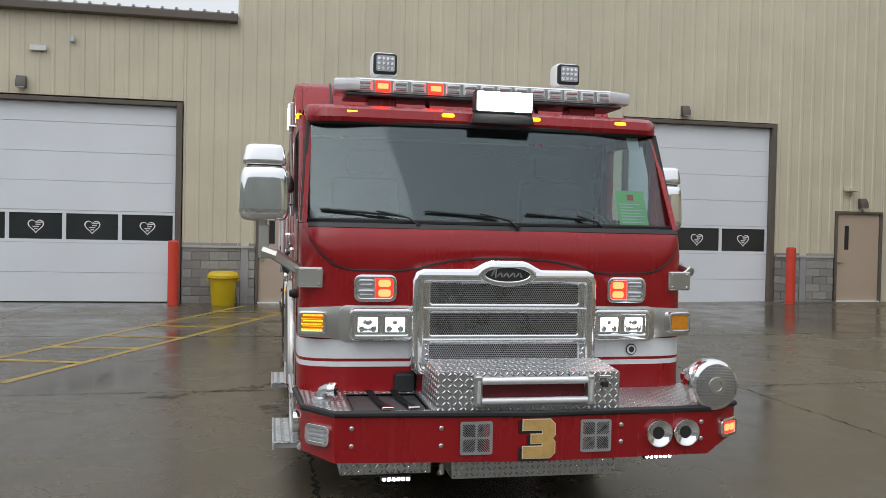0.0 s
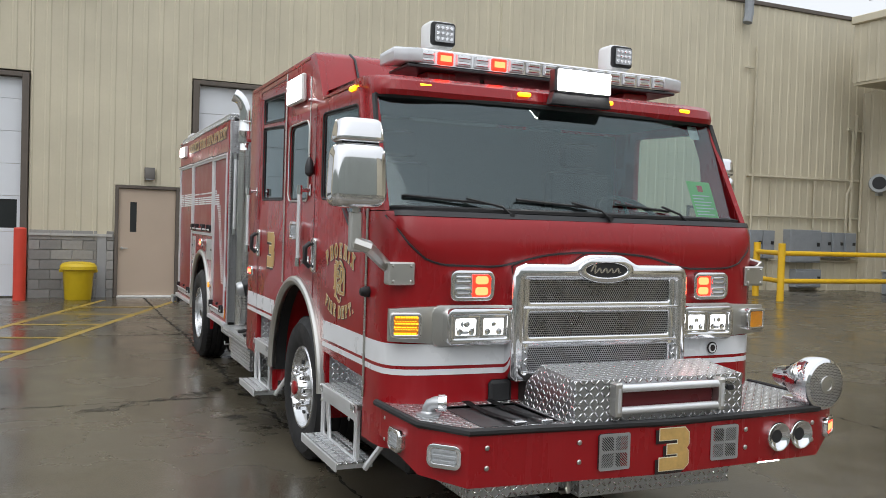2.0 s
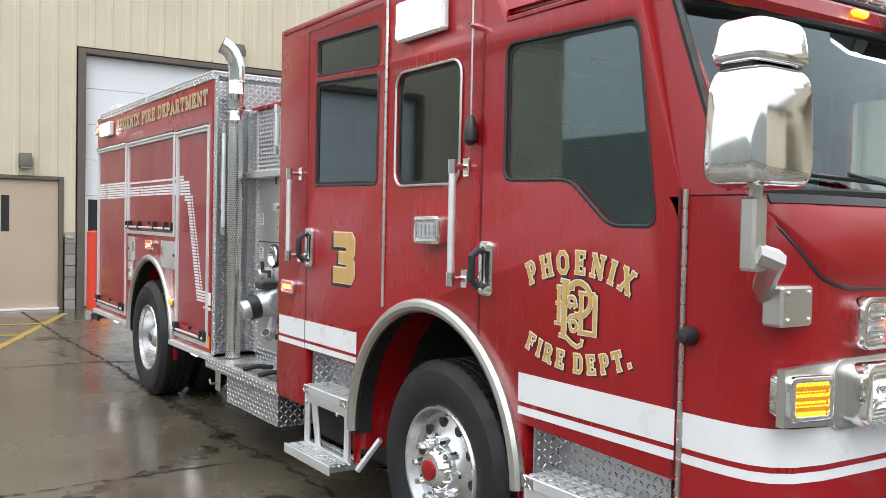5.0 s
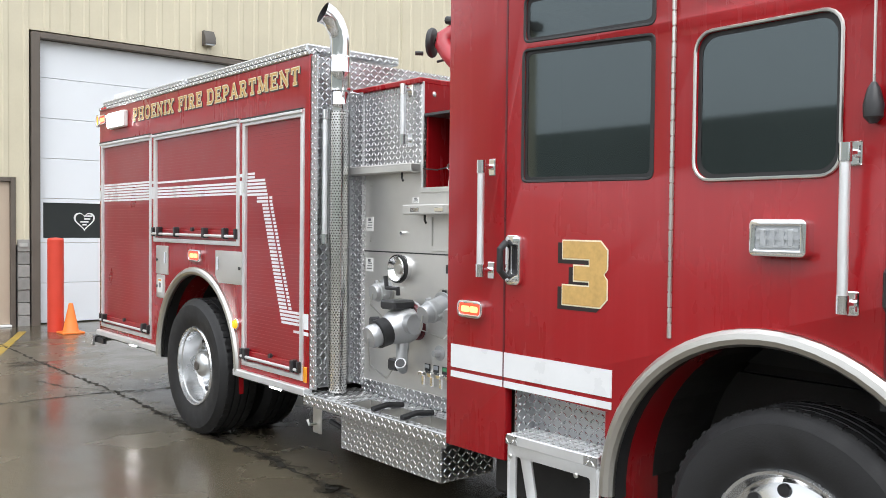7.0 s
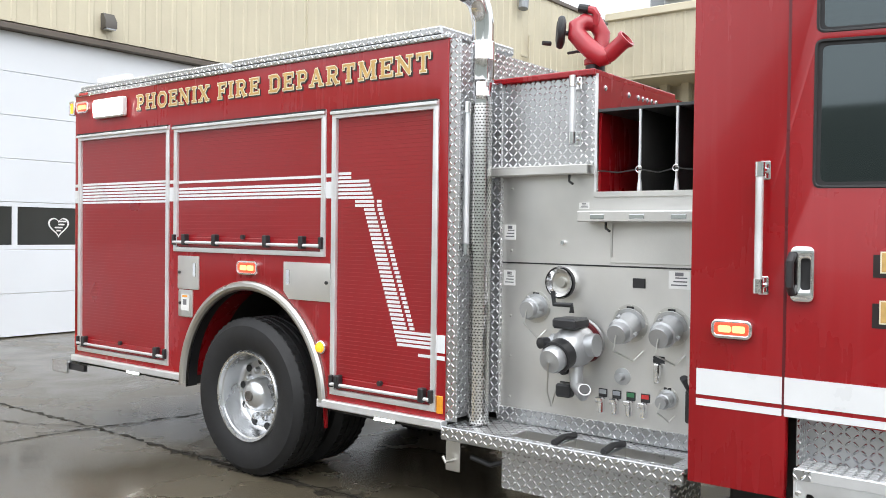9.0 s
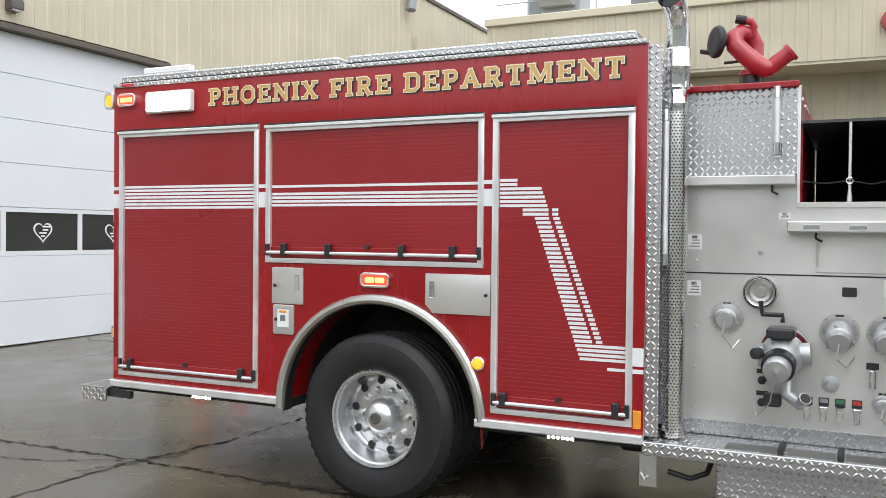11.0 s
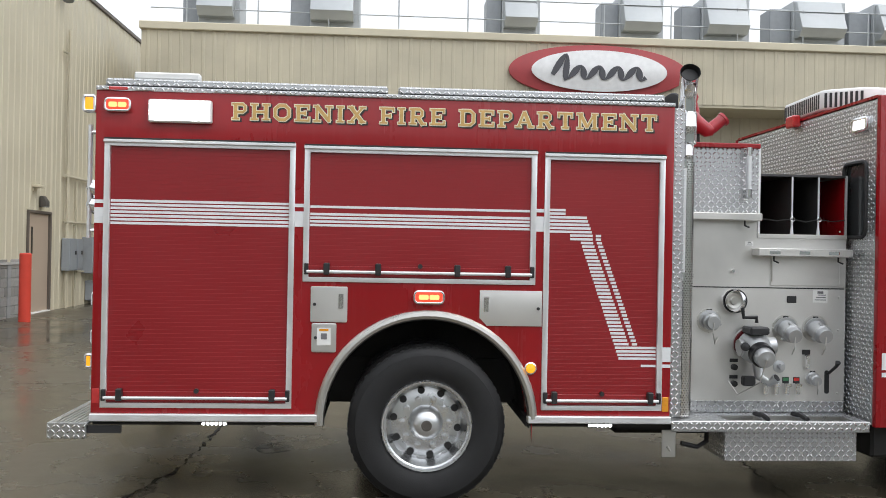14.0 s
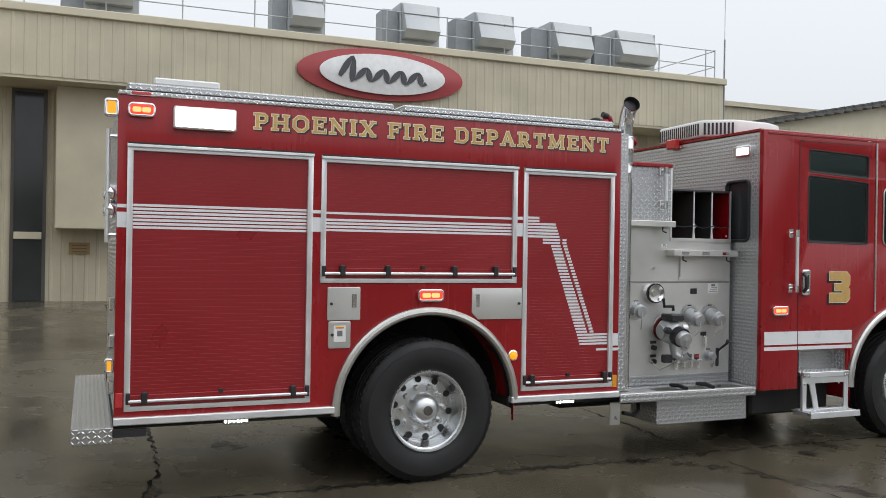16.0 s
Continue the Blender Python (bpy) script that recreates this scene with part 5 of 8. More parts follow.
# ---- wheels ----
def wheel(y, x, front, inward):
    """A truck tyre on a polished ten-hole alloy rim; inward is +1 on the near side."""
    R = 0.53
    o = (x, y, HZ)
    ax = (inward, 0, 0)
    t = tp("wheel", lathe(B(), [(0.305, 0.02), (0.34, 0.0), (0.42, -0.012), (0.46, -0.008), (0.478, -0.006), (0.482, 0.0), (0.505, 0.018), (R - 0.006, 0.035), (R, 0.05), (R, 0.085), (R - 0.014, 0.088), (R - 0.014, 0.098), (R, 0.101), (R, 0.145), (R - 0.014, 0.148), (R - 0.014, 0.158), (R, 0.161), (R, 0.205), (R - 0.014, 0.208), (R - 0.014, 0.218), (R, 0.221), (R, 0.26), (0.515, 0.288), (0.44, 0.30), (0.305, 0.28)], o, ax, 64), TYRE, "black truck tyre on a bright alloy rim")
    bm = B()
    for i in range(56):
        a = i * math.tau / 56
        for h in (0.052, 0.235):
            c = Vector(o) + Vector((inward * (h + 0.01), math.cos(a) * R, math.sin(a) * R))
            r = bmesh.ops.create_cube(bm, size=1)
            bmesh.ops.scale(bm, vec=(0.05, 0.028, 0.016), verts=r["verts"])
            bmesh.ops.rotate(bm, matrix=Matrix.Rotation(a - math.pi / 2, 3, "X"), verts=r["verts"])
            bmesh.ops.translate(bm, vec=c - Vector((0, math.cos(a), math.sin(a))) * 0.006, verts=r["verts"])
    tagged(tp("tread_lug", bm, TYRE, parent=t), kind="stuff")
    if front:
        prof = [(0.31, 0.018), (0.302, 0.004), (0.29, 0.006), (0.283, 0.03), (0.27, 0.06), (0.25, 0.07), (0.20, 0.055), (0.16, 0.035), (0.145, 0.02), (0.10, 0.018)]
    else:
        prof = [(0.31, 0.018), (0.302, 0.004), (0.29, 0.006), (0.286, 0.03), (0.276, 0.036), (0.270, 0.08), (0.260, 0.14), (0.250, 0.163), (0.238, 0.171), (0.20, 0.162), (0.155, 0.155), (0.12, 0.155)]
    tp("rim", lathe(B(), prof, o, ax, 48), ALLOY, "polished alloy rim", t)
    hh = 0.062 if front else 0.170
    rb, h0 = (0.150, 0.03) if front else (0.165, 0.160)
    for i in range(10):
        a = i * math.tau / 10 + 0.16
        c = Vector(o) + Vector((inward * hh, math.cos(a) * 0.222, math.sin(a) * 0.222))
        tp("hand_hole", rod(B(), c + Vector((-inward * 0.012, 0, 0)), c + Vector((inward * 0.02, 0, 0)), 0.025, 14), BLACK, "", t)
        a = i * math.tau / 10
        c = Vector(o) + Vector((inward * h0, math.cos(a) * rb, math.sin(a) * rb))
        bm = rod(B(), c, c + Vector((-inward * (0.055 if front else 0.04), 0, 0)), 0.022 if front else 0.025, 6, 0.017 if front else 0.021)
        rod(bm, c + Vector((-inward * 0.02, 0, 0)), c + Vector((-inward * (0.07 if front else 0.05), 0, 0)), 0.014, 8)
        tp("lug_nut", bm, CHROME if front else ALLOY, "", t)
    if front:
        tp("hub", lathe(B(), [(0.11, 0.02), (0.10, -0.02), (0.08, -0.04), (0.05, -0.045), (0, -0.045)], o, ax, 24), CHROME, "", t)
        tp("hub_cap", lathe(B(), [(0.052, -0.044), (0.05, -0.056), (0.04, -0.06), (0, -0.06)], o, ax, 20), RED, "red hub cap", t)
    else:
        tp("hub", lathe(B(), [(0.122, 0.157), (0.116, 0.13), (0.108, 0.085), (0.092, 0.058), (0.066, 0.042), (0.04, 0.034), (0, 0.032)], o, ax, 28), ALLOY, "domed hub cover", t)
        tp("hub_emblem", lathe(B(), [(0.036, 0.036), (0.036, 0.024), (0.026, 0.022), (0.024, 0.026), (0, 0.026)], o, ax, 18), LAMPBRONZE, "", t)
    if front:
        k = 0.953
        m = Matrix.Translation((x, y, R * k)) @ Matrix.Diagonal((k, k, k, 1)) @ Matrix.Translation((-x, -y, -HZ))
        for ob in (t, *t.children):
            ob.data.transform(m)



wheel(HUBF, 0.215, True, 1)
wheel(HUBR, 0.215, False, 1)
wheel(HUBF, 2 * CX - 0.215, True, -1)
wheel(HUBR, 2 * CX - 0.215, False, -1)
wheel(HUBR, 0.60, False, 1)
wheel(HUBR, 2 * CX - 0.62, False, -1)
tp("axle", rod(B(), (0.5, HUBR, HZ), (2.38, HUBR, HZ), 0.11, 14), UNDER)
tp("axle", rod(B(), (0.5, HUBF, HZ), (2.38, HUBF, HZ), 0.08, 14), UNDER)
for x in (0.95, 1.85):
    tp("frame_rail", box(B(), x, x + 0.09, 4.9, 14.1, 0.62, 0.9), UNDER)
tp("under_tank", box(B(), 0.75, 2.13, 9.0, 10.6, 0.38, 0.9, 0.03), UNDER)
tp("differential", rod(B(), (1.44, HUBR - 0.2, HZ), (1.44, HUBR + 0.2, HZ), 0.22, 18), UNDER)
tp("cab_underside", box(B(), 0.9, 2.0, 5.5, 8.7, 0.55, 1.0), UNDER)

# ---- rear body ----
R1, R2, R3 = (12.905, 14.14, 0.645, 2.405), (11.285, 12.84, 1.49, 2.395), (10.40, 11.225, 0.645, 2.385)
BODY_OUT = [(14.20, 0.61), (12.72, 0.59), (12.71, 0.56)] + arc(12.0, 0.56, 0.71, 0, 180, 28)[1:-1] + [(11.29, 0.56), (11.29, 0.60), (10.34, 0.60), (10.34, 2.718), (14.20, 2.718)]


def r4(d, g=0.0):
    return [(d[1] - g, d[2] + g), (d[1] - g, d[3] - g), (d[0] + g, d[3] - g), (d[0] + g, d[2] + g)]


tp("body_side", plate(yz(BODY_OUT), [yz(r4(d, 0.012)) for d in (R1, R2, R3)], 0.04, SIDE(BODX, 0, 0), 0.004), RED)
tp("body_side", plate(yz(BODY_OUT), [], 0.04, SIDE(2 * CX - BODX - 0.04, 0, 0)), RED)
tp("body_front_wall", plate([(0.25, 0.6), (2.63, 0.6), (2.63, 2.715), (0.25, 2.715)], [], 0.03, FRONT(0, 10.33, 0)), TREAD, "bright tread plate front of the rear body")
tp("body_rear_wall", box(B(), 0.25, 2.63, 14.17, 14.20, 0.6, 2.69), TREAD)
tp("body_roof", box(B(), 0.25, 2.63, 10.36, 14.17, 2.60, 2.64), TREAD)
tp("body_inner", box(B(), 0.36, 2.5, 10.45, 14.1, 1.30, 1.34), UNDER)
bm = B()
box(bm, BODX - 0.012, BODX + 0.05, 10.335, 14.205, 2.720, 2.748, 0.005)
tp("top_rail", bm, TREAD, "tread plate top rail")
for y0, y1 in ((10.40, 12.23), (12.30, 14.15)):
    tp("hatch_lid", box(B(), BODX + 0.01, 1.0, y0, y1, 2.749, 2.805, 0.012), TREAD, "tread plate top hatch")
    tp("hatch_edge", box(B(), BODX + 0.004, BODX + 0.012, y0, y1, 2.752, 2.757), BLACK)
tp("hatch_handle", box(B(), 0.30, 0.36, 13.55, 13.98, 2.81, 2.86, 0.01), WHITEPL)


def shutter(d, slat=0.0245):
    """A roll-up door: slats with a groove at each joint, bright frame, drip cap and bottom bar."""
    y0, y1, z0, z1 = d
    bm = B()
    rows = []
    z = z0 + 0.02
    while z < z1 - 0.03:
        rows += [(z, 0.0147), (z + 0.001, 0.0155), (z + slat - 0.0016, 0.0155), (z + slat - 0.0006, 0.0147)]
        z += slat
    prev = None
    for zz, off in rows:
        v = [bm.verts.new((BODX + 0.026 - off, y, zz)) for y in (y0 + 0.03, y1 - 0.03)]
        if prev:
            bm.faces.new((prev[0], prev[1], v[1], v[0]))
        prev = v
    door = tp("roll_up_door", bm, RED_DOOR, "red slatted roll-up compartment door", sharp=15)
    f = tp("door_frame", plate(yz([(y1, z0), (y1, z1), (y0, z1), (y0, z0)]), [yz([(y1 - 0.032, z0 + 0.025), (y1 - 0.032, z1 - 0.045), (y0 + 0.032, z1 - 0.045), (y0 + 0.032, z0 + 0.025)])], 0.05, SIDE(BODX - 0.012, 0, 0), 0.003), ALU, "bright aluminium door track", door)
    tp("drip_cap", box(B(), BODX - 0.030, BODX - 0.012, y0 - 0.005, y1 + 0.005, z1 - 0.026, z1 - 0.006, 0.003), ALU, "", door)
    tp("gasket", box(B(), BODX - 0.026, BODX - 0.006, y0, y1, z1 - 0.005, z1 + 0.006), BLACK, "", door)
    zb = z0 + 0.075
    tp("lift_bar", rod(B(), (BODX - 0.03, y0 + 0.025, zb - 0.01), (BODX - 0.03, y1 - 0.025, zb - 0.01), 0.011, 10), ALU, "lift bar", door)
    tp("bottom_rail", box(B(), BODX - 0.004, BODX + 0.02, y0 + 0.03, y1 - 0.03, zb - 0.04, zb + 0.028, 0.003), RED_DOOR, "", door)
    ks = (0.10, 0.9) if y1 - y0 < 1.3 else (0.12, 0.34, 0.68, 0.90)
    for k in ks:
        y = y0 + (y1 - y0) * k
        tp("bar_bracket", box(B(), BODX - 0.045, BODX, y - 0.02, y + 0.02, zb - 0.03, zb + 0.05, 0.006), BLACKPL, "black latch bracket", door)
    for y in (y0 + 0.022, y1 - 0.022):
        tp("end_stop", box(B(), BODX - 0.035, BODX - 0.01, y - 0.014, y + 0.014, zb - 0.03, zb + 0.045, 0.004), BLACKPL, "", door)
    tp("lock", rod(B(), (BODX + 0.0, (y0 + y1) / 2, zb + 0.035), (BODX - 0.022, (y0 + y1) / 2, zb + 0.035), 0.016, 12), BLACKPL, "", door)
    return door


doors = [shutter(d) for d in (R1, R2, R3)]
# stripes: on the smooth sheet as bands, on the doors slat by slat
for a, b, c, d in [(a, b, c, d) for a, b in ((14.14, 14.203), (12.84, 12.905), (11.225, 11.285)) for c, d in ((1.85, 1.952), (1.98, 2.003))] + [(10.338, 10.40, 0.975, 1.075), (10.338, 10.40, 0.935, 0.958)]:
    tp("body_stripe", box(B(), BODX - 0.003, BODX - 0.0005, a, b, c, d), WHITE_BAND, "white reflective stripe")


def slat_rows(d, spans, slat=0.0245):
    bm = B()
    z = d[2] + 0.02
    while z < d[3] - 0.03:
        for a, b in spans(z + slat / 2):
            a, b = max(a, d[0] + 0.038), min(b, d[1] - 0.038)
            if b > a:
                box(bm, BODX + 0.0085, BODX + 0.012, a, b, z + 0.0032, z + slat - 0.005)
        z += slat
    return bm


def straight(z):
    return [(0, 99)] if 1.845 < z < 1.955 or 1.975 < z < 2.005 else []


def zigzag(z):
    out = []
    d = 1.80 - z
    if 1.975 < z < 2.005:
        out.append((11.08, 99))
    if 1.845 < z < 1.955:
        out.append((10.93 - (1.945 - z) * 0.36, 99))
    if 1.80 < z <= 1.845:
        out += [(10.89, 11.045), (10.832, 10.868)]
    if 0.975 < z <= 1.80:
        out.append((10.893 - 0.375 * d if z > 1.075 else 0, 10.978 - 0.35 * d))
        if z > 1.075:
            out.append((10.832 - 0.372 * d, 10.868 - 0.372 * d))
    if 0.93 < z < 0.96:
        out.append((0, 10.54))
    return out


for d, door, fn in zip((R1, R2, R3), doors, (straight, straight, zigzag)):
    tp("slat_stripe", slat_rows(d, fn), WHITE_BAND, "white stripe broken by the slats", door)

for y0, y1 in ((12.70, 14.205), (10.335, 11.32)):
    tp("rub_rail", box(B(), BODX - 0.035, BODX + 0.03, y0, y1, 0.555, 0.605, 0.006), ALU, "bright aluminium rub rail")
    tp("sill", box(B(), BODX + 0.05, 2.6, y0, y1, 0.52, 0.58), UNDER)


# ---- lamps and fittings shared by the front and the side ----
def lamp(name, m, w, h, lens_mat, label, deep=0.05, bezel=CHROME, rim=0.018, rad=0.03, halves=None, back=0.02):
    """A rounded lamp: bright bezel, lens let into it. halves: a second lens for one half."""
    o = tp(name, plate(rrect(-w / 2, -h / 2, w / 2, h / 2, rad), [rrect(-w / 2 + rim, -h / 2 + rim, w / 2 - rim, h / 2 - rim, rad * 0.7)], deep + back, m @ Matrix.Translation((0, 0, deep)), 0.005), bezel, label)
    if halves:
        tp("lens", plate(rrect(-w / 2 + rim, -h / 2 + rim, 0, h / 2 - rim, rad * 0.4), [], deep, m @ Matrix.Translation((0, 0, deep * 0.85)), 0.006), halves[0], "", o)
        tp("lens", plate(rrect(0, -h / 2 + rim, w / 2 - rim, h / 2 - rim, rad * 0.4), [], deep, m @ Matrix.Translation((0, 0, deep * 0.85)), 0.006), halves[1], "", o)
        for q, hm in ((-1, halves[0]), (1, halves[1])):
            cx_ = q * (w / 2 - rim) / 2
            for k in (-1, 1):
                if hm is LIT_RED:
                    tp("led_core", plate(rrect(cx_ - w * 0.15, k * h * 0.19 - h * 0.14, cx_ + w * 0.15, k * h * 0.19 + h * 0.14, h * 0.1), [], 0.003, m @ Matrix.Translation((0, 0, deep * 0.85 + 0.003))), LIT_HOT, "", o)
                else:
                    tp("lens_rib", plate(rrect(cx_ - w * 0.19, k * h * 0.2 - h * 0.13, cx_ + w * 0.19, k * h * 0.2 + h * 0.13, h * 0.1), [rrect(cx_ - w * 0.16, k * h * 0.2 - h * 0.06, cx_ + w * 0.16, k * h * 0.2 + h * 0.06, h * 0.05)], 0.008, m @ Matrix.Translation((0, 0, deep * 0.85 + 0.006)), 0.002), CHROME, "", o)
    else:
        if lens_mat is LIT_RED:
            for k in (-0.5, 0.5):
                tp("led_core", plate(rrect(k * w * 0.36 - w * 0.165, -h * 0.2, k * w * 0.36 + w * 0.165, h * 0.2, h * 0.12), [], 0.003, m @ Matrix.Translation((0, 0, deep * 0.85 + 0.003))), LIT_HOT, "", o)
        if lens_mat is LIT_AMBER and w > 0.12:
            lens_mat = AMBER
            bm = B()
            for i in range(9):
                for j in range(6):
                    dot = plate(ellipse(-w * 0.37 + w * 0.74 * (i + 0.5 * (j % 2)) / 8.5, -h * 0.34 + h * 0.68 * j / 5, w * 0.038, h * 0.05, 6), [], 0.003, m @ Matrix.Translation((0, 0, deep * 0.85 + 0.003)))
                    bm = dot if not i and not j else join(bm, dot)
            tagged(tp("led_dots", bm, LIT_AMBER, "grid of lit amber diodes", o), kind="stuff")
        tp("lens", plate(rrect(-w / 2 + rim * 0.9, -h / 2 + rim * 0.9, w / 2 - rim * 0.9, h / 2 - rim * 0.9, rad * 0.7), [], deep, m @ Matrix.Translation((0, 0, deep * 0.85)), 0.008), lens_mat, "", o)
        for k in (-0.18, 0.0, 0.18):
            if lens_mat in (LENS, LENS_RED, AMBER) and h > 0.09:
                tp("lens_rib", plate(rrect(-w / 2 + rim * 1.6, k * h * 1.3 - 0.006, w / 2 - rim * 1.6, k * h * 1.3 + 0.006, 0.005), [], 0.006, m @ Matrix.Translation((0, 0, deep * 0.85 + 0.005))), lens_mat, "", o)
    return o


def bolts(pts, r=0.011, parent=None, d=(0, -1, 0), h=0.008, material=STEEL):
    for p in pts:
        tp("bolt", lathe(B(), [(r, 0), (r, h * 0.5), (r * 0.6, h), (0, h)], p, d, 10), material, "", parent)


# ---- cab front: grille ----
GX, GY = 1.437, 5.235
gw, g0, g1 = 0.562, 0.875, 1.475


def top_edge(s):
    """Upper edge of the grille surround, with its raised middle."""
    k = abs(s)
    return g1 + (0.055 if k < 0.16 else 0.0 if k > 0.42 else 0.055 * 0.5 * (1 + math.cos(math.pi * (k - 0.16) / 0.26)))


n = 40
outer = [(-gw, g0 + 0.02), (-gw + 0.02, g0), (gw - 0.02, g0), (gw, g0 + 0.02), (gw, g1 - 0.05), (gw - 0.015, g1 - 0.015), (gw - 0.05, g1)] + [(gw * (0.9 - 1.8 * i / n), top_edge(0.9 - 1.8 * i / n)) for i in range(n + 1)] + [(-gw + 0.05, g1), (-gw + 0.015, g1 - 0.015), (-gw, g1 - 0.05)]
OPEN = [(1.275, 1.415), (1.085, 1.235), (0.90, 1.045)]
HW = 0.478
gr = tp("grille", plate(outer, [rrect(-0.528, 0.885, 0.528, 1.432, 0.03)], 0.12, FRONT(GX, GY - 0.075, 0), 0.022), CHROME, "chrome grille surround with mesh inserts", sharp=60)
tp("inner_frame", plate(rrect(-0.535, 0.875, 0.535, 1.44, 0.03), [rrect(-HW, a, HW, b, 0.02) for a, b in OPEN], 0.045, FRONT(GX, GY - 0.05, 0), 0.009), CHROME, "", gr, 60)
for a, b in OPEN:
    tp("mesh_insert", box(B(), GX - HW - 0.01, GX + HW + 0.01, GY - 0.03, GY - 0.02, a - 0.01, b + 0.01), GRILLE, "woven bright wire mesh", gr)
for z in (1.249, 1.058):
    tp("grille_bar", box(B(), GX - 0.522, GX + 0.522, GY - 0.072, GY - 0.045, z, z + 0.014, 0.006, 2), CHROME, "", gr)
for s in (-1, 1):
    tp("lower_tab", box(B(), GX + s * 0.503 - 0.02, GX + s * 0.503 + 0.02, GY - 0.07, GY - 0.052, 0.915, 1.04, 0.004), TREAD, "", gr)
tp("badge_ring", plate(ellipse(0, 0, 0.175, 0.068), [ellipse(0, 0, 0.145, 0.047)], 0.03, FRONT(GX, GY - 0.09, 1.465), 0.006), CHROME, "", gr, 60)
tp("badge_face", plate(ellipse(0, 0, 0.147, 0.049), [], 0.012, FRONT(GX, GY - 0.078, 1.465)), BLACKPL, "black oval badge", gr)
tp("badge_flourish", flourish(FRONT(GX, GY - 0.0805, 1.465), 0.20, 0.055, 0.007, 0.003), CHROME, "", gr)
tp("tow_recess", box(B(), 0.76, 0.90, 5.225, 5.26, 0.73, 0.86, 0.02), BLACK)

# headlamps, warning lamps and turn lamps
for s in (-1, 1):
    cx = GX + s * 0.785
    fy = 5.255
    hb = tp("headlamp_bezel", plate(rrect(-0.225, -0.105, 0.225, 0.105, 0.04), [], 0.03, FRONT(cx, fy - 0.004, 1.155), 0.006), STEEL, "steel headlamp surround")
    tp("bezel_box", plate(rrect(-0.185, -0.09, 0.185, 0.09, 0.035), [rrect(-0.165, -0.068, 0.165, 0.068, 0.015)], 0.075, FRONT(cx + s * -0.02, fy - 0.075, 1.155), 0.008), CHROME, "", hb)
    for k in (-1, 1):
        lx = cx - s * 0.02 + k * 0.082
        tp("lamp_ring", plate(rrect(-0.08, -0.064, 0.08, 0.064, 0.012), [rrect(-0.062, -0.046, 0.062, 0.046, 0.01)], 0.02, FRONT(lx, fy - 0.062, 1.155), 0.003), CHROME, "bright lamp ring", hb)
        low = (k == -s)
        tp("lamp_lens", box(B(), lx - 0.064, lx + 0.064, fy - 0.052, fy - 0.045, 1.108, 1.202), LENS, "", hb)
        tp("glow", plate(rrect(-0.055, -0.052, 0.055, 0.027, 0.012) if low else ellipse(0, 0, 0.056, 0.036, 20), [] if low else [ellipse(0, 0, 0.03, 0.018, 16)], 0.004, FRONT(lx, fy - 0.0535, 1.168)), LIT_HEAD, "lit lamp core", hb)
        tp("lit_edge", plate(rrect(-0.061, -0.045, 0.061, 0.045, 0.01), [rrect(-0.055, -0.039, 0.055, 0.039, 0.008)], 0.004, FRONT(lx, fy - 0.0535, 1.155)), LIT_HEAD, "", hb)
        for q in (-0.035, 0.035):
            tp("reflector", lathe(B(), [(0.02, 0), (0.018, 0.006), (0, 0.003)], (lx + q, fy - 0.053, 1.128), (0, -1, 0), 12), CHROME, "", hb)
        tp("projector", lathe(B(), [(0.016, 0), (0.014, 0.008), (0.008, 0.01), (0, 0.01)], (lx, fy - 0.055, 1.168), (0, -1, 0), 16), CHROME, "", hb)
    wx = GX + s * 0.803
    lamp("warning_lamp", FRONT(wx, 5.258, 1.372), 0.25, 0.155, LENS, "rounded warning lamp, one half glowing red", 0.045, CHROME, 0.014, 0.04, (LENS, LIT_RED) if s < 0 else (LIT_RED, LENS))
    tb = tp("lamp_bracket", plate([(-0.15, -0.075), (0.10, -0.095), (0.10, 0.095), (-0.15, 0.085)] if s < 0 else [(-0.10, -0.095), (0.15, -0.075), (0.15, 0.085), (-0.10, 0.095)], [], 0.03, FRONT(0.335 if s < 0 else 2.535, 5.255, 1.16), 0.005), STEEL, "brushed steel lamp bracket")
    tx = 0.275 if s < 0 else 2.60
    mm = FRONT(tx, 5.285, 1.165) @ Matrix.Rotation(radians(-12 * -s), 4, "Y")
    lamp("turn_lamp", mm, 0.155, 0.125, LIT_AMBER if s < 0 else AMBER, "glowing amber turn lamp in chrome frame" if s < 0 else "amber turn lamp", 0.07, CHROME, 0.010, 0.018)
tp("round_emblem", lathe(B(), [(0.036, 0), (0.036, 0.006), (0, 0.007)], (2.295, 5.252, 0.99), (0, -1, 0), 24), SHADE, "small round dark emblem")
tp("emblem_face", lathe(B(), [(0.029, 0.006), (0.029, 0.009), (0, 0.009)], (2.295, 5.252, 0.99), (0, -1, 0), 20), WHITEPL)
tp("emblem_mark", plate(ellipse(0, 0, 0.018, 0.02, 12), [], 0.002, FRONT(2.295, 5.241, 0.99)), SHADE)

# ---- bumper ----
BP = [(0.175, 5.40), (0.20, 4.86), (0.36, 4.64), (1.44, 4.555), (2.50, 4.61), (2.735, 4.74), (2.74, 5.40)]
bm = B()
lo, hi = 0.475, 0.725
cut = [0.11, 0.02, 0.0, 0.0, 0.0, 0.09, 0.11]
v0 = [bm.verts.new((x, y, lo + c)) for (x, y), c in zip(BP, cut)]
v1 = [bm.verts.new((x, y, hi)) for x, y in BP]
for i in range(len(BP) - 1):
    bm.faces.new((v0[i], v0[i + 1], v1[i + 1], v1[i]))
bmesh.ops.recalc_face_normals(bm, faces=bm.faces)
if sum(f.normal.y for f in bm.faces) > 0:
    bmesh.ops.reverse_faces(bm, faces=bm.faces)
bmesh.ops.solidify(bm, geom=list(bm.faces), thickness=0.02)
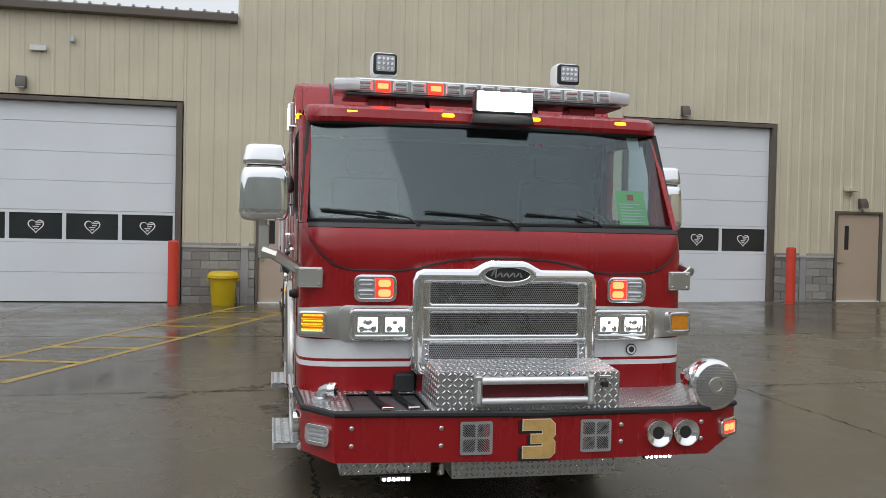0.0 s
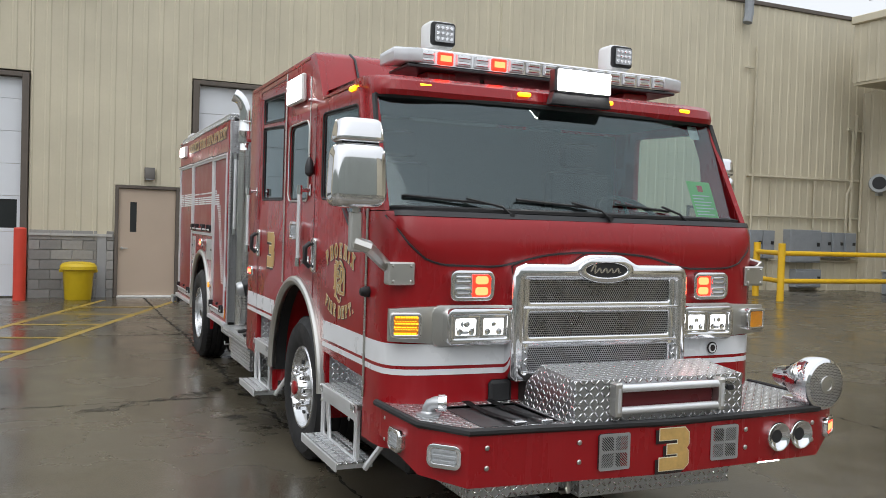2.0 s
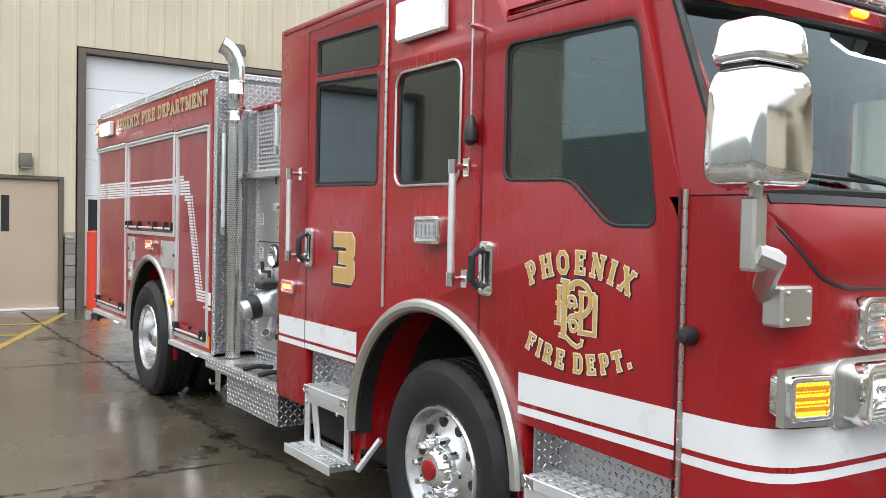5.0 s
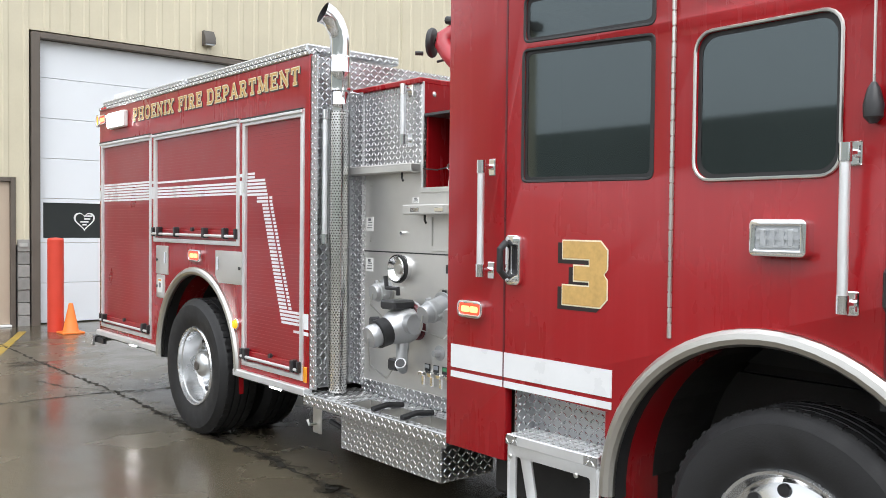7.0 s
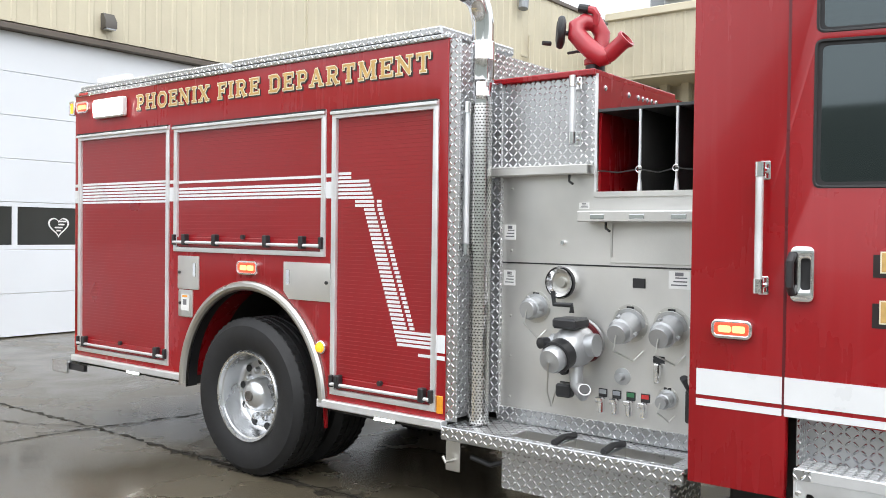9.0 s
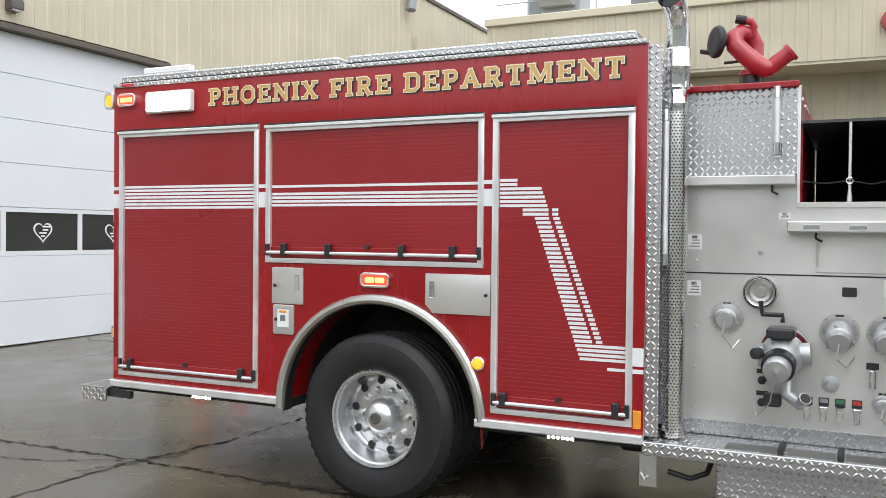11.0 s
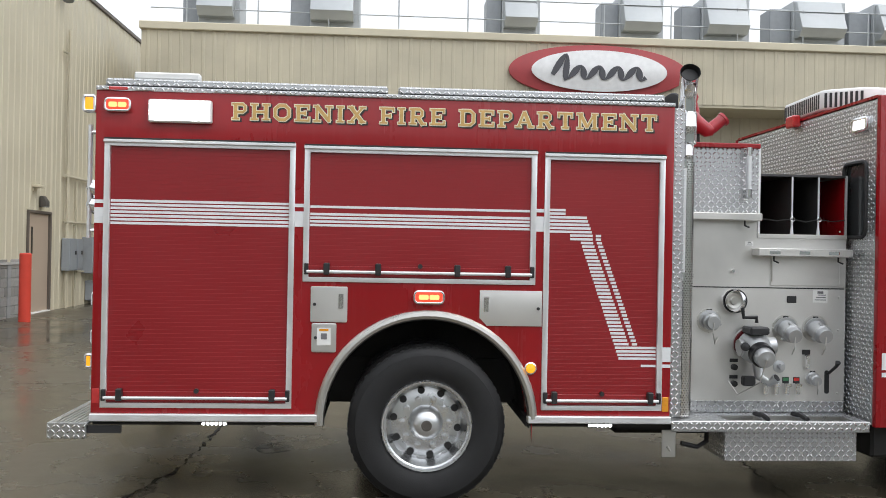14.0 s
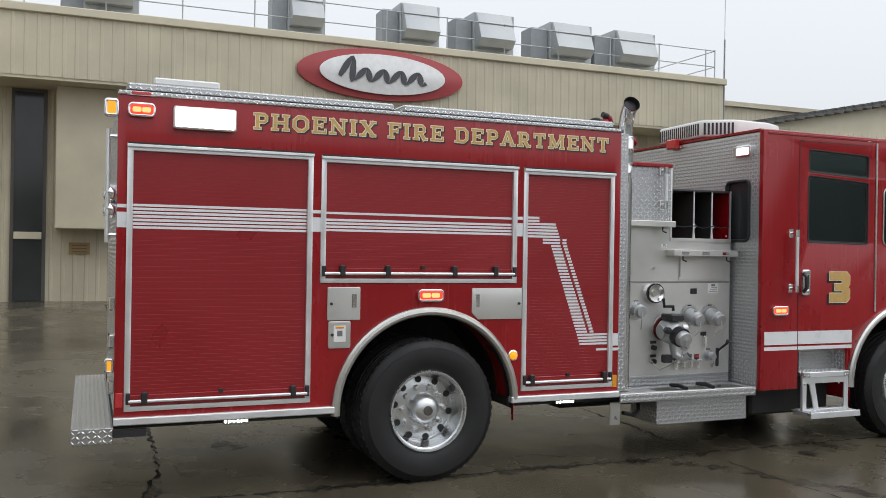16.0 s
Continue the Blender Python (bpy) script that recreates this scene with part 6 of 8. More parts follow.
bump = tp("bumper", bm, RED, "red painted steel front bumper")
bm = B()
pts = [Vector((x, y, hi + 0.012)) for x, y in BP]
tube(bm, pts, 0.019, 8)
tp("bumper_edge", bm, BLACK, "black rubber edge trim", bump)
TX0, TX1, TY0, TY1 = 0.46, 0.88, 4.70, 5.16
tp("bumper_deck", plate([(x, y) for x, y in BP], [[(TX0, TY0), (TX1, TY0), (TX1, TY1), (TX0, TY1)]], 0.012, Matrix.Translation((0, 0, 0.742))), TREAD, "bright tread plate bumper deck")
tray = tp("hose_tray", box(B(), TX0, TX1, TY0, TY1, 0.60, 0.61), TRAYGREY, "sunken grey hose tray with black straps")
for a, b, c, d in ((TX0 - 0.01, TX0, TY0, TY1), (TX1, TX1 + 0.01, TY0, TY1), (TX0, TX1, TY0 - 0.01, TY0), (TX0, TX1, TY1, TY1 + 0.01)):
    tp("tray_wall", box(B(), a, b, c, d, 0.60, 0.745), TRAYGREY, "", tray)
tp("tray_cover", box(B(), TX0 + 0.01, TX1 - 0.01, TY0 + 0.01, TY1 - 0.01, 0.725, 0.735), TRAYGREY, "", tray)
for x in (0.60, 0.745):
    bm = B()
    prev = None
    for i in range(9):
        f = i / 8
        y = TY1 + 0.04 - f * (TY1 - TY0 + 0.02)
        z = 0.762 - 0.018 * math.sin(math.pi * f)
        v = [bm.verts.new((x + dx + 0.05 * f, y, z)) for dx in (-0.024, 0.024)]
        if prev:
            bm.faces.new((prev[0], prev[1], v[1], v[0]))
        prev = v
    bmesh.ops.solidify(bm, geom=list(bm.faces), thickness=0.005)
    tp("strap", bm, BLACK, "black webbing strap", tray)
    tp("strap_hook", box(B(), x + 0.018, x + 0.082, TY0 - 0.03, TY0 + 0.012, 0.748, 0.764, 0.004), CHROME, "", tray)
    bolts([(x - 0.02, TY1 - 0.01, 0.748), (x + 0.09, TY1 - 0.01, 0.748)], 0.009, tray, (0, 0, 1))
# swivel elbow on the deck
el = tp("swivel_elbow", tube(B(), [(0.315, 5.02, 0.74), (0.315, 5.02, 0.775), (0.32, 5.01, 0.797), (0.335, 4.995, 0.807), (0.375, 4.975, 0.807)], [0.036, 0.032, 0.03, 0.03, 0.036], 14), CAST, "grey cast swivel discharge elbow")
tp("elbow_flange", lathe(B(), [(0, 0), (0.06, 0), (0.06, 0.01), (0.042, 0.014), (0.036, 0.022)], (0.315, 5.02, 0.742), (0, 0, 1), 20), CAST, "", el)
tp("elbow_cap", lathe(B(), [(0.04, -0.03), (0.043, 0.0), (0.036, 0.012), (0, 0.012)], (0.38, 4.972, 0.807), (0.9, -0.45, 0), 18), CHROME, "", el)

# winch box with roller fairlead
bx = tp("winch_box", plate([(-5.12, 0.748), (-4.62, 0.748), (-4.62, 0.95), (-4.95, 0.978), (-5.09, 0.865)], [], 1.045, Matrix(((0, 0, 1, 1.955), (-1, 0, 0, 0), (0, 1, 0, 0), (0, 0, 0, 1))), 0.004), TREAD, "tread plate box on the bumper deck")
tp("fairlead_mouth", box(B(), 1.14, 1.74, 4.606, 4.618, 0.80, 0.905), DARKRED, "dark red roller mouth", bx)
for z in (0.915, 0.805):
    tp("roller", rod(B(), (1.13, 4.575, z), (1.76, 4.575, z), 0.020, 14), ALU, "bright roller", bx)
for x in (1.105, 1.745):
    tp("roller_bracket", box(B(), x, x + 0.04, 4.55, 4.615, 0.775, 0.945, 0.008), STEEL, "", bx)
    tp("roller", rod(B(), (x + 0.02, 4.562, 0.80), (x + 0.02, 4.562, 0.92), 0.016, 12), ALU, "", bx)
tp("latch", box(B(), 1.83, 1.90, 4.603, 4.616, 0.915, 0.935, 0.003), CHROME, "", bx)
tp("latch", box(B(), 1.845, 1.885, 4.60, 4.616, 0.868, 0.90, 0.004), BLACKPL, "", bx)

# numeral, speaker grilles, horns and bolts on the bumper face
def face_y(x):
    return float(np.interp(x, [p[0] for p in BP[1:-1]], [p[1] for p in BP[1:-1]]))


def numeral(m, h, parent, stretch=1.0):
    """A block 3 in gold with cream edge and black drop shade, built from square strokes."""
    w, t = h * 0.86 * stretch, h * 0.27
    c = h * 0.13

    def shape(g):
        o = g
        return [(-w / 2 - o + c * 0, h + o), (w / 2 - c + o * 0.5, h + o), (w / 2 + o, h - c + o * 0.5), (w / 2 + o, h * 0.58), (w / 2 - c * 0.5 + o * 0.6, h * 0.5), (w / 2 + o, h * 0.42), (w / 2 + o, c - o * 0.5), (w / 2 - c + o * 0.5, -o), (-w / 2 - o, -o), (-w / 2 - o, t * 1.1 + o),
                (-w * 0.02 - o * 0 + 0, t * 1.1 + o), (w * 0.12 - o, t * 1.1 + o) if o else (w * 0.12, t * 1.1), (w * 0.12 - o, h * 0.5 - t * 0.42 - o) if o else (w * 0.12, h * 0.5 - t * 0.42), (-w * 0.24 - o, h * 0.5 - t * 0.42 - o), (-w * 0.24 - o, h * 0.5 + t * 0.42 + o), (w * 0.12 - o, h * 0.5 + t * 0.42 + o), (w * 0.12 - o, h - t - o), (-w / 2 - o, h - t - o)]
    o = part("numeral", plate([(x, y) for x, y in shape(0.0)], [], 0.002, m @ Matrix.Translation((0, 0, 0.0045))), GOLD, parent, "gold numeral 3 with cream edge and black shade")
    part("numeral_edge", plate([(x, y) for x, y in shape(h * 0.022)], [], 0.001, m @ Matrix.Translation((0, 0, 0.0022))), CREAM, o)
    part("numeral_shade", plate([(x - h * 0.085, y - h * 0.055) for x, y in shape(h * 0.03)], [], 0.0008, m @ Matrix.Translation((0, 0, 0.0010))), SHADE, o)
    return o


numeral(FRONT(1.467, face_y(1.46) - 0.0015, 0.495), 0.21, bump, 1.0)
for cx in (1.12, 1.80):
    y = face_y(cx) - 0.003
    sp = tp("speaker_grille", plate(rrect(-0.088, -0.088, 0.088, 0.088, 0.012), [], 0.008, FRONT(cx, y, 0.607), 0.002), BLACKPL, "square slotted speaker grille", bump)
    slots, g, S, w = [], 0.003, 0.078, 0.0022
    for sx in (-1, 1):
        for sz in (-1, 1):
            for k in range(-5, 6):
                c = k * 0.0132
                u0, u1 = max(g, g - c) + 0.003, min(S, S - c) - 0.003
                if u1 - u0 > 0.01:
                    slots.append([(sx * p, sz * q) for p, q in ((u0 + w, u0 + c - w), (u1 + w, u1 + c - w), (u1 - w, u1 + c + w), (u0 - w, u0 + c + w))])
    bm = plate(rrect(-0.09, -0.09, 0.09, 0.09, 0.012), slots, 0.004, FRONT(cx, y - 0.009, 0.607))
    part("grille_slats", bm, CAST, bump, "grey slotted cover")
for cx in (2.185, 2.355):
    y = face_y(cx)
    h = tp("air_horn", lathe(B(), [(0.079, -0.004), (0.080, 0.020), (0.076, 0.026), (0.070, 0.025), (0.060, 0.017), (0.048, 0.009), (0.036, 0.004)], (cx, y - 0.001, 0.605), (0, -1, 0), 32), CHROME, "chrome trumpet horn mouth", bump, 60)
    part("horn_throat", lathe(B(), [(0.037, 0.0035), (0.02, 0.003), (0, 0.003)], (cx, y - 0.001, 0.605), (0, -1, 0), 20), BLACK, bump)
bolts([(x, face_y(x) - 0.001, z) for x in (0.45, 0.93, 1.955, 2.455) for z in (0.565, 0.66)], 0.013, bump)
ang = math.degrees(math.atan2(4.86 - 4.64, 0.36 - 0.20))
lamp("corner_lamp", FRONT(0.29, 4.74, 0.61) @ Matrix.Rotation(radians(-ang * 0.85), 4, "Y"), 0.165, 0.105, LENS, "clear ribbed corner lamp", 0.03, CHROME, 0.014, 0.03)
lamp("corner_lamp", FRONT(2.66, 4.70, 0.61) @ Matrix.Rotation(radians(30), 4, "Y"), 0.15, 0.10, LIT_RED, "glowing red corner lamp", 0.03, CHROME, 0.012, 0.025)
lamp("corner_lamp", SIDE(0.186, 5.08, 0.615), 0.14, 0.105, LENS, "clear corner lamp", 0.035, CHROME, 0.014, 0.03)
bolts([(0.186, 5.28, 0.68), (0.186, 5.28, 0.57)], 0.012, bump, (-1, 0, 0))
# under the bumper
tp("lower_plate", box(B(), 0.40, 0.90, 4.72, 5.1, 0.385, 0.475, 0.003), TREAD, "tread plate below the bumper")
tp("lower_plate", box(B(), 1.02, 1.98, 4.72, 5.2, 0.345, 0.475, 0.003), TREAD, "tread plate below the bumper")
tp("tow_eye", tube(B(), [(0.965, 4.8, 0.47), (0.965, 4.74, 0.42), (0.965, 4.74, 0.38), (0.965, 4.8, 0.36)], 0.016, 8), STEEL)


def ground_light(x0, x1, y0, y1, z):
    g = tp("ground_light", box(B(), x0, x1, y0, y1, z, z + 0.035, 0.012, 2), BLACKPL, "black bar lamp with lit white diodes")
    long_x = (x1 - x0) > (y1 - y0)
    for k in range(6):
        f = (k + 0.7) / 6.4
        if long_x:
            q = (x0 + (x1 - x0) * f, y0)
            b = box(B(), q[0] - 0.009, q[0] + 0.009, y0 - 0.004, y0 + 0.002, z + 0.008, z + 0.025, 0.003)
        else:
            q = (x0, y0 + (y1 - y0) * f)
            b = box(B(), x0 - 0.004, x0 + 0.002, q[1] - 0.009, q[1] + 0.009, z + 0.008, z + 0.025, 0.003)
        tp("diode", b, LIT_WHITE, "", g)


ground_light(0.62, 0.79, 4.70, 4.74, 0.345)
ground_light(2.15, 2.33, 4.70, 4.74, 0.425)
ground_light(BODX + 0.03, BODX + 0.07, 13.32, 13.50, 0.515)
ground_light(BODX + 0.03, BODX + 0.07, 10.72, 10.90, 0.515)

# mechanical siren
sc = (2.535, 4.60, 0.868)
si = tp("siren", lathe(B(), [(0, 0.34), (0.05, 0.34), (0.062, 0.30), (0.07, 0.24), (0.105, 0.18), (0.118, 0.15), (0.118, 0.13), (0.14, 0.12), (0.147, 0.10), (0.147, 0.015), (0.14, 0.0), (0.125, -0.008)], sc, (0, 1, 0), 40), CHROME, "large chrome mechanical siren")
tp("siren_mesh", lathe(B(), [(0.126, -0.006), (0.07, -0.014), (0, -0.016)], sc, (0, 1, 0), 40), SPEAK, "perforated siren face", si)
tp("siren_hub", lathe(B(), [(0.052, -0.012), (0.05, -0.022), (0.03, -0.024), (0.028, -0.018), (0, -0.018)], sc, (0, 1, 0), 24), STEEL, "", si)
tp("siren_foot", box(B(), 2.48, 2.59, 4.66, 4.86, 0.745, 0.765, 0.004), CHROME, "", si)
bm = B()
for k in range(14):
    a = k * math.tau / 14
    rod(bm, (sc[0] + 0.108 * math.cos(a), sc[1] + 0.145, sc[2] + 0.108 * math.sin(a)), (sc[0] + 0.075 * math.cos(a), sc[1] + 0.235, sc[2] + 0.075 * math.sin(a)), 0.008, 6)
tp("siren_louvre", bm, BLACKPL, "", si)

# wipers
def ws_y(x, z):
    r = pane(z, -0.006)
    return float(np.interp(x, [p[0] for p in r], [p[1] for p in r]))


for x0, x1, xp in ((0.31, 0.92, 0.90), (0.95, 1.52, 1.53), (1.60, 2.15, 2.13)):
    za, zb = 1.845, 1.815
    w = tp("wiper", tube(B(), [(x0, ws_y(x0, za) - 0.02, za), (xp - 0.12, ws_y(xp, zb) - 0.024, zb), ], 0.008, 6), BLACK, "black wiper blade and arm")
    tp("wiper_arm", tube(B(), [(x0 + 0.34, ws_y(x0 + 0.34, 1.84) - 0.035, 1.84), (xp - 0.06, ws_y(xp, 1.80) - 0.045, 1.80), (xp, ws_y(xp, 1.77) - 0.03, 1.755)], 0.007, 6), BLACK, "", w)
    tp("wiper_pivot", rod(B(), (xp, ws_y(xp, 1.77) - 0.045, 1.755), (xp, ws_y(xp, 1.77) + 0.01, 1.755), 0.014, 10), BLACK, "", w)

# card and tag behind the windscreen
def on_glass(bm, x0, x1, z0, z1, gap=0.016):
    """A thin sheet that leans with the windscreen, just behind it."""
    v = [bm.verts.new((x, ws_y(x, z) + gap, z)) for x, z in ((x0, z0), (x1, z0), (x1, z1), (x0, z1))]
    bm.faces.new(v)
    bmesh.ops.solidify(bm, geom=list(bm.faces), thickness=0.0015)
    return bm


c = tp("inspection_card", on_glass(B(), 2.265, 2.49, 1.79, 2.02), PAPER, "green printed card behind the windscreen")
tp("card_dot", on_glass(B(), 2.35, 2.40, 1.955, 1.995, 0.012), REDDOT, "", c)
for k in range(7):
    tp("card_bar", on_glass(B(), 2.285, 2.285 + (0.17, 0.12, 0.18, 0.15, 0.17, 0.10, 0.16)[k], 1.805 + k * 0.02, 1.812 + k * 0.02, 0.012), LABEL, "", c)
tp("window_tag", on_glass(B(), 2.43, 2.52, 2.31, 2.40), LABEL)

# brow marker lamps
for x, y in ((0.52, 5.685), (1.145, 5.645), (1.735, 5.645), (2.358, 5.675)):
    tp("marker_lamp", box(B(), x - 0.042, x + 0.042, y - 0.015, y + 0.03, 2.472, 2.497, 0.008), LIT_AMBER, "small lit amber marker")
tp("marker_lamp", box(B(), CABX - 0.018, CABX + 0.02, 5.92, 6.02, 2.46, 2.49, 0.008), LIT_AMBER, "small lit amber marker")

# ---- light bar, spot lamps and brow flood ----
LB0, LB1, LBY, LBZ = 0.43, 2.52, 6.05, 2.70
lb = tp("light_bar", box(B(), LB0 + 0.12, LB1 - 0.12, LBY - 0.13, LBY + 0.15, LBZ - 0.055, LBZ + 0.05, 0.01), CHROME, "long clear-domed light bar, some modules glowing red")
for s, x in ((-1, LB0), (1, LB1)):
    pts = [(x, -0.10), (x - s * 0.14, -0.14), (x - s * 0.14, 0.17), (x, 0.12)]
    tp("bar_end", plate(pts if s < 0 else pts[::-1], [], 0.09, Matrix.Translation((0, LBY, LBZ + 0.045)), 0.015), LENS_BAR, "clear domed bar end", lb, 60)
tp("bar_base", box(B(), LB0 + 0.06, LB1 - 0.06, LBY - 0.15, LBY + 0.17, LBZ - 0.075, LBZ - 0.055, 0.006), BLACKPL, "", lb)
mods = 15
for k in range(mods):
    x = LB0 + 0.13 + (LB1 - LB0 - 0.26) * (k + 0.5) / mods
    w = (LB1 - LB0 - 0.26) / mods
    lit = k in (1, 4)
    tp("module", box(B(), x - w * 0.42, x + w * 0.42, LBY - 0.142, LBY - 0.13, LBZ - 0.04, LBZ + 0.035, 0.006), LIT_RED if lit else LENS_BAR, "", lb)
    if lit:
        tp("led_core", box(B(), x - w * 0.3, x + w * 0.3, LBY - 0.145, LBY - 0.141, LBZ - 0.02, LBZ + 0.016), LIT_HOT, "", lb)
    if not lit:
        for q in (-0.02, 0.016):
            tp("diode", box(B(), x - w * 0.34, x + w * 0.34, LBY - 0.148, LBY - 0.141, LBZ + q - 0.008, LBZ + q + 0.012, 0.004), CHROME, "", lb)
for x in (0.75, 2.2):
    tp("bar_foot", box(B(), x - 0.1, x + 0.1, LBY - 0.06, LBY + 0.1, 2.54, LBZ - 0.07, 0.01), RED, "", lb)
for x in (1.1, 1.9):
    tp("bar_stay", rod(B(), (x, LBY + 0.05, 2.54), (x - 0.02, LBY + 0.05, LBZ - 0.07), 0.015, 8), BLACKPL, "", lb)
tp("riser_plate", box(B(), 0.85, 2.05, LBY + 0.12, LBY + 0.14, 2.545, 2.60), WHITEPL)
for cx in (0.77, 2.10):
    s = tp("spot_lamp", box(B(), cx - 0.09, cx + 0.09, LBY - 0.02, LBY + 0.15, 2.785, 2.955, 0.035, 3), WHITEPL, "white remote spot lamp on a pedestal")
    tp("spot_face", plate(rrect(-0.078, -0.068, 0.078, 0.068, 0.018), [], 0.02, FRONT(cx, LBY - 0.028, 2.87), 0.004), BLACKPL, "", s)
    tp("spot_lens", plate(rrect(-0.064, -0.054, 0.064, 0.054, 0.012), [], 0.004, FRONT(cx, LBY - 0.049, 2.87)), LENS, "", s)
    for i in range(3):
        for j in range(4):
            tp("diode", lathe(B(), [(0.012, 0), (0.009, 0.004), (0, 0.004)], (cx - 0.045 + 0.03 * j, LBY - 0.053, 2.838 + 0.032 * i), (0, -1, 0), 8), CHROME, "", s)
    tp("spot_foot", lathe(B(), [(0.10, 0), (0.095, 0.02), (0.06, 0.035), (0.055, 0.06), (0, 0.06)], (cx, LBY + 0.05, LBZ + 0.045), (0, 0, 1), 20), WHITEPL, "", s)
fl = tp("brow_flood", box(B(), 1.30, 1.70, 5.55, 5.63, 2.503, 2.652, 0.012), BLACKPL, "large lit white flood lamp on the brow")
tp("flood_lens", box(B(), 1.315, 1.685, 5.535, 5.552, 2.515, 2.64, 0.006), LIT_WHITE, "", fl)
tp("flood_bracket", plate([(-0.21, 2.44), (0.21, 2.44), (0.19, 2.51), (-0.19, 2.51)], [], 0.06, FRONT(1.5, 5.57, 0), 0.004), BLACKPL, "black bracket under the flood lamp", fl)

# ---- mirrors ----
def pillow(bm, c, half, e1=0.32, e2=0.42, nu=36, nv=20, swell=0.0):
    """A block with swollen sides and soft corners; swell widens it towards its foot."""
    f = lambda v, e: math.copysign(abs(v) ** e, v)
    rings = []
    for j in range(nv + 1):
        b = -math.pi / 2 + math.pi * j / nv
        cz, rz = f(math.sin(b), e1), abs(math.cos(b)) ** e1
        k = rz * (1 - swell * cz)
        rings.append([bm.verts.new((c[0] + half[0] * k * f(math.cos(a), e2), c[1] + half[1] * k * f(math.sin(a), e2), c[2] + half[2] * cz)) for a in [i * math.tau / nu for i in range(nu)]])
    for a, b in zip(rings, rings[1:]):
        for i in range(nu):
            bm.faces.new((a[i], a[(i + 1) % nu], b[(i + 1) % nu], b[i]))
    bmesh.ops.remove_doubles(bm, verts=bm.verts, dist=1e-5)
    return bm


def mirror(s, cx, cy, w=0.135):
    x = cx
    r = tp("mirror", pillow(B(), (x, cy - 0.005, 1.922), (w * 1.04, 0.095, 0.162), 0.36, 0.46, swell=0.05), CHROME, "chrome mirror head on a steel arm", sharp=60)
    tp("upper_mirror", pillow(B(), (x, cy - 0.003, 2.145), (w * 0.88, 0.08, 0.062), 0.34, 0.42, swell=0.10), CHROME, "", r, 60)
    tp("mirror_gap", box(B(), x - w * 0.72, x + w * 0.72, cy - 0.05, cy + 0.05, 2.06, 2.10), BLACKPL, "", r)
    tp("mirror_post", join(box(B(), x - 0.028, x + 0.032, cy - 0.02, cy + 0.03, 1.54, 1.742, 0.008), rod(B(), (x + 0.002, cy, 1.73), (x + 0.002, cy, 1.80), 0.018, 12)), STEEL, "", r)
    e = CABX if s < 0 else FARX
    tp("mirror_arm", tube(B(), [(x + 0.0, cy, 1.585), (x + s * -0.06, cy - 0.02, 1.57), (e + s * 0.03, 5.32, 1.49), (e + s * -0.02, 5.34, 1.45)], [0.035, 0.035, 0.032, 0.03], 8), STEEL, "", r)
    tp("mirror_bracket", box(B(), e - 0.012 if s < 0 else e - 0.14, e + 0.14 if s < 0 else e + 0.012, 5.268, 5.34, 1.37, 1.49, 0.008), STEEL, "", r)
    for dx, dz in ((0.015, 1.39), (0.115, 1.39), (0.015, 1.47), (0.115, 1.47)):
        bolts([(e + dx if s < 0 else e - dx, 5.268, dz)], 0.008, r)


mirror(-1, -0.03, 5.22)
mirror(1, 2.76, 5.80, 0.10)
tp("side_knob", lathe(B(), [(0.03, 0), (0.032, 0.02), (0.02, 0.05), (0, 0.055)], (CABX, 5.60, 1.31), (-1, 0, 0), 14), BLACK)


# ---- cab side fittings ----
def grab(x, y, z0, z1, d=0.075, label="knurled bright grab bar"):
    r = tp("grab_bar", rod(B(), (x - d, y, z0), (x - d, y, z1), 0.017, 14), ALU, label)
    for z in (z0 + 0.03, z1 - 0.03):
        tp("stanchion", rod(B(), (x, y, z), (x - d, y, z), 0.014, 10), CHROME, "", r)
        tp("stanchion_foot", box(B(), x - 0.008, x + 0.002, y - 0.022, y + 0.022, z - 0.04, z + 0.04, 0.004), CHROME, "", r)
        tp("stanchion_cap", rod(B(), (x - d, y, z - 0.03), (x - d, y, z + 0.03), 0.021, 12), CHROME, "", r)


grab(CABX, 8.585, 1.41, 1.96)
grab(CABX, 6.865, 1.38, 1.93)


def door_handle(y, z):
    r = tp("door_handle", plate(rrect(-0.045, -0.11, 0.04, 0.11, 0.02), [rrect(-0.012, -0.07, 0.034, 0.07, 0.015)], 0.03, SIDE(CABX - 0.025, y, z), 0.006), CHROME, "chrome paddle door handle")
    tp("handle_recess", plate(rrect(-0.012, -0.07, 0.045, 0.07, 0.015), [], 0.01, SIDE(CABX - 0.002, y, z)), BLACK, "", r)
    tp("handle_grip", tube(B(), [(CABX - 0.03, y + 0.04, z - 0.08), (CABX - 0.065, y + 0.04, z - 0.05), (CABX - 0.065, y + 0.04, z + 0.05), (CABX - 0.03, y + 0.04, z + 0.08)], 0.017, 10), BLACKPL, "", r)


door_handle(8.42, 1.495)
door_handle(6.685, 1.465)
lamp("side_warning_lamp", SIDE(CABX - 0.001, 7.105, 1.62), 0.20, 0.12, LENS, "rectangular clear side warning lamp", 0.055, CHROME, 0.014, 0.015)
for k in range(4):
    tp("diode", box(B(), CABX - 0.056, CABX - 0.046, 7.045 + 0.034 * k, 7.067 + 0.034 * k, 1.59, 1.65, 0.003), LENS, "")
lamp("side_marker_lamp", SIDE(CABX - 0.001, 8.71, 1.245), 0.17, 0.075, LIT_RED, "lit red side lamp in chrome bezel", 0.03, CHROME, 0.007, 0.025)
fl = tp("side_flood", box(B(), CABX - 0.04, CABX, 7.02, 7.44, 2.525, 2.72, 0.012), WHITEPL, "lit white side flood lamp")
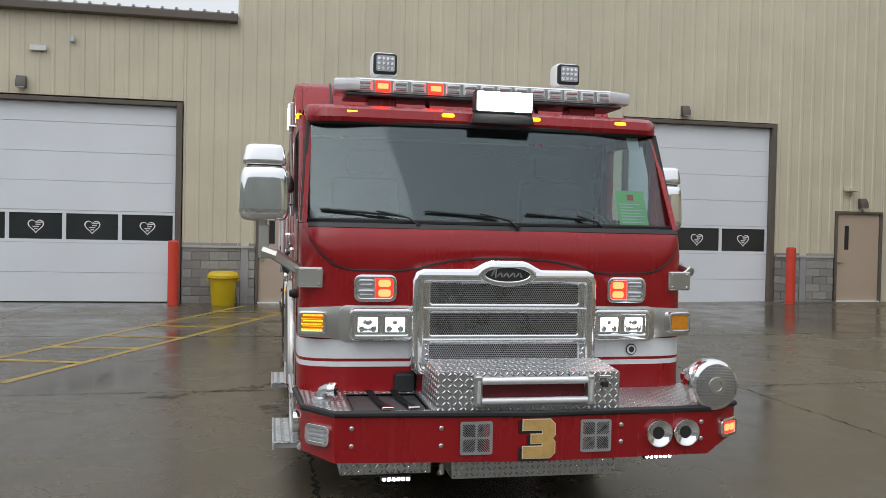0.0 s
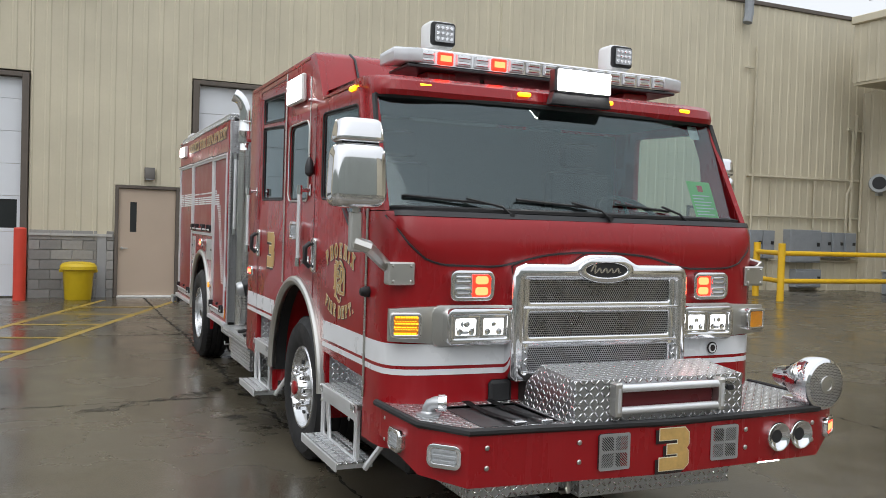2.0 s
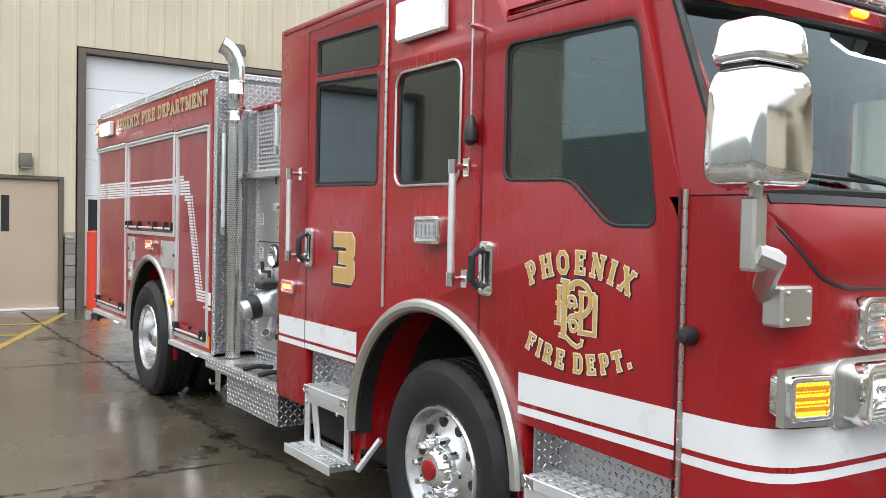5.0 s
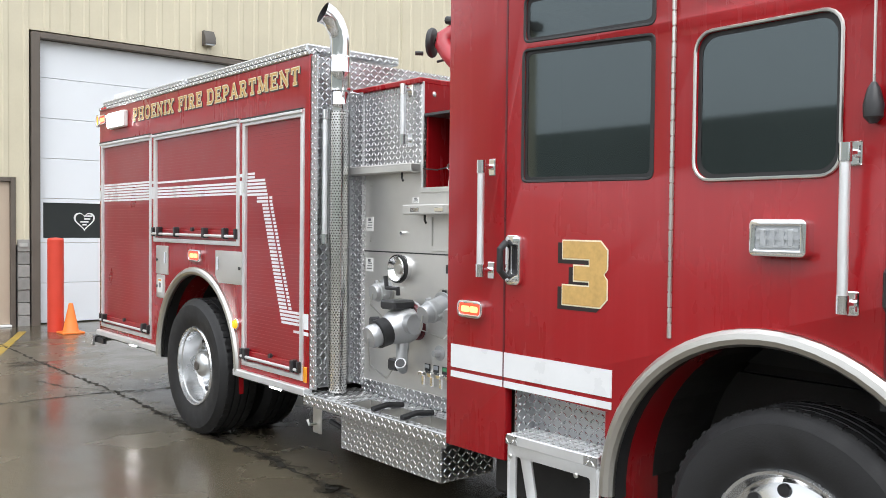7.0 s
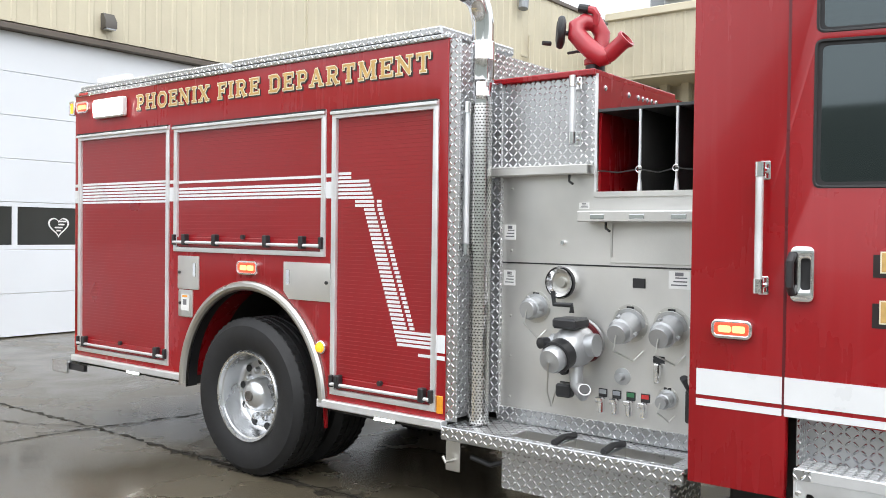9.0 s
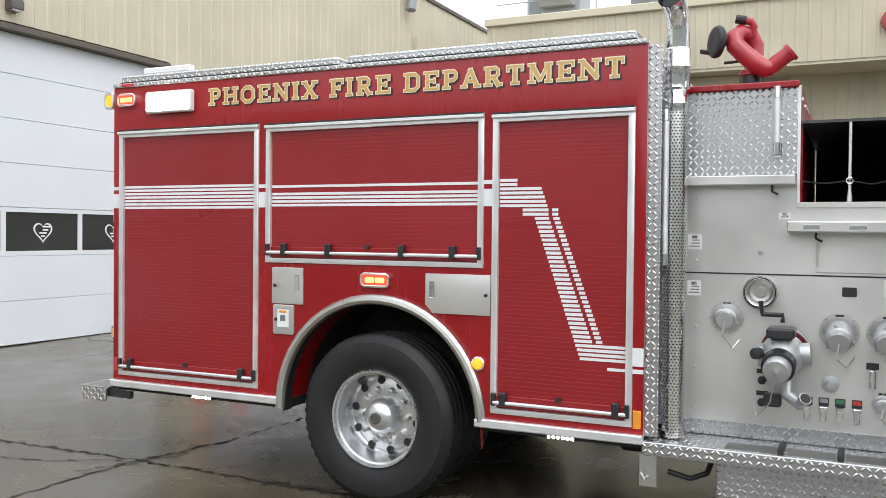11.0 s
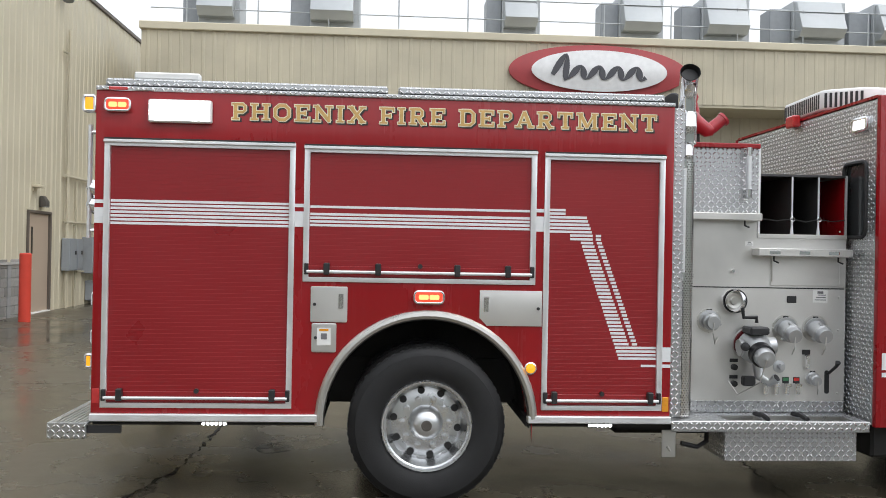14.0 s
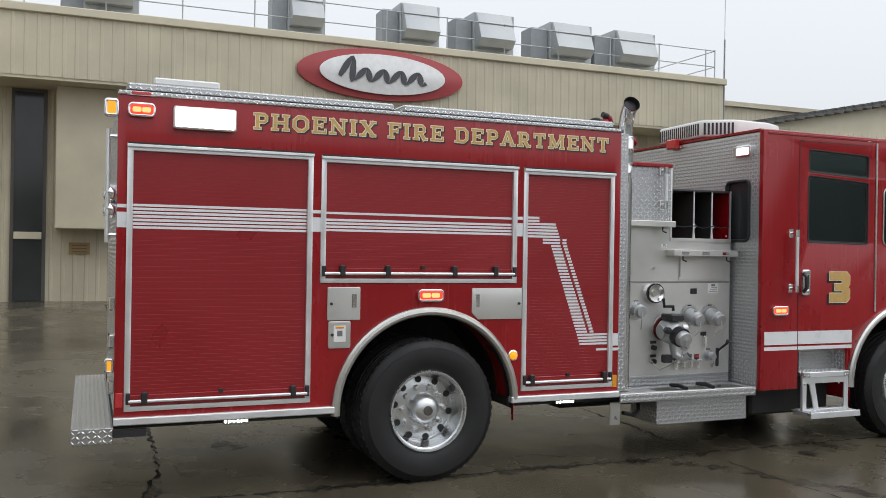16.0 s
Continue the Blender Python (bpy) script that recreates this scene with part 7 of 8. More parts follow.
tp("flood_lens", box(B(), CABX - 0.048, CABX - 0.039, 7.04, 7.42, 2.54, 2.705, 0.004), LIT_WHITE, "", fl)
an = tp("whip_antenna", rod(B(), (CABX - 0.03, 6.80, 2.08), (CABX - 0.03, 6.80, 2.66), 0.005, 6), STEEL, "thin whip antenna with black base")
tp("antenna_base", lathe(B(), [(0.012, 0), (0.03, 0.02), (0.032, 0.06), (0.02, 0.11), (0.008, 0.13)], (CABX - 0.03, 6.80, 1.99), (0, 0, 1), 14), BLACKPL, "", an)
tp("antenna_clip", rod(B(), (CABX, 6.80, 2.50), (CABX - 0.05, 6.80, 2.50), 0.014, 8), CHROME, "", an)
numeral(SIDE(CABX - 0.0015, 8.005, 1.314), 0.275, TRUCK, 1.03)


def gold_text(body, h, m, parent, span):
    wide = 1.0
    probe = slab(body, h, Matrix())
    xs_ = [v.co.x for v in probe.verts]
    wide = span / (max(xs_) - min(xs_))
    probe.free()
    for w, word in enumerate(body.split(" ")):
        o = part("lettering", slab(body, h, m @ Matrix.Translation((0, 0, 0.0045)), 0.0, wide, w), GOLD, parent, "gold slab lettering " + word)
        part("lettering_edge", slab(body, h, m @ Matrix.Translation((0, 0, 0.0025)), 0.006, wide, w), CREAM, o)
        part("lettering_shade", slab(body, h, m @ Matrix.Translation((0.010, -0.008, 0.0008)), 0.007, wide, w), SHADE, o)


def arc_text(body, h, cy, cz, rad, span, up, parent):
    """Letters set round an arc; up: the arc's crown is above."""
    lay = {}
    adv = [0.45 if c in " ." else 0.6 if c == "I" else 1.0 for c in body]
    for i, ch in enumerate(body):
        if ch == " ":
            continue
        f = (sum(adv[:i]) + adv[i] / 2) / sum(adv) - 0.5
        a = radians(span) * f
        if up:
            px, py, rot = rad * math.sin(a), cz - rad + rad * math.cos(a), -a
        else:
            px, py, rot = rad * math.sin(a), cz + rad - rad * math.cos(a), a
        for nm, off, zz, sh in (("lettering", 0.0, 0.0045, 0), ("lettering_edge", 0.0045, 0.0025, 0), ("lettering_shade", 0.005, 0.0008, 0.004)):
            m = SIDE(CABX - 0.001, cy, 0) @ Matrix.Translation((px + sh, py - sh, zz)) @ Matrix.Rotation(rot, 4, "Z")
            b = slab(ch, h, m, off, 0.86)
            key = (nm, body[:i].count(" "))
            lay[key] = b if key not in lay else join(lay[key], b)
    for w, word in enumerate(body.split(" ")):
        o = part("lettering", lay[("lettering", w)], GOLD, parent, "gold arched lettering " + word)
        part("lettering_edge", lay[("lettering_edge", w)], CREAM, o)
        part("lettering_shade", lay[("lettering_shade", w)], SHADE, o)


arc_text("PHOENIX", 0.085, 6.145, 1.475, 0.62, 54, True, TRUCK)
arc_text("FIRE DEPT.", 0.069, 6.145, 1.108, 0.72, 49, False, TRUCK)
# monogram drawn as plain interlaced bars
def monogram(g, zz, mt, parent, dx=0.0):
    m = SIDE(CABX - 0.0012 - zz, 6.14 + dx, 1.26 - dx)
    def stroke(pts, w, k):
        """A flat ribbon along a line of points."""
        b = B()
        pts = [Vector((p[0], p[1], 0)) for p in pts]
        prev = None
        for i, p in enumerate(pts):
            t = (pts[min(i + 1, len(pts) - 1)] - pts[max(i - 1, 0)]).normalized()
            nrm = Vector((-t.y, t.x, 0)) * (w * 0.37 + g)
            end = t * g * (-1 if i == 0 else 1 if i == len(pts) - 1 else 0)
            v = [b.verts.new(m @ (p + end + nrm * q + Vector((0, 0, k)))) for q in (-1, 1)]
            if prev:
                b.faces.new((prev[0], prev[1], v[1], v[0]))
            prev = v
        return b

    def bow(cx, cy, rx, ry, a0, a1):
        return [(cx + rx * math.cos(radians(a0 + (a1 - a0) * i / 20)), cy + ry * math.sin(radians(a0 + (a1 - a0) * i / 20))) for i in range(21)]

    step, made = 0.0, []
    strokes = (([(-0.096, 0.165), (-0.096, 0.022)], 0.02), ([(-0.108, 0.16), (-0.015, 0.16)], 0.014), ([(-0.112, 0.098), (0.004, 0.098)], 0.011), ([(-0.116, 0.022), (-0.08, 0.022)], 0.011),
                   ([(0.027, 0.150), (0.027, 0.0)], 0.022), ([(0.015, 0.145), (0.096, 0.145)], 0.013), ([(0.100, 0.140), (0.100, 0.0)], 0.022), ([(0.015, 0.0), (0.108, 0.0)], 0.018),
                   ([(-0.062, 0.180), (-0.066, -0.024)], 0.032), ([(-0.085, 0.187), (-0.04, 0.182)], 0.014), (bow(0.012, 0.122, 0.066, 0.062, 165, -105), 0.024), (bow(-0.023, 0.108, 0.02, 0.02, -60, 250), 0.014),
                   (bow(-0.012, 0.02, 0.018, 0.018, -200, 130), 0.014), ([(-0.045, 0.035), (-0.03, 0.055), (0.0, 0.06), (0.02, 0.07)], 0.013), ([(-0.088, -0.022), (-0.05, -0.026), (-0.02, -0.045), (0.01, -0.055), (0.034, -0.045), (0.036, -0.028)], 0.015))
    for first, last in ((0, 4), (4, 8), (8, len(strokes))):
        bm = None
        for pts, w in strokes[first:last]:
            step += 0.00015
            bm = stroke(pts, w, step) if bm is None else join(bm, stroke(pts, w, step))
        made.append(part("monogram_letter", bm, mt, parent[len(made)] if isinstance(parent, list) else parent, "gold letter of an interlaced monogram"))
    return made


mono = monogram(0.0, 0.0045, GOLD, TRUCK)
monogram(0.0045, 0.0022, CREAM, mono)
monogram(0.0055, 0.0002, SHADE, mono, -0.004)


# ---- cab steps ----
def cab_step(y0, y1, zt, zl, depth=0.16):
    """A two-tread step: upper well with tread plate, lower hung tread with brackets."""
    r = tp("cab_step", box(B(), CABX - 0.02, CABX + 0.17, y0, y1, zt - 0.03, zt, 0.006), TREAD, "tread plate entry step on aluminium brackets")
    tp("step_riser", box(B(), CABX + 0.15, CABX + 0.17, y0, y1, zt - 0.02, zt + 0.25), TREAD, "", r)
    tp("well_roof", box(B(), CABX + 0.06, CABX + 0.30, y0, y1, zt + 0.25, zt + 0.262), RED, "", r)
    for y in (y0, y1):
        tp("well_side", box(B(), CABX + 0.03, CABX + 0.16, y - 0.006, y + 0.006, zt, zt + 0.25), TREAD, "", r)
    tp("nosing", box(B(), CABX - 0.03, CABX - 0.012, y0, y1, zt - 0.045, zt + 0.004, 0.004), ALU, "", r)
    for y in (y0 + 0.035, y1 - 0.035):
        tp("nosing_grip", box(B(), CABX - 0.033, CABX - 0.029, y - 0.035, y + 0.035, zt - 0.042, zt), TREAD, "", r)
    tp("lower_tread", box(B(), CABX - 0.13, CABX + 0.10, y0 - 0.02, y1 + 0.02, zl - 0.012, zl, 0.004), TREAD, "", r)
    tp("lower_nosing", box(B(), CABX - 0.14, CABX - 0.128, y0 - 0.02, y1 + 0.02, zl - 0.05, zl + 0.004, 0.003), ALU, "", r)
    bm = B()
    for i in range(4):
        for j in range(12):
            box(bm, CABX - 0.115 + i * 0.055, CABX - 0.085 + i * 0.055, y0 + (y1 - y0) * (j + 0.15) / 12, y0 + (y1 - y0) * (j + 0.8) / 12, zl, zl + 0.005)
            box(bm, CABX - 0.005 + i * 0.04, CABX + 0.018 + i * 0.04, y0 + (y1 - y0) * (j + 0.15) / 12, y0 + (y1 - y0) * (j + 0.8) / 12, zt, zt + 0.005)
    tagged(tp("grip_tooth", bm, ALU, "raised grip teeth", r), kind="stuff")
    ym = y1 - 0.16
    tp("hanger", plate(yz([(y1, zl - 0.03), (y1, zt - 0.04), (y0, zt - 0.04), (y0, zl - 0.03)]),
                       [yz(rounded([(y1 - 0.045, zl + 0.01), (y1 - 0.045, zt - 0.095), (ym + 0.08, zt - 0.095), (ym + 0.02, zl + 0.01)], 0.02)),
                        yz(rounded([(ym - 0.03, zl + 0.01), (ym + 0.02, zt - 0.095), (y0 + 0.045, zt - 0.095), (y0 + 0.045, zl + 0.01)], 0.02))],
                       0.014, SIDE(CABX - 0.016, 0, 0), 0.003), ALU, "aluminium hanger frame", r)
    for y in (y0 + 0.01, y1 - 0.01):
        tp("end_bracket", plate([(-0.11, zl - 0.045), (0.11, zl - 0.045), (0.11, zl - 0.012), (0.03, zl - 0.012), (0.03, zt - 0.03), (0.0, zt - 0.03), (-0.0, zl - 0.01), (-0.11, zl - 0.01)], [], 0.01, Matrix(((1, 0, 0, CABX - 0.02), (0, 0, -1, y), (0, 1, 0, 0), (0, 0, 0, 1)))), ALU, "", r)
    tp("brace", tube(B(), [(CABX + 0.03, y0 - 0.03, zl - 0.04), (CABX + 0.12, y0 - 0.12, zl + 0.14)], 0.018, 6), ALU, "", r)
    bolts([(CABX - 0.02, y, z) for y in (y1 - 0.02, y0 + 0.12) for z in (zt - 0.1,)], 0.012, r, (-1, 0, 0))
    return r


cab_step(7.90, 8.44, 0.685, 0.345)
cab_step(5.70, 6.40, 0.66, 0.345)
for y in (7.88, 6.44):
    tp("well_end", box(B(), CABX + 0.012, CABX + 0.35, y - 0.012, y + 0.012, 0.45, 0.9), RED)

# ---- pump house ----
PX = 0.57
pp = tp("pump_panel", join(box(B(), PX, PX + 0.02, 8.93, 10.21, 0.60, 1.872), box(B(), PX, PX + 0.02, 9.60, 10.21, 1.872, 1.98)), PANEL, "brushed steel pump panel with valves and gauges")
tp("pump_core", box(B(), PX + 0.03, 2.3, 8.95, 10.3, 0.6, 1.84), UNDER)
tp("panel_seam", box(B(), PX - 0.003, PX, 8.94, 10.2, 1.478, 1.486), BLACKPL, "", pp)
tp("panel_upright", box(B(), PX - 0.03, PX + 0.0, 10.18, 10.30, 0.62, 2.50), TREAD, "", pp)
tp("panel_kick", box(B(), PX - 0.012, PX - 0.0005, 8.94, 10.2, 0.58, 0.66), TREAD, "", pp)
tp("access_door", box(B(), PX - 0.008, PX - 0.001, 8.98, 9.50, 1.50, 1.76, 0.002), PANEL, "", pp)
tp("door_hinge", rod(B(), (PX - 0.01, 9.49, 1.53), (PX - 0.01, 9.49, 1.70), 0.006, 8), STEEL, "", pp)
cp = tp("crosslay_locker", box(B(), PX - 0.012, 1.0, 9.60, 10.22, 2.02, 2.49, 0.004), TREAD, "tread plate locker above the pump panel")
tp("locker_lid", box(B(), PX - 0.03, 1.6, 9.595, 10.30, 2.49, 2.525, 0.006), RED, "red locker lid", cp)
tp("locker_shelf", box(B(), PX - 0.09, PX + 0.02, 9.60, 10.24, 1.965, 2.018, 0.006), PANEL, "", cp)
grab(PX - 0.012, 9.70, 2.13, 2.49, 0.06)
# hose bins beside the cab: open box with two dividers
hb = tp("hose_bin", box(B(), PX - 0.012, 2.2, 8.93, 9.60, 1.845, 1.874, 0.002), PANEL, "open three-bay crosslay hose bin")
tp("bin_roof", box(B(), PX - 0.005, 2.2, 8.93, 9.60, 2.295, 2.31), TRAYGREY, "", hb)
tp("bin_wall", box(B(), PX + 0.02, 2.2, 9.575, 9.59, 1.875, 2.294), RED, "", hb)
tp("bin_wall", box(B(), PX + 0.02, 2.2, 8.93, 8.945, 1.875, 2.294), RED, "", hb)
tp("bin_back", box(B(), 2.18, 2.2, 8.95, 9.57, 1.875, 2.294), UNDER, "", hb)
for y in (9.144, 9.343):
    tp("divider", box(B(), PX + 0.005, 2.15, y - 0.006, y + 0.006, 1.875, 2.294), UNDER, "", hb)
    tp("divider_edge", rod(B(), (PX, y, 1.875), (PX, y, 2.294), 0.008, 8), ALU, "", hb)
    tp("divider_foot", lathe(B(), [(0.014, 0), (0.012, 0.03), (0.008, 0.06)], (PX, y, 1.875), (0, 0, 1), 10), ALU, "", hb)
    tp("strap_ring", tube(B(), [(PX - 0.012, y + 0.016 * math.cos(a), 1.985 + 0.016 * math.sin(a)) for a in [i * math.tau / 12 for i in range(13)]], 0.003, 5), CHROME, "", hb)
tp("bin_post", box(B(), PX - 0.006, PX + 0.006, 8.93, 8.945, 1.875, 2.31), ALU, "", hb)
tp("bin_post", box(B(), PX - 0.008, PX + 0.0, 9.585, 9.60, 1.875, 2.5), ALU, "", hb)
tp("locker_side", box(B(), PX, 2.2, 9.584, 9.598, 2.312, 2.49), RED, "red painted locker side", cp)
tp("bay_cord", tube(B(), [(PX - 0.01, 9.58, 1.985), (PX - 0.006, 9.46, 1.972), (PX - 0.012, 9.343, 1.985), (PX - 0.006, 9.24, 1.965), (PX - 0.012, 9.144, 1.985), (PX - 0.006, 9.04, 1.972), (PX - 0.01, 8.95, 1.985)], 0.004, 5), BLACK, "black retaining cord", hb)
tp("tag_shelf", box(B(), PX - 0.12, PX + 0.0, 8.94, 9.64, 1.712, 1.77, 0.006), PANEL, "", hb)
for k in range(3):
    tp("shelf_label", box(B(), PX - 0.1225, PX - 0.119, 9.04 + 0.22 * k, 9.12 + 0.22 * k, 1.728, 1.752, 0.002), CHROME, "", hb)
for y in (9.02, 9.5, 9.72):
    tp("hook", tube(B(), [(PX - 0.06, y, 1.72 if y < 9.6 else 1.97), (PX - 0.06, y, 1.68 if y < 9.6 else 1.93), (PX - 0.075, y - 0.03, 1.665 if y < 9.6 else 1.915)], 0.007, 6), BLACKPL, "", hb)
bolts([(x, 9.584, 2.43) for x in (0.64, 0.92, 1.04, 1.10, 1.16, 1.22, 1.28, 1.66)], 0.016, cp, (0, -1, 0), 0.01, CHROME)


def ring_cap(y, z, r, d, lean=0.0, label="grey capped pump outlet", chain=True):
    """A threaded outlet with ribbed cap, chain and flange, leaning down a little."""
    ax = Vector((-1, 0, -lean)).normalized()
    o = Vector((PX, y, z))
    f = tp("outlet", lathe(B(), [(r * 1.35, 0), (r * 1.35, 0.008), (r * 1.05, 0.012), (r * 1.0, d * 0.55)], o, ax, 26), CAST, label, pp)
    bm = lathe(B(), [(r * 0.98, d * 0.45), (r * 1.08, d * 0.5), (r * 1.08, d * 0.72), (r * 0.92, d * 0.76), (r * 0.86, d), (r * 0.80, d * 1.04), (0, d * 1.04)], o, ax, 26)
    part("outlet_cap", bm, CAST, pp)
    part("outlet_flange", lathe(B(), [(r * 1.6, 0), (r * 1.6, 0.004), (r * 1.0, 0.006)], (PX, y, z), (-1, 0, 0), 28), STEEL, pp)
    for k in range(8):
        bolts([(PX - 0.004, y + r * 1.48 * math.cos(k * math.tau / 8), z + r * 1.48 * math.sin(k * math.tau / 8))], 0.006, pp, (-1, 0, 0), 0.004)
    part("outlet_tag", box(B(), PX - 0.008, PX - 0.006, y - 0.02, y + 0.02, z + r * 1.2, z + r * 1.2 + 0.014), BLACKPL, pp)
    u = ax.orthogonal().normalized()
    v = ax.cross(u)
    for k in range(3):
        a = k * math.tau / 3 + 0.5
        c = o + ax * d * 0.6 + (u * math.cos(a) + v * math.sin(a)) * r * 1.12
        part("cap_lug", rod(B(), c - ax * d * 0.1, c + ax * d * 0.1, r * 0.16, 8), CAST, pp)
    if chain:
        p0 = o + ax * d * 1.04
        pts = [p0, p0 + Vector((-0.01, 0.01, -r * 1.3)), Vector((PX - 0.04, y - r * 0.6, z - r * 3.0)), Vector((PX - 0.01, y - r * 1.2, z - r * 2.2))]
        part("chain", tube(B(), pts, 0.0045, 5), STEEL, pp)
    return f


ring_cap(9.95, 1.24, 0.056, 0.10, 0.1)
ring_cap(9.38, 1.19, 0.062, 0.165, 0.28)
ring_cap(9.155, 1.19, 0.062, 0.165, 0.28)
ring_cap(9.17, 0.825, 0.036, 0.09, 0.1)
# big gated intake with black adaptor
io, ia = Vector((PX, 9.645, 1.085)), Vector((-1, 0.06, -0.26)).normalized()
K = 0.84
it = part("intake_valve", lathe(B(), [(0.145 * K, 0 * K), (0.145 * K, 0.02 * K), (0.12 * K, 0.025 * K), (0.12 * K, 0.06 * K), (0.132 * K, 0.07 * K), (0.137 * K, 0.12 * K), (0.125 * K, 0.19 * K), (0.10 * K, 0.24 * K), (0.09 * K, 0.26 * K)], io, ia, 32), CAST, pp, "large grey intake valve with black coupling")
part("intake_gasket", lathe(B(), [(0.14 * K, 0.02 * K), (0.146 * K, 0.03 * K), (0.14 * K, 0.045 * K), (0.12 * K, 0.046 * K)], io, ia, 30), DARKRED, pp)
part("intake_coupling", lathe(B(), [(0.088 * K, 0.25 * K), (0.10 * K, 0.26 * K), (0.10 * K, 0.34 * K), (0.085 * K, 0.345 * K)], io, ia, 28), BLACKPL, pp)
part("intake_cap", lathe(B(), [(0.082 * K, 0.34 * K), (0.082 * K, 0.39 * K), (0.07 * K, 0.41 * K), (0.02 * K, 0.412 * K), (0 * K, 0.42 * K)], io, ia, 26), CAST, pp)
tpb = io + ia * 0.14 * K
part("valve_gearbox", box(B(), tpb.x - 0.10, tpb.x + 0.06, tpb.y - 0.065, tpb.y + 0.075, tpb.z + 0.10, tpb.z + 0.155, 0.012), BLACKPL, pp)
part("valve_crank", tube(B(), [(tpb.x - 0.02, tpb.y, tpb.z + 0.18), (tpb.x - 0.02, tpb.y, tpb.z + 0.22), (tpb.x - 0.03, tpb.y + 0.10, tpb.z + 0.22), (tpb.x - 0.03, tpb.y + 0.11, tpb.z + 0.29)], 0.014, 8), BLACKPL, pp)
part("valve_knob", lathe(B(), [(0.03, 0), (0.03, 0.05), (0, 0.055)], (tpb.x - 0.08, tpb.y + 0.11, tpb.z + 0.02), (-1, 0.3, 0), 14), BLACKPL, pp)
part("valve_drain", tube(B(), [tpb + Vector((0, -0.02, -0.1)), tpb + Vector((-0.01, -0.03, -0.2)), tpb + Vector((-0.05, -0.09, -0.24)), tpb + Vector((-0.09, -0.12, -0.20))], [0.04, 0.035, 0.03, 0.034], 12), CAST, pp)
part("drain_mouth", rod(B(), tpb + Vector((-0.088, -0.1185, -0.202)), tpb + Vector((-0.093, -0.122, -0.197)), 0.027, 14), BLACKPL, pp)
part("valve_foot", box(B(), tpb.x - 0.03, tpb.x + 0.03, tpb.y + 0.0, tpb.y + 0.09, tpb.z - 0.27, tpb.z - 0.20, 0.01), BLACKPL, pp)
part("valve_boss", rod(B(), tpb + Vector((0, 0.12, 0.0)), tpb + Vector((0, -0.14, 0.02)), 0.06, 18), CAST, pp)
part("intake_chain", tube(B(), [io + ia * 0.42 * K, io + Vector((-0.30, 0.05, -0.25)), io + Vector((-0.12, 0.13, -0.36)), io + Vector((-0.02, 0.16, -0.28))], 0.004, 5), STEEL, pp)
part("port_ring", lathe(B(), [(0.086, 0.03), (0.089, 0.045), (0.086, 0.058)], (PX, 9.775, 1.385), (-1, 0, 0), 30), BLACKPL, pp)
gz = part("gauge", lathe(B(), [(0.082, 0), (0.082, 0.055), (0.075, 0.065), (0.068, 0.055), (0.05, 0.03)], (PX, 9.775, 1.385), (-1, 0, 0), 30), CHROME, pp, "round chrome relief port")
part("gauge_face", lathe(B(), [(0.06, 0.035), (0.03, 0.03), (0.028, 0.045), (0, 0.045)], (PX, 9.775, 1.385), (-1, 0, 0), 24), STEEL, pp)
for k, y in enumerate((9.53, 9.45, 9.37, 9.29)):
    part("drain_tag", box(B(), PX - 0.006, PX - 0.0005, y - 0.025, y + 0.025, 0.79, 0.835, 0.002), BLACKPL, pp)
    part("tag_face", box(B(), PX - 0.0075, PX - 0.006, y - 0.02, y + 0.02, 0.808, 0.83), (GALV, ELBOX, GREEN, LENS_RED)[k], pp)
    part("drain_valve", box(B(), PX - 0.04, PX - 0.0005, y - 0.015, y + 0.015, 0.71, 0.79, 0.006), CHROME, pp)
    part("drain_lever", box(B(), PX - 0.06, PX - 0.03, y - 0.02, y + 0.02, 0.77, 0.795, 0.004), CHROME, pp)
for z in (0.905, 0.785):
    part("panel_knob", lathe(B(), [(0.022, 0), (0.022, 0.03), (0, 0.034)], (PX, 9.76, z), (-1, 0, 0), 14), BLACK, pp)
    part("panel_tag", box(B(), PX - 0.004, PX - 0.0005, 9.73, 9.79, z + 0.035, z + 0.06), BLACKPL, pp)
part("bleeder", lathe(B(), [(0.045, 0), (0.045, 0.006), (0.02, 0.01), (0.018, 0.05), (0, 0.05)], (PX, 9.42, 0.91), (-1, 0, 0), 18), CAST, pp)
part("drain_valve", box(B(), PX - 0.04, PX - 0.0005, 9.205, 9.235, 0.90, 1.0, 0.006), CHROME, pp)
part("panel_tag", box(B(), PX - 0.006, PX - 0.0005, 9.19, 9.25, 1.0, 1.035), BLACKPL, pp)
part("lever_slot", plate(rrect(-0.018, -0.085, 0.018, 0.085, 0.015), [], 0.006, SIDE(PX - 0.002, 9.06, 0.80)), BLACKPL, pp)
part("lever", tube(B(), [(PX, 9.05, 0.86), (PX - 0.10, 9.04, 0.93), (PX - 0.12, 9.04, 0.96)], [0.01, 0.012, 0.02], 8), BLACKPL, pp)
part("switch_plate", box(B(), PX - 0.008, PX - 0.0005, 9.30, 9.37, 1.375, 1.425, 0.003), BLACKPL, pp)
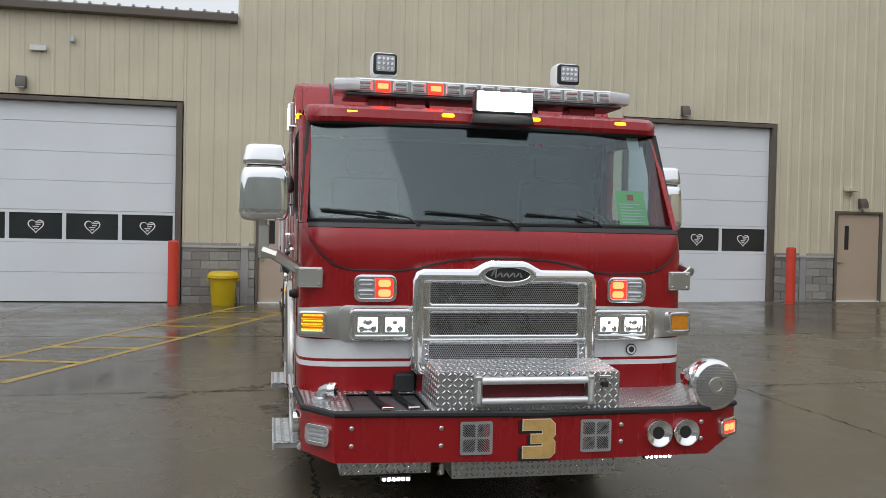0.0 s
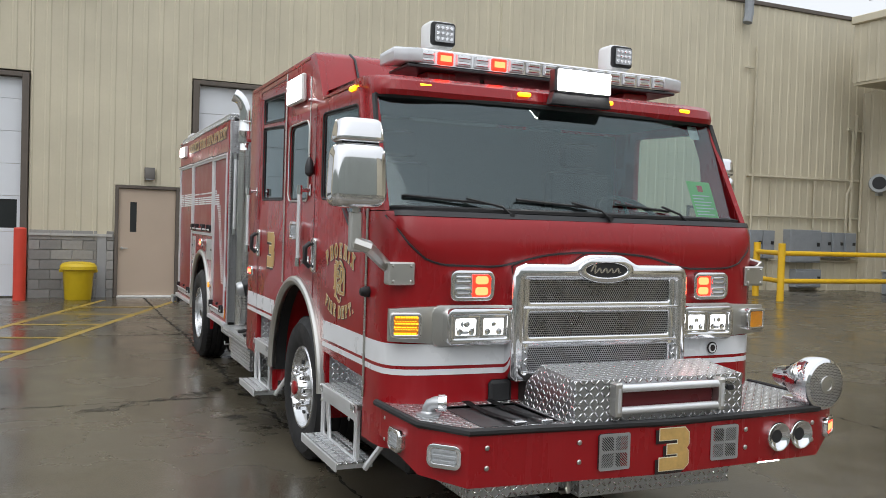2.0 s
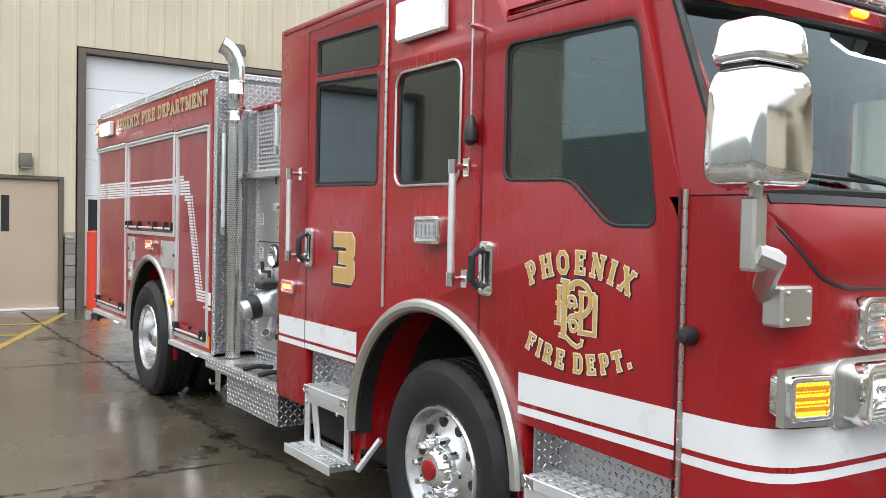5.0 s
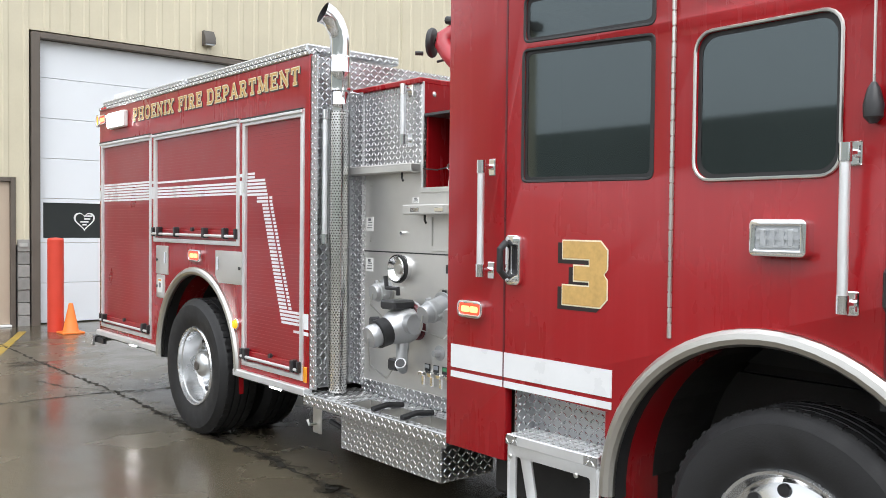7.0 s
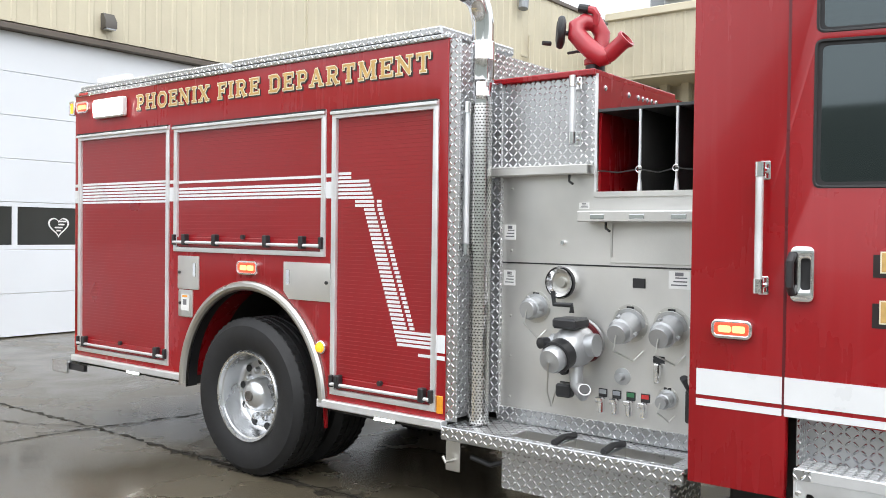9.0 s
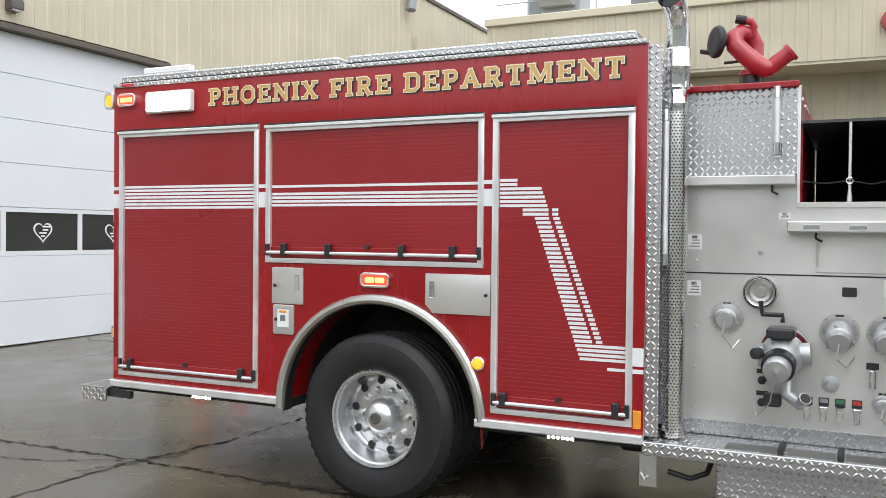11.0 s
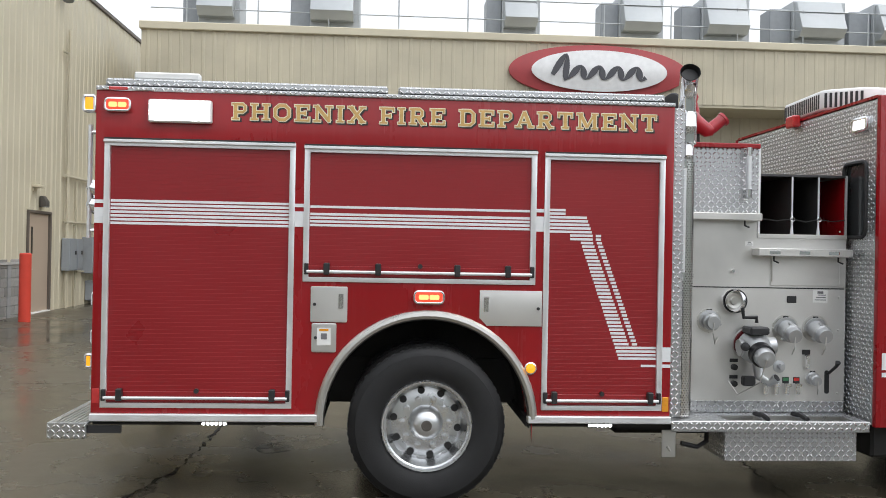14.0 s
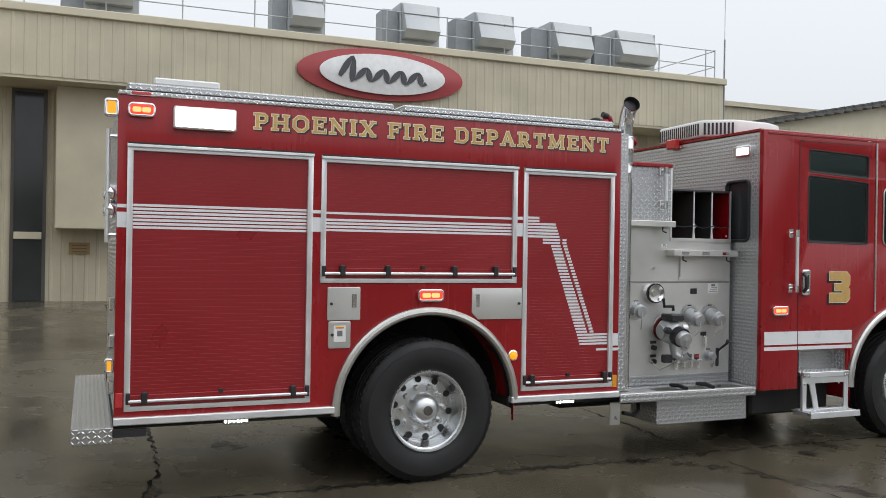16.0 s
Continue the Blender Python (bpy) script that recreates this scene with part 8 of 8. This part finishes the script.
for y, z, w, h in ((10.13, 1.655, 0.075, 0.085), (10.13, 1.395, 0.075, 0.085), (9.12, 1.425, 0.11, 0.09), (9.66, 1.80, 0.06, 0.035)):
    lb_ = part("warning_label", box(B(), PX - 0.003, PX - 0.0005, y - w / 2, y + w / 2, z - h / 2, z + h / 2), LABEL, pp, "white printed label")
    for k in range(3):
        part("label_bar", box(B(), PX - 0.0042, PX - 0.003, y - w * 0.38, y + w * (0.38 - 0.1 * k), z - h * 0.32 + k * h * 0.2, z - h * 0.25 + k * h * 0.2), INK, lb_)
    part("label_bar", box(B(), PX - 0.0042, PX - 0.003, y - w * 0.2, y + w * 0.2, z + h * 0.22, z + h * 0.42), INK, lb_)
bolts([(PX - 0.0005, y, z) for y in (8.98, 10.12) for z in (0.72, 0.95, 1.18, 1.42, 1.55, 1.9)], 0.008, pp, (-1, 0, 0), 0.004)
part("latch_knob", rod(B(), (PX, 9.78, 1.60), (PX - 0.02, 9.78, 1.60), 0.012, 10), CHROME, pp)

# running board with tray, and hanging tread box
rb = tp("running_board", plate([(0.22, 8.94), (0.60, 8.94), (0.60, 10.33), (0.22, 10.33)], [[(0.27, 9.02), (0.44, 9.02), (0.44, 9.34), (0.27, 9.34)], [(0.27, 9.38), (0.44, 9.38), (0.44, 9.62), (0.27, 9.62)], [(0.27, 9.66), (0.44, 9.66), (0.44, 9.92), (0.27, 9.92)]], 0.02, Matrix.Translation((0, 0, 0.575))), TREAD, "tread plate running board with hose tray")
tp("board_edge", box(B(), 0.205, 0.222, 8.935, 10.335, 0.505, 0.58, 0.005), TREAD, "", rb)
tp("board_tray", box(B(), 0.26, 0.46, 9.0, 9.94, 0.485, 0.495), STEEL, "", rb)
for a, b in ((9.02, 9.34), (9.38, 9.62), (9.66, 9.92)):
    tp("tray_wall", box(B(), 0.438, 0.444, a, b, 0.49, 0.572), STEEL, "", rb)
    for y in (a, b):
        tp("tray_wall", box(B(), 0.268, 0.442, y - 0.003, y + 0.003, 0.49, 0.572), STEEL, "", rb)
for y in (9.36, 9.64):
    tp("tray_strap", tube(B(), [(0.25, y, 0.585), (0.35, y, 0.60), (0.47, y, 0.585)], 0.018, 6), BLACK, "", rb)
tp("tread_box", box(B(), 0.24, 0.62, 9.01, 9.95, 0.30, 0.505, 0.004), TREAD, "hanging tread plate box", rb)
tp("hanger_plate", box(B(), 0.30, 0.31, 10.27, 10.37, 0.31, 0.50, 0.004), STEEL, "", rb)
tp("hanger_hook", tube(B(), [(0.30, 10.32, 0.37), (0.25, 10.33, 0.37), (0.25, 10.35, 0.40)], 0.009, 6), STEEL, "", rb)
tp("drain_hose", tube(B(), [(0.34, 10.22, 0.40), (0.36, 10.1, 0.37), (0.40, 10.02, 0.40), (0.44, 10.0, 0.46)], 0.016, 8), BLACK, "", rb)

# exhaust stack with perforated guard
ex, ey = 0.38, 10.205
st = tp("exhaust_pipe", lathe(B(), [(0.052, 0.58), (0.06, 0.59), (0.06, 1.10), (0.063, 1.10), (0.063, 1.12), (0.06, 1.12), (0.06, 1.55), (0.064, 1.55), (0.064, 1.575), (0.06, 1.575), (0.06, 2.36)], (ex, ey, 0), (0, 0, 1), 24), PERF, "bright upright exhaust pipe with perforated heat guard")
tp("upper_pipe", lathe(B(), [(0.055, 2.36), (0.055, 2.40), (0.057, 2.405), (0.055, 2.41), (0.055, 2.48), (0.068, 2.49), (0.068, 2.60), (0.070, 2.605), (0.068, 2.61), (0.068, 2.70), (0.06, 2.71), (0.06, 2.74)], (ex, ey, 0), (0, 0, 1), 24), CHROME, "", st)
pts = [(ex, ey, 2.62), (ex, ey, 2.80), (ex - 0.015, ey, 2.86), (ex - 0.04, ey + 0.005, 2.915), (ex - 0.075, ey + 0.012, 2.95), (ex - 0.115, ey + 0.02, 2.968)]
tp("exhaust_tip", tube(B(), pts, [0.062, 0.062, 0.062, 0.063, 0.066, 0.07], 20, False), CHROME, "curved chrome exhaust tip", st, 60)
tp("tip_bore", tube(B(), [Vector(p) for p in pts[3:]], [0.058, 0.061, 0.066], 20, False), BLACK, "", st)
tp("bore_core", rod(B(), (ex - 0.07, ey + 0.012, 2.945), (ex - 0.08, ey + 0.013, 2.949), 0.058, 16), BLACK, "", st)
tp("pipe_clamp", box(B(), ex, ex + 0.2, ey - 0.02, ey + 0.02, 2.48, 2.49, 0.004), CHROME, "", st)
gb = tp("grab_bar", rod(B(), (0.30, 10.245, 1.53), (0.30, 10.245, 2.37), 0.017, 14), ALU, "knurled bright grab bar")
for z in (1.56, 2.34):
    tp("stanchion", rod(B(), (0.30, 10.30, z), (0.30, 10.245, z), 0.014, 10), CHROME, "", gb)
    tp("stanchion_cap", rod(B(), (0.30, 10.245, z - 0.03), (0.30, 10.245, z + 0.03), 0.021, 12), CHROME, "", gb)
tp("corner_angle", box(B(), 0.25, 0.262, 10.26, 10.335, 0.60, 2.715, 0.003), TREAD)
tp("corner_angle", box(B(), 0.50, 0.55, 10.27, 10.332, 0.62, 2.5, 0.003), TREAD)

# deck gun
dg = tp("deck_gun", tube(B(), [(1.12, 9.90, 2.68), (1.15, 9.885, 2.76), (1.165, 9.88, 2.85), (1.14, 9.91, 2.915), (1.10, 9.965, 2.925), (1.06, 9.995, 2.89), (1.045, 9.985, 2.84), (1.04, 9.935, 2.785), (1.04, 9.87, 2.725), (1.045, 9.81, 2.685), (1.05, 9.775, 2.69)],
                         [0.052, 0.05, 0.05, 0.052, 0.054, 0.056, 0.057, 0.056, 0.056, 0.055, 0.045], 18), MONITOR, "red cast deck gun with black handwheel", sharp=60)
tp("gun_barrel", tube(B(), [(1.05, 9.82, 2.675), (1.055, 9.77, 2.705), (1.06, 9.70, 2.76), (1.062, 9.68, 2.776)], [0.04, 0.048, 0.046, 0.052], 16), MONITOR, "", dg, 60)
tp("gun_flange", lathe(B(), [(0.042, 0), (0.057, 0.003), (0.057, 0.022), (0.044, 0.024), (0.038, 0.0)], (1.062, 9.684, 2.772), (0, -0.78, 0.62), 18), MONITOR, "", dg)
tp("gun_joint", lathe(B(), [(0.058, 0), (0.068, 0.006), (0.068, 0.034), (0.058, 0.04)], (1.12, 9.90, 2.66), (0, 0, 1), 20), MONITOR, "", dg)
tp("gun_wheel", lathe(B(), [(0.028, -0.012), (0.07, -0.016), (0.094, -0.006), (0.10, 0.012), (0.09, 0.03), (0.055, 0.038), (0.03, 0.03), (0, 0.03)], (1.044, 10.085, 2.868), (-0.55, 0.83, 0.06), 24), BLACK, "black handwheel", dg)
tp("gun_shaft", rod(B(), (1.10, 9.97, 2.84), (1.044, 10.085, 2.868), 0.014, 8), BLACK, "", dg)
tp("wheel_grip", rod(B(), (1.0, 10.14, 2.80), (0.955, 10.17, 2.80), 0.014, 8), BLACK, "", dg)
tp("gun_pin", rod(B(), (1.06, 9.96, 2.745), (1.05, 10.05, 2.74), 0.009, 6), BLACK, "", dg)
tp("gun_base", lathe(B(), [(0.085, 0), (0.085, 0.02), (0.062, 0.03), (0.058, 0.15)], (1.12, 9.90, 2.522), (0, 0, 1), 18), BLACKPL, "", dg)
tp("gun_crank", tube(B(), [(1.11, 9.90, 2.90), (1.10, 9.885, 2.955), (1.095, 9.90, 2.985), (1.085, 9.955, 3.0)], [0.026, 0.024, 0.024, 0.024], 10), MONITOR, "", dg)
tp("crank_grip", rod(B(), (1.088, 9.93, 2.995), (1.08, 9.99, 3.008), 0.027, 10), BLACK, "", dg)

# cab rear: vent lamp, red lamp and the air-conditioner
lamp("rear_cab_lamp", Matrix(((-1, 0, 0, 0.43), (0, 0, 1, 8.90), (0, 1, 0, 2.665), (0, 0, 0, 1))), 0.20, 0.10, LIT_HEAD, "lit white lamp in chrome bezel", 0.03, CHROME, 0.014, 0.03)
tp("red_rear_lamp", box(B(), 1.36, 1.50, 8.90, 8.97, 2.78, 2.88, 0.012), LENS_RED, "red lamp on the cab's rear edge")
AC = [(1.81, 7.95), (1.81, 8.82), (1.07, 8.86), (0.90, 8.62), (0.92, 8.20), (1.04, 7.95)]
ac = tp("air_conditioner", plate(rounded(AC, 0.06), [], 0.165, Matrix.Translation((0, 0, 3.035)), 0.022), WHITEPL, "white louvred roof air-conditioner", sharp=50)
for (xa, ya), (xb, yb), k in ((AC[1], AC[2], 19), (AC[2], AC[3], 8)):
    d = Vector((xb - xa, yb - ya, 0)).normalized()
    q = Matrix(((d.x, d.y, 0, 0), (d.y, -d.x, 0, 0), (0, 0, 1, 0), (0, 0, 0, 1)))
    for i in range(k):
        f = 0.06 + 0.88 * i / (k - 1)
        bm = box(B(), -0.010, 0.010, -0.004, 0.026, 2.89, 3.005, 0.002)
        bmesh.ops.transform(bm, matrix=Matrix.Translation((xa + (xb - xa) * f, ya + (yb - ya) * f, 0)) @ q, verts=bm.verts)
        tp("louvre", bm, BLACKPL, "", ac)
tp("unit_base", box(B(), 1.0, 1.75, 8.0, 8.78, 2.84, 2.875), WHITEPL, "", ac)

# ---- rear body fittings ----
gold_text("PHOENIX FIRE DEPARTMENT", 0.108, SIDE(BODX - 0.001, 11.895, 2.551), TRUCK, 2.86)
fl = tp("body_flood", box(B(), BODX - 0.05, BODX, 13.45, 13.86, 2.515, 2.665, 0.01), WHITEPL, "blazing white flood lamp on the rear body")
tp("flood_lens", box(B(), BODX - 0.058, BODX - 0.049, 13.465, 13.845, 2.53, 2.65, 0.004), LIT_WHITE, "", fl)
lamp("upper_warning_lamp", SIDE(BODX - 0.001, 14.06, 2.625), 0.165, 0.085, LIT_RED, "lit red upper rear lamp", 0.03, CHROME, 0.007, 0.03)
tp("rail_marker", box(B(), BODX - 0.02, BODX - 0.008, 14.0, 14.12, 2.722, 2.744, 0.004), LENS_RED, "small red rail marker")
lamp("wheel_warning_lamp", SIDE(BODX - 0.001, 12.0, 1.395), 0.20, 0.085, LIT_RED, "lit red lamp above the rear wheel", 0.03, CHROME, 0.007, 0.03)
for y0, y1, z0, z1, lab in ((12.545, 12.785, 1.22, 1.455, 0), (12.615, 12.775, 1.02, 1.21, 1), (11.235, 11.655, 1.21, 1.445, 0)):
    pts = rounded([(-y1, z0), (-y0, z0), (-y0, z1), (-y1, z1)], 0.012) if y1 < 12 or lab else rounded([(-y1, z0), (-y0, z0), (-y0, z1), (-y1, z1)], 0.008)
    if y1 < 12:
        pts = [(-y1 + 0.05, z0), (-y0, z0), (-y0, z1), (-y1, z1), (-y1, z0 + 0.05)]
    d = tp("access_panel", plate(pts, [], 0.012, SIDE(BODX - 0.010, 0, 0), 0.002), PANEL, "flat steel access door")
    tp("panel_latch", box(B(), BODX - 0.016, BODX - 0.0095, y0 + 0.025 if y1 > 12 else y1 - 0.06, y0 + 0.06 if y1 > 12 else y1 - 0.025, z0 + 0.09, z0 + 0.19, 0.003) if not lab else box(B(), BODX - 0.014, BODX - 0.0095, y0 + 0.035, y1 - 0.035, z0 + 0.045, z1 - 0.03), CHROME if not lab else LABEL, "", d)
    if lab:
        tp("label_bar", box(B(), BODX - 0.0155, BODX - 0.0138, y0 + 0.06, y1 - 0.06, z0 + 0.085, z0 + 0.125), INK, "", d)
        tp("label_bar", box(B(), BODX - 0.0155, BODX - 0.0138, y0 + 0.05, y1 - 0.05, z1 - 0.05, z1 - 0.036), AMBER, "", d)
    tp("panel_lock", rod(B(), (BODX - 0.01, y1 - 0.025 if y1 > 12 else y0 + 0.025, (z0 + z1) / 2), (BODX - 0.02, y1 - 0.025 if y1 > 12 else y0 + 0.025, (z0 + z1) / 2), 0.011, 10), BLACKPL, "", d)
am = tp("amber_side_lamp", lathe(B(), [(0.042, 0), (0.042, 0.015), (0.034, 0.02)], (BODX, 11.305, 0.925), (-1, 0, 0), 20), CHROME, "round lit amber side lamp")
tp("lens", lathe(B(), [(0.034, 0.015), (0.028, 0.035), (0, 0.042)], (BODX, 11.305, 0.925), (-1, 0, 0), 18), DIM_AMBER, "", am)
tp("orange_reflector", box(B(), BODX - 0.006, BODX - 0.0005, 10.348, 10.392, 0.635, 0.735, 0.002), AMBER)
tp("red_reflector", box(B(), BODX - 0.006, BODX - 0.0005, 14.15, 14.195, 0.67, 0.765, 0.002), LENS_RED, "red reflector with white border")
# tailboard and rear fittings
tb = tp("tailboard", box(B(), 0.19, 2.69, 14.205, 14.45, 0.535, 0.55, 0.003), TREAD, "tread plate tailboard step")
tp("board_edge", box(B(), 0.18, 0.20, 14.21, 14.45, 0.45, 0.552, 0.003), TREAD, "", tb)
tp("board_edge", box(B(), 0.19, 2.69, 14.44, 14.46, 0.45, 0.552, 0.003), TREAD, "", tb)
for k in range(7):
    tp("grip_bar", box(B(), 0.2, 2.68, 14.222 + k * 0.031, 14.236 + k * 0.031, 0.549, 0.556), STEEL, "", tb)
tp("board_support", box(B(), 0.21, 0.24, 14.0, 14.44, 0.48, 0.53), BLACKPL, "", tb)
lamp("rear_lamp", SIDE(0.262, 14.245, 2.63), 0.08, 0.11, DIM_AMBER, "amber rear corner lamp", 0.03, CHROME, 0.01, 0.02)
lamp("rear_lamp", SIDE(0.30, 14.235, 0.94), 0.05, 0.09, DIM_AMBER, "amber rear lamp", 0.02, CHROME, 0.008, 0.015)
for z in (1.98, 2.09):
    tp("rear_work_lamp", lathe(B(), [(0.05, 0), (0.06, 0.02), (0.055, 0.07), (0.02, 0.09), (0, 0.09)], (0.36, 14.20, z - 0.02), (0, 1, 0.25), 18), CHROME, "round chrome rear lamp")
for z in (1.3, 1.05, 0.75):
    tp("folding_step", box(B(), 0.32, 0.52, 14.20, 14.24, z, z + 0.09, 0.008), CHROME, "folded rear step")
rg = tp("rear_rail", rod(B(), (0.32, 14.26, 1.75), (0.32, 14.26, 2.5), 0.016, 10), ALU, "rear grab rail")
for z in (1.8, 2.45):
    tp("stanchion", rod(B(), (0.32, 14.2, z), (0.32, 14.26, z), 0.013, 8), CHROME, "", rg)

# ---- concrete blocks of the shed's foot ----
base = bpy.data.objects["baseboard"]
for a, b in ((-1.88, -0.62), (-0.44, -0.30), (1.02, 1.2), (7.38, 7.62), (7.85, 8.5), (12.70, 13.4), (13.6, 14.38)):
    blocks(a, b, 1.25, base)
bm = B()
for x in (-0.53, 7.73, 13.5):
    box(bm, x - 0.085, x + 0.085, WY - 0.03, WY + 0.01, -0.02, 1.25)
thing("pilaster", bm, mat("smooth_grey_render", (0.30, 0.30, 0.30), 0.8, 0, 0.08), "smooth grey pilaster between the blocks", "pilaster", kind="structure")
